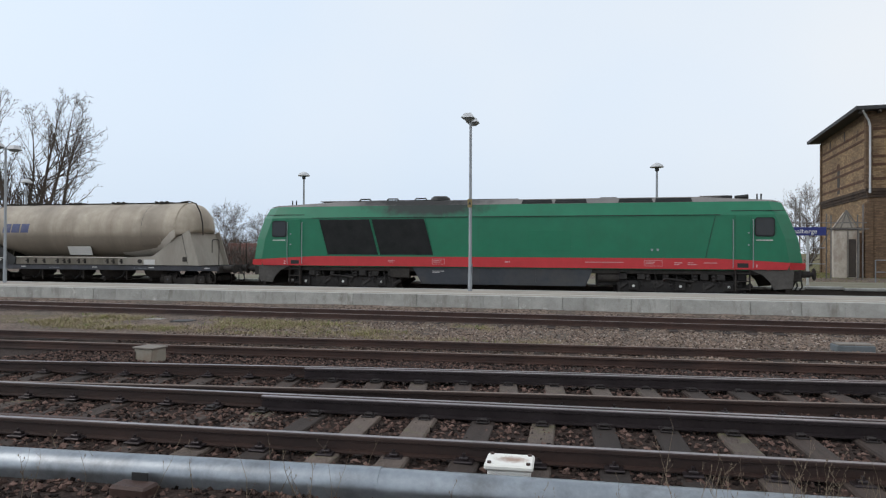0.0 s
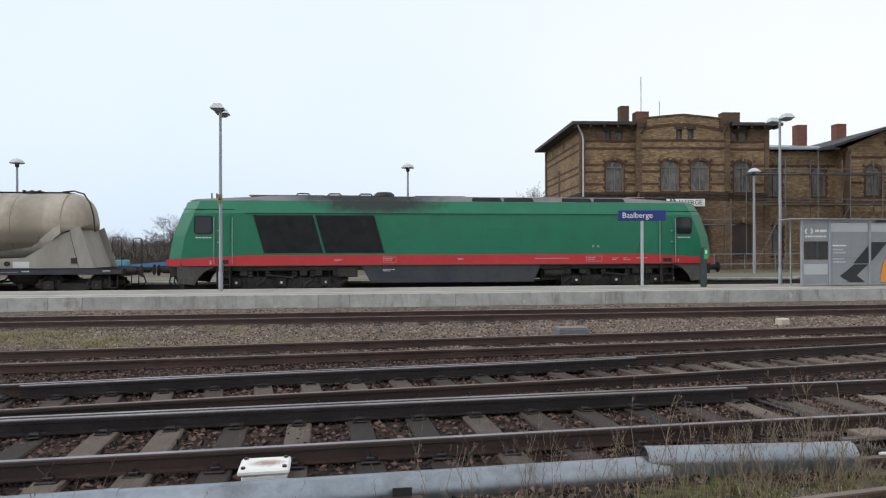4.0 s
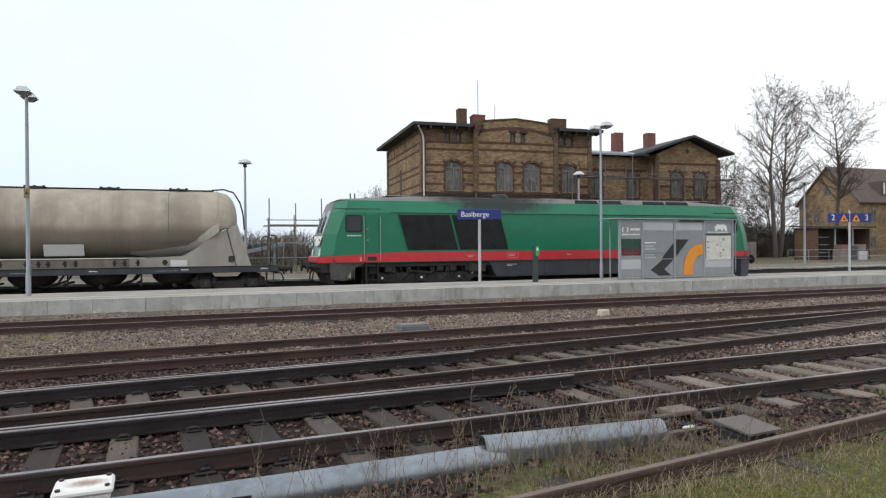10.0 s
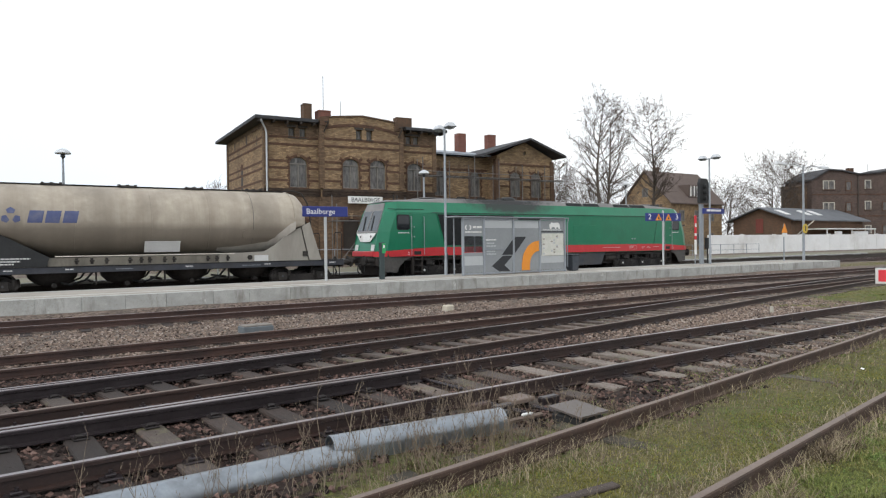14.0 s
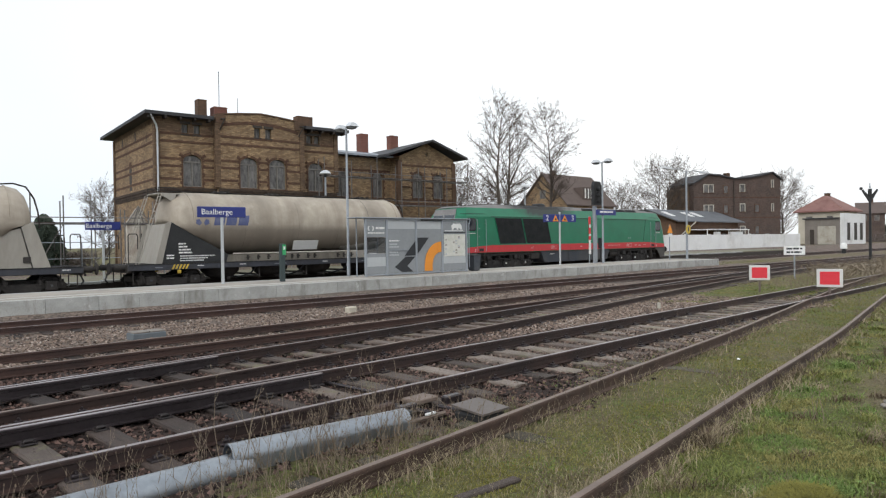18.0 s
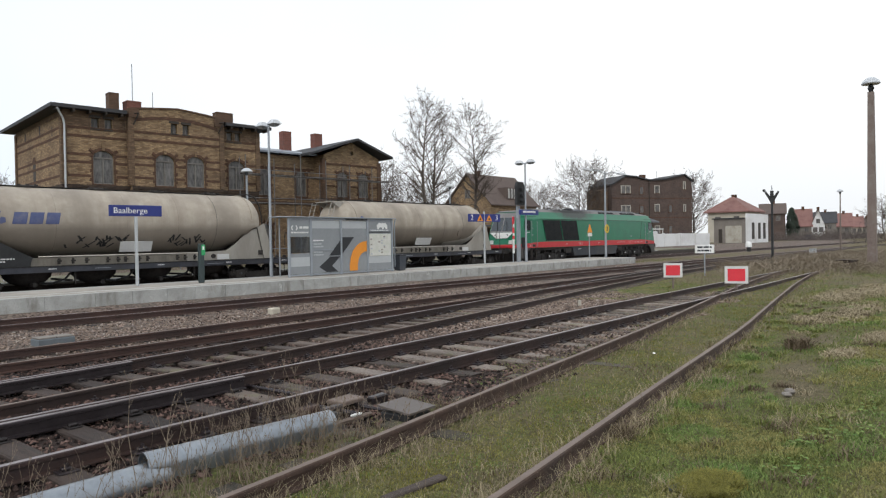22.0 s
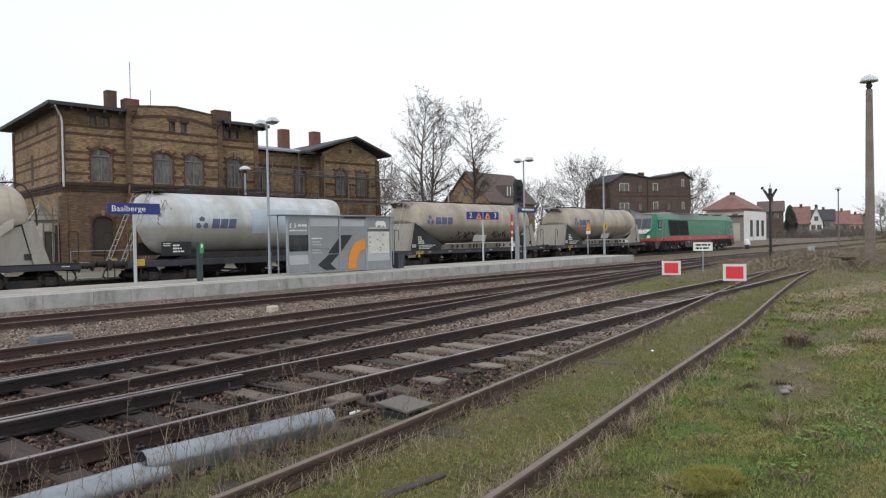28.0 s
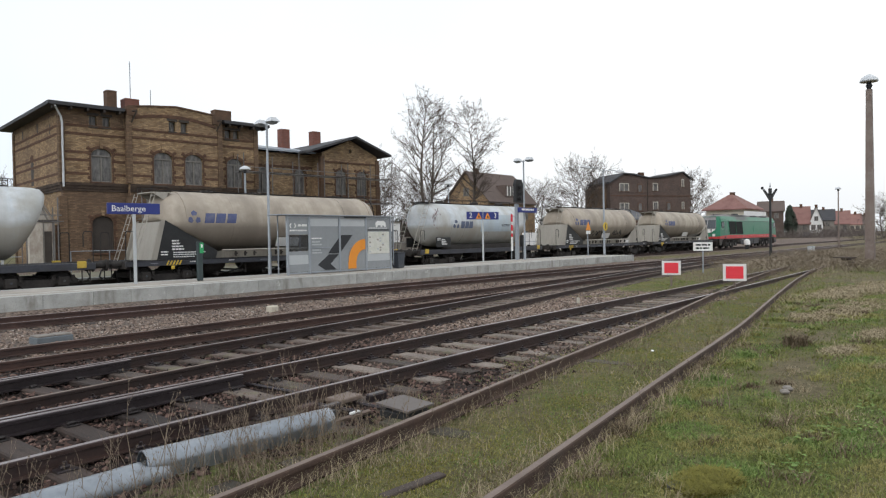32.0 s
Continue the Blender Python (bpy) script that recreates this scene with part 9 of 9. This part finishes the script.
def build_point_machine():
    p = thing("point_machine", "low black point machine under a flat steel cover", "point machine", (4.81, 4.86, -0.2), 5)
    part("cover_plate", Geo().loft([[(-0.2, -0.22, 0.13), (0.22, -0.22, 0.13), (0.24, 0.22, 0.16), (-0.18, 0.22, 0.16)], [(-0.2, -0.22, 0.15), (0.22, -0.22, 0.15), (0.24, 0.22, 0.18), (-0.18, 0.22, 0.18)]]), worn("brown_grey_steel_plate", (0.095, 0.078, 0.068), (0.15, 0.125, 0.11), 0.6, fine=12, coarse=2), p)
    part("case", Geo().box(-0.17, 0.19, -0.19, 0.19, -0.05, 0.12, 0.02), M["black"], p)
    part("drive_rod", Geo().rod((-0.2, 0.3, 0.05), (-0.25, 1.6, 0.06), 0.03, n=6).rod((0.1, 0.3, 0.04), (0.05, 2.9, 0.05), 0.025, n=6), M["dark_rail"], p)
    for k, (x, y) in enumerate(((-0.3, 0.75), (-0.55, 0.55), (-0.45, 0.95), (0.35, 0.7))):
        part("crank", Geo().box(x - 0.13, x + 0.13, y - 0.05, y + 0.05, 0.0, 0.12, 0.015), (M["dark_rail"], M["black"], M["rust"], M["dark_rail"])[k], p)
    part("gear_plate", Geo().box(-0.16, 0.18, 0.74, 0.98, 0.08, 0.13, 0.01), M["rusthead"], p, "pale worn gear plate")
    part("galvanised_bar", Geo().box(-0.46, -0.32, 0.29, 0.33, 0.1, 0.125, 0.008), M["grey_plate"], p)
    part("bearer", Geo().box(-0.75, -0.5, -0.1, 1.2, -0.1, 0.03, 0.01), M["pale_sleeper"], p)


build_point_machine()


def build_chairs():
    """Rail chairs with clips and bolts on the near tracks' sleepers."""
    g = Geo().box(-0.08, 0.08, -0.16, 0.16, -0.152, -0.132, 0.006)
    for s in (-1, 1):
        g.box(-0.04, 0.04, s * 0.09 - 0.03, s * 0.09 + 0.03, -0.134, -0.105, 0.008)
        g.rod((0, s * 0.1, -0.11), (0, s * 0.1, -0.075), 0.016, n=6)
    me = g.mesh("rail_chair")
    rnd = random.Random(31)
    for track, line in (("near_track", TRACK_D), ("diverging_track", TRACK_C)):
        owner = bpy.data.objects[track]
        pts, run = spline(line), 0.0
        for a, b in zip(pts, pts[1:]):
            run += (b - a).length
            while run > 0.62:
                run -= 0.62
                d = (b - a).normalized()
                p = b - d * run
                if not -8 < p.x < 15:
                    continue
                side = Vector((-d.y, d.x, 0))
                for off in (0.7535, -0.7535):
                    c = p + side * off
                    part("rail_chair", me, M["dark_rail"], owner, loc=pose(c.x, c.y, rail_z(p.y) + rnd.uniform(-0.004, 0.004), 0, 0, math.degrees(math.atan2(d.y, d.x)) + rnd.uniform(-2, 2)))


def build_slides():
    """Slide chairs under the greased switch blades."""
    g = Geo().box(-0.07, 0.07, -0.13, 0.14, -0.152, -0.138, 0.005).box(-0.045, 0.045, -0.09, -0.02, -0.139, -0.108, 0.010)
    for sx in (-0.05, 0.05):
        g.rod((sx, -0.11, -0.138), (sx, -0.11, -0.115), 0.013, n=6)
    me = g.mesh("slide_chair")
    rnd = random.Random(33)
    for track, line in (("near_track", TRACK_D), ("diverging_track", TRACK_C)):
        owner = bpy.data.objects[track]
        pts, run = spline(line), 0.0
        for a, b in zip(pts, pts[1:]):
            run += (b - a).length
            while run > 0.62:
                run -= 0.62
                d = (b - a).normalized()
                p = b - d * run
                if not -4.4 < p.x < 5.0:
                    continue
                c = p + Vector((-d.y, d.x, 0)) * 0.585
                part("slide_chair", me, M["oily_iron"], owner, loc=pose(c.x, c.y, rail_z(p.y) + rnd.uniform(-0.004, 0.004), 0, 0, math.degrees(math.atan2(d.y, d.x)) + rnd.uniform(-2, 2)))


M["oily_iron"] = worn("oily_cast_iron", (0.012, 0.009, 0.0085), (0.035, 0.026, 0.024), 0.5, 0.2, fine=30, coarse=6, bump=0.3)
build_chairs()
build_slides()


# ---------------------------------------------------------------- loose stone, grass and weeds
def scatter_stones():
    rnd = np.random.RandomState(7)
    n = 125000
    x = rnd.uniform(-10.5, 26, n)
    y = 3.4 + rnd.beta(1.0, 1.3, n) * 15.2
    verts, faces, dark, count = [], [], [], 0
    base = np.array([(1, 0, 0), (-1, 0, 0), (0, 1, 0), (0, -1, 0), (0, 0, 1), (0, 0, -1)], float)
    tri = [(0, 2, 4), (2, 1, 4), (1, 3, 4), (3, 0, 4), (2, 0, 5), (1, 2, 5), (3, 1, 5), (0, 3, 5)]
    size = rnd.uniform(0.012, 0.034, n)
    for i in range(n):
        g = grass_share(x[i], y[i])
        if g > 0.55 or rnd.rand() < g * 0.8:
            continue
        v = base * (size[i] * rnd.uniform(0.65, 1.25, (6, 1))) + rnd.normal(0, size[i] * 0.22, (6, 3))
        v[:, 2] *= 0.75
        a = rnd.uniform(0, 6.283)
        c, s = math.cos(a), math.sin(a)
        v = v @ np.array([(c, s, 0), (-s, c, 0), (0, 0, 1)])
        v += (x[i], y[i], ground_z(x[i], y[i]) + size[i] * 0.3)
        verts.append(v)
        faces += [(p + count, q + count, r + count) for p, q, r in tri]
        dark += [soil(x[i], y[i])] * 6
        count += 6
    me = bpy.data.meshes.new("ballast_stones")
    me.from_pydata(np.concatenate(verts).tolist(), [], faces)
    me.attributes.new("soil", "FLOAT", "POINT").data.foreach_set("value", dark)
    nd = Nodes("loose_ballast_stone")
    isl = nd.island()
    o = nd.t.nodes.new("ShaderNodeAttribute")
    o.attribute_name = "soil"
    col = nd.mix(isl, (0.032, 0.0215, 0.0165), (0.375, 0.278, 0.220))
    col = nd.mix(nd.math("MULTIPLY", nd.ramp(isl, 0.86, 0.98), 0.8), col, (0.42, 0.375, 0.33))
    oiled = nd.mix(nd.ramp(isl, 0.25, 1.0), (0.008, 0.0047, 0.0042), (0.17, 0.100, 0.082))
    me.materials.append(nd.done(nd.mix(nd.math("MULTIPLY", o.outputs["Fac"], 0.92), col, oiled), 0.95, spec=0.25))
    tagged(new("ballast_stones", me), "loose brown and grey ballast stones between the rails", "ballast", kind="stuff")


def scatter_grass():
    """Short blades in tufts over turf; dry straw among the green and along the rails."""
    rnd = np.random.RandomState(3)
    store = {"turf_blades": [], "brown_blades": [], "moss_blades": [], "straw_blades": [], "clover_leaves": []}

    def tuft(kind, gx, gy, count, radius, low, high, dist):
        z = ground_z(gx, gy)
        a = rnd.uniform(0, 6.283, count)
        h = rnd.uniform(low, high, count)
        w = 0.0016 + 0.00034 * dist if kind != "straw_blades" else 0.0010 + 0.00022 * dist
        bend = rnd.uniform(0.5, 2.2, count) * h
        ox, oy = gx + rnd.normal(0, radius, count), gy + rnd.normal(0, radius, count)
        dx, dy = np.cos(a) * w, np.sin(a) * w
        ex, ey = -np.sin(a) * bend, np.cos(a) * bend
        b = np.empty((count, 5, 3))
        b[:, 0] = np.stack([ox - dx, oy - dy, np.full(count, z - 0.012)], 1)
        b[:, 1] = np.stack([ox + dx, oy + dy, np.full(count, z - 0.012)], 1)
        b[:, 2] = np.stack([ox + ex * 0.42 + dx * 0.7, oy + ey * 0.42 + dy * 0.7, z + h * 0.66], 1)
        b[:, 3] = np.stack([ox + ex * 0.42 - dx * 0.7, oy + ey * 0.42 - dy * 0.7, z + h * 0.66], 1)
        b[:, 4] = np.stack([ox + ex, oy + ey, z + h], 1)
        store[kind].append(b)

    n = 36000
    ang = np.radians(rnd.uniform(8, 86, n))
    far = 2.4 * (65 / 2.4) ** (rnd.uniform(0, 1, n) ** 0.85)
    for i in range(n):
        gx, gy, dist = far[i] * math.sin(ang[i]), far[i] * math.cos(ang[i]), far[i]
        g = grass_share(gx, gy)
        if rnd.rand() > g * 1.1:
            continue
        big = 0.5 + 0.5 * noise.noise(Vector((gx * 0.35, gy * 0.35, 11))) + 0.35 * noise.noise(Vector((gx * 1.3, gy * 1.3, 15)))
        rail = 0.15 * gx - gy + 2.85
        edge = min(abs(rail - 0.75), abs(rail + 0.75)) < 0.22
        between = abs(rail) < 0.72
        r = 0.035 + 0.008 * dist
        if big < 0.22 and not edge:
            continue
        if 6 < gx < 20 and gy < 6 and rnd.rand() < bare(gx, gy) * 1.1:
            continue
        clump = noise.noise(Vector((gx * 2.1, gy * 2.1, 61))) + 0.5 * noise.noise(Vector((gx * 5, gy * 5, 63)))
        if -1 < gx < 6.5 and gy > siding_y(gx) + 0.85 and rnd.rand() < 0.72:
            # dead growth on the verge between the siding and the rod cover
            tuft("brown_blades" if rnd.rand() < 0.75 else "straw_blades", gx, gy, 9, r, 0.015, 0.085, dist)
        elif edge and rnd.rand() < 0.3:
            tuft("straw_blades", gx, gy, 14, r * 0.7, 0.03, 0.16, dist)
        elif rnd.rand() < (0.25 if big > 0.82 else 0.04) + 0.45 * dryness(gx, gy):
            tuft("straw_blades", gx, gy, 8, r, 0.01, 0.05, dist)
        elif (noise.noise(Vector((gx * 0.9, gy * 0.9, 41))) > 0.34 and rnd.rand() < 0.6):
            tuft("brown_blades", gx, gy, 8, r, 0.01, 0.05, dist)
        elif between and rnd.rand() < 0.55 + 0.9 * clump:
            tuft("moss_blades", gx, gy, 26, r * 1.2, 0.004, 0.018, dist)
        else:
            tuft("turf_blades", gx, gy, 24, r, 0.006, (0.016 if between else 0.025) * (1.0 + 1.6 * max(0.0, clump)), dist)
            if rnd.rand() < 0.16 and dist < 16 and not between:
                c = np.empty((4, 5, 3))
                for k in range(4):
                    a, q = rnd.uniform(0, 6.283), rnd.uniform(0.004, 0.011)
                    cx, cy, cz = gx + rnd.normal(0, 0.05), gy + rnd.normal(0, 0.05), ground_z(gx, gy) + rnd.uniform(0.012, 0.035)
                    c[k] = [(cx + q * math.cos(a + e), cy + q * math.sin(a + e), cz + rnd.uniform(-0.005, 0.005)) for e in (0, 1.26, 2.51, 3.77, 5.03)]
                store["clover_leaves"].append(c)
    for i in range(420):
        a, q = rnd.uniform(0, 6.283), 0.36 * math.sqrt(rnd.rand())
        tuft("moss_blades", 4.71 + 0.8 * q * math.cos(a), 1.75 + 0.55 * q * math.sin(a), 22, 0.02, 0.034, 0.052, 5)
    for cx, cy, spread, count in ((5.6, 2.83, 0.10, 34), (5.95, 2.86, 0.09, 14), (8.7, 3.36, 0.16, 26), (9.3, 3.5, 0.16, 22), (11.0, 3.85, 0.2, 20), (6.6, 1.75, 0.1, 14), (4.5, 2.5, 0.1, 12)):
        # dead clumps leaning on the rail and in the turf
        for k in range(count):
            tuft("brown_blades" if k % 3 else "straw_blades", cx + rnd.normal(0, spread), cy + rnd.normal(0, spread * 0.6), 12, 0.03, 0.03, 0.15, 5)
    for cx, cy, rx, ry in STRAW:
        # flattened straw
        for k in range(int(500 * rx)):
            tuft("straw_blades", cx + rnd.normal(0, rx * 0.6), cy + rnd.normal(0, ry * 0.6), 9, 0.06, 0.02, 0.06, cx * 2.2)
    for k in range(46):
        # a brown seedling shrub and green weed rosettes
        tuft("brown_blades", 11.2 + rnd.normal(0, 0.14), 2.8 + rnd.normal(0, 0.1), 8, 0.03, 0.05, 0.24, 9)
    for cx, cy in ((6.42, 1.41), (6.1, 1.5), (7.0, 1.5), (5.3, 1.35), (7.6, 1.25), (6.7, 1.15)):
        c = np.empty((34, 5, 3))
        for k in range(34):
            a, q = rnd.uniform(0, 6.283), rnd.uniform(0.010, 0.022)
            ox, oy, oz = cx + rnd.normal(0, 0.12), cy + rnd.normal(0, 0.07), ground_z(cx, cy) + rnd.uniform(0.03, 0.07)
            c[k] = [(ox + q * math.cos(a + e), oy + q * math.sin(a + e), oz + rnd.uniform(-0.006, 0.006)) for e in (0, 1.26, 2.51, 3.77, 5.03)]
        store["clover_leaves"].append(c)
    for k in range(110):
        # longer clumps standing out of the meadow
        cx = rnd.uniform(4.2, 19)
        cy = siding_y(cx) - 1.05 - abs(rnd.normal(0, 1.3))
        if cy < 0.3:
            continue
        kind = ("turf_blades", "turf_blades", "straw_blades", "turf_blades", "brown_blades")[k % 5]
        for q in range(7):
            tuft(kind, cx + rnd.normal(0, 0.09), cy + rnd.normal(0, 0.07), 12, 0.03, 0.025, 0.085, cx)
    for i in range(9000):
        gx, gy = rnd.uniform(-16, 3.5), rnd.uniform(14.4, 18.0)
        if grass_share(gx, gy) > 0.24 + 0.3 * rnd.rand():
            tuft("straw_blades" if rnd.rand() < 0.85 else "turf_blades", gx, gy, 9, 0.12, 0.03, 0.10, 16)
    looks = {"turf_blades": ((0.082, 0.106, 0.028), (0.235, 0.256, 0.074), "short green turf blades"), "brown_blades": ((0.09, 0.062, 0.04), (0.20, 0.15, 0.098), "dead brown grass and leaves in the turf"), "moss_blades": ((0.10, 0.094, 0.022), (0.27, 0.242, 0.056), "low yellow-green moss between the rails"), "straw_blades": ((0.19, 0.152, 0.092), (0.42, 0.345, 0.225), "dry straw-coloured grass blades"),
             "clover_leaves": ((0.085, 0.155, 0.036), (0.17, 0.245, 0.07), "small green weed leaves in the turf")}
    for key, blades in store.items():
        v = np.concatenate(blades).reshape(-1, 3)
        o = np.arange(0, len(v), 5)
        if key == "clover_leaves":
            f = np.stack([o, o + 1, o + 2, o + 3, o + 4], 1).tolist()
        else:
            f = np.stack([o, o + 1, o + 2, o + 3], 1).tolist() + np.stack([o + 3, o + 2, o + 4], 1).tolist()
        me = bpy.data.meshes.new(key)
        me.from_pydata(v.tolist(), [], f)
        nd = Nodes(key)
        lo, hi = looks[key][0], looks[key][1]
        tone = nd.mix(nd.island(), lo, hi)
        if key in ("turf_blades", "clover_leaves"):
            # yellower and bluer stretches of turf
            tone = nd.mix(nd.math("MULTIPLY", nd.ramp(nd.noise(0.9, 5, 0.65), 0.47, 0.57), 0.9), tone, nd.mix(nd.island(), (0.19, 0.172, 0.056), (0.32, 0.28, 0.105)))
            tone = nd.mix(nd.math("MULTIPLY", nd.ramp(nd.noise(1.4, 4, 0.6), 0.52, 0.60), 0.9), tone, nd.mix(nd.island(), (0.078, 0.135, 0.034), (0.20, 0.28, 0.078)))
        me.materials.append(nd.done(tone, 0.8, spec=0.2))
        tagged(new(key, me), looks[key][2], "grass", kind="stuff")


def scatter_weeds():
    """Tall dry stalks with side shoots along the rod cover, and brown weed clumps."""
    rnd = random.Random(17)
    g = Geo()

    def stalk(x, y, high, lean, r):
        z = ground_z(x, y)
        a = rnd.uniform(0, 6.283)
        p = Vector((x, y, z - 0.02))
        d = Vector((math.cos(a) * lean, math.sin(a) * lean, 1)).normalized()
        for k in range(5):
            q = p + d * (high / 5)
            g.rod(p, q, r * (1 - k * 0.14), r * (1 - (k + 1) * 0.14), n=4)
            if k >= 1:
                for _ in range(rnd.choice((0, 1, 2))):
                    b = rnd.uniform(0, 6.283)
                    e = q + Vector((math.cos(b) * 0.5, math.sin(b) * 0.5, rnd.uniform(0.5, 1.1))) * high * rnd.uniform(0.08, 0.2)
                    g.rod(q, e, r * 0.5, r * 0.3, n=3)
                    if rnd.random() < 0.5:
                        g.rod(e, e + Vector((0, 0, 0.015)), r * 1.3, r * 0.6, n=4)
            d = (d + Vector((rnd.gauss(0, 0.12), rnd.gauss(0, 0.12), 0.02))).normalized()
            p = q

    for k in range(190):
        x = rnd.choice((rnd.uniform(-4.5, 4.5), rnd.uniform(0.4, 4.2), rnd.uniform(2.6, 4.0)))
        y = 4.6 + 0.09 * x + rnd.uniform(-0.55, 0.6)
        stalk(x, y, rnd.uniform(0.2, 0.62), rnd.uniform(0.05, 0.45), rnd.uniform(0.002, 0.0035))
    for x, y, h in ((2.0, 4.55, 0.95), (2.3, 4.7, 0.7), (3.75, 5.3, 0.75), (3.9, 5.25, 0.7), (4.0, 5.45, 0.8), (3.5, 5.35, 0.65), (0.6, 4.4, 0.6), (-2.0, 4.3, 0.45), (5.6, 3.9, 0.6), (6.9, 2.4, 0.5)):
        for q in range(3):
            stalk(x + rnd.uniform(-0.1, 0.1), y + rnd.uniform(-0.1, 0.1), h * rnd.uniform(0.8, 1.05), rnd.uniform(0.1, 0.4), 0.004)
    for k in range(1500):
        x = rnd.choice((rnd.uniform(1.0, 5.5), rnd.uniform(6, 30), rnd.uniform(22, 60), rnd.uniform(26, 60), rnd.uniform(26, 50)))
        y = (4.7 + 0.07 * x if x < 5.6 else 3.2 + 0.15 * x) + rnd.gauss(0, 0.5 + 0.05 * x) + (1.5 if x > 26 else 0)
        stalk(x, y, rnd.uniform(0.12, 0.34) * (1 + x * 0.022), rnd.uniform(0.2, 0.8), 0.0022 + 0.00016 * x)
    tagged(part("dry_weeds", g, worn("dry_brown_stalks", (0.13, 0.095, 0.065), (0.25, 0.195, 0.14), 0.9, fine=10, coarse=3)), "thin dry weed stalks along the rails", "weeds", kind="stuff")


scatter_stones()
scatter_grass()
scatter_weeds()


# ---------------------------------------------------------------- motion
# place of the locomotive's rear cab window along the track, second by second
RUN = [(0.0, -14.57), (1.0, -12.43), (2.0, -10.35), (3.0, -8.36), (4.0, -6.38), (5.0, -4.39), (6.0, -2.35), (7.0, -0.31), (8.0, 1.8), (9.0, 3.99), (10.0, 6.29),
       (11.0, 8.65), (12.0, 11.08), (13.0, 13.58), (14.0, 16.13), (15.0, 18.69), (16.0, 21.33), (17.0, 24.14), (18.0, 27.15), (19.0, 30.25), (20.0, 33.45), (21.0, 36.86),
       (22.0, 40.41), (23.0, 44.05), (24.0, 47.8), (25.0, 51.55), (26.0, 55.38), (27.0, 59.35), (28.0, 63.43), (29.0, 67.76), (30.0, 72.18), (31.0, 76.58), (32.0, 80.92)]
# places of the wagons behind that window
BEHIND = (-9.82, -27.2, -43.4, -60.1, -75.4)


def motions():
    loco, sets = build_loco()
    train = [(loco, -1.24 + 11.6, sets)]
    kinds = [("silo", "dirty beige silo wagon with blue marks and a black data panel", "tank_brown", False),
             ("silo", "beige silo wagon with dark sprayed scrawls on its tank", "tank_beige", True),
             ("powder", "pale blue-grey powder tank wagon with a catwalk", "tank_white", False),
             ("silo", "clean-edged beige silo wagon with blue marks", "tank_beige", False),
             ("powder", "pale powder tank wagon at the end of the view", "tank_white", False)]
    for k, (kind, label, paint, sprayed) in enumerate(kinds):
        w, sets = build_silo(label, M[paint], sprayed, 20 + k, k != 1) if kind == "silo" else build_powder(label, 30 + k)
        train.append((w, BEHIND[k], sets))
    times = [i / 6.0 for i in range(193)]
    place = [float(np.interp(t, [r[0] for r in RUN], [r[1] for r in RUN])) for t in times]
    for ob, mid, sets in train:
        walk(ob, [(t, pose(x + mid, 29.4, -0.2)) for t, x in RUN])
        for wheel, r in sets:
            at = wheel.matrix_basis.translation.copy()
            walk(wheel, [(t, pose(at.x, at.y, at.z, 0, math.degrees((x - place[0]) / r), 0)) for t, x in zip(times, place)])


motions()
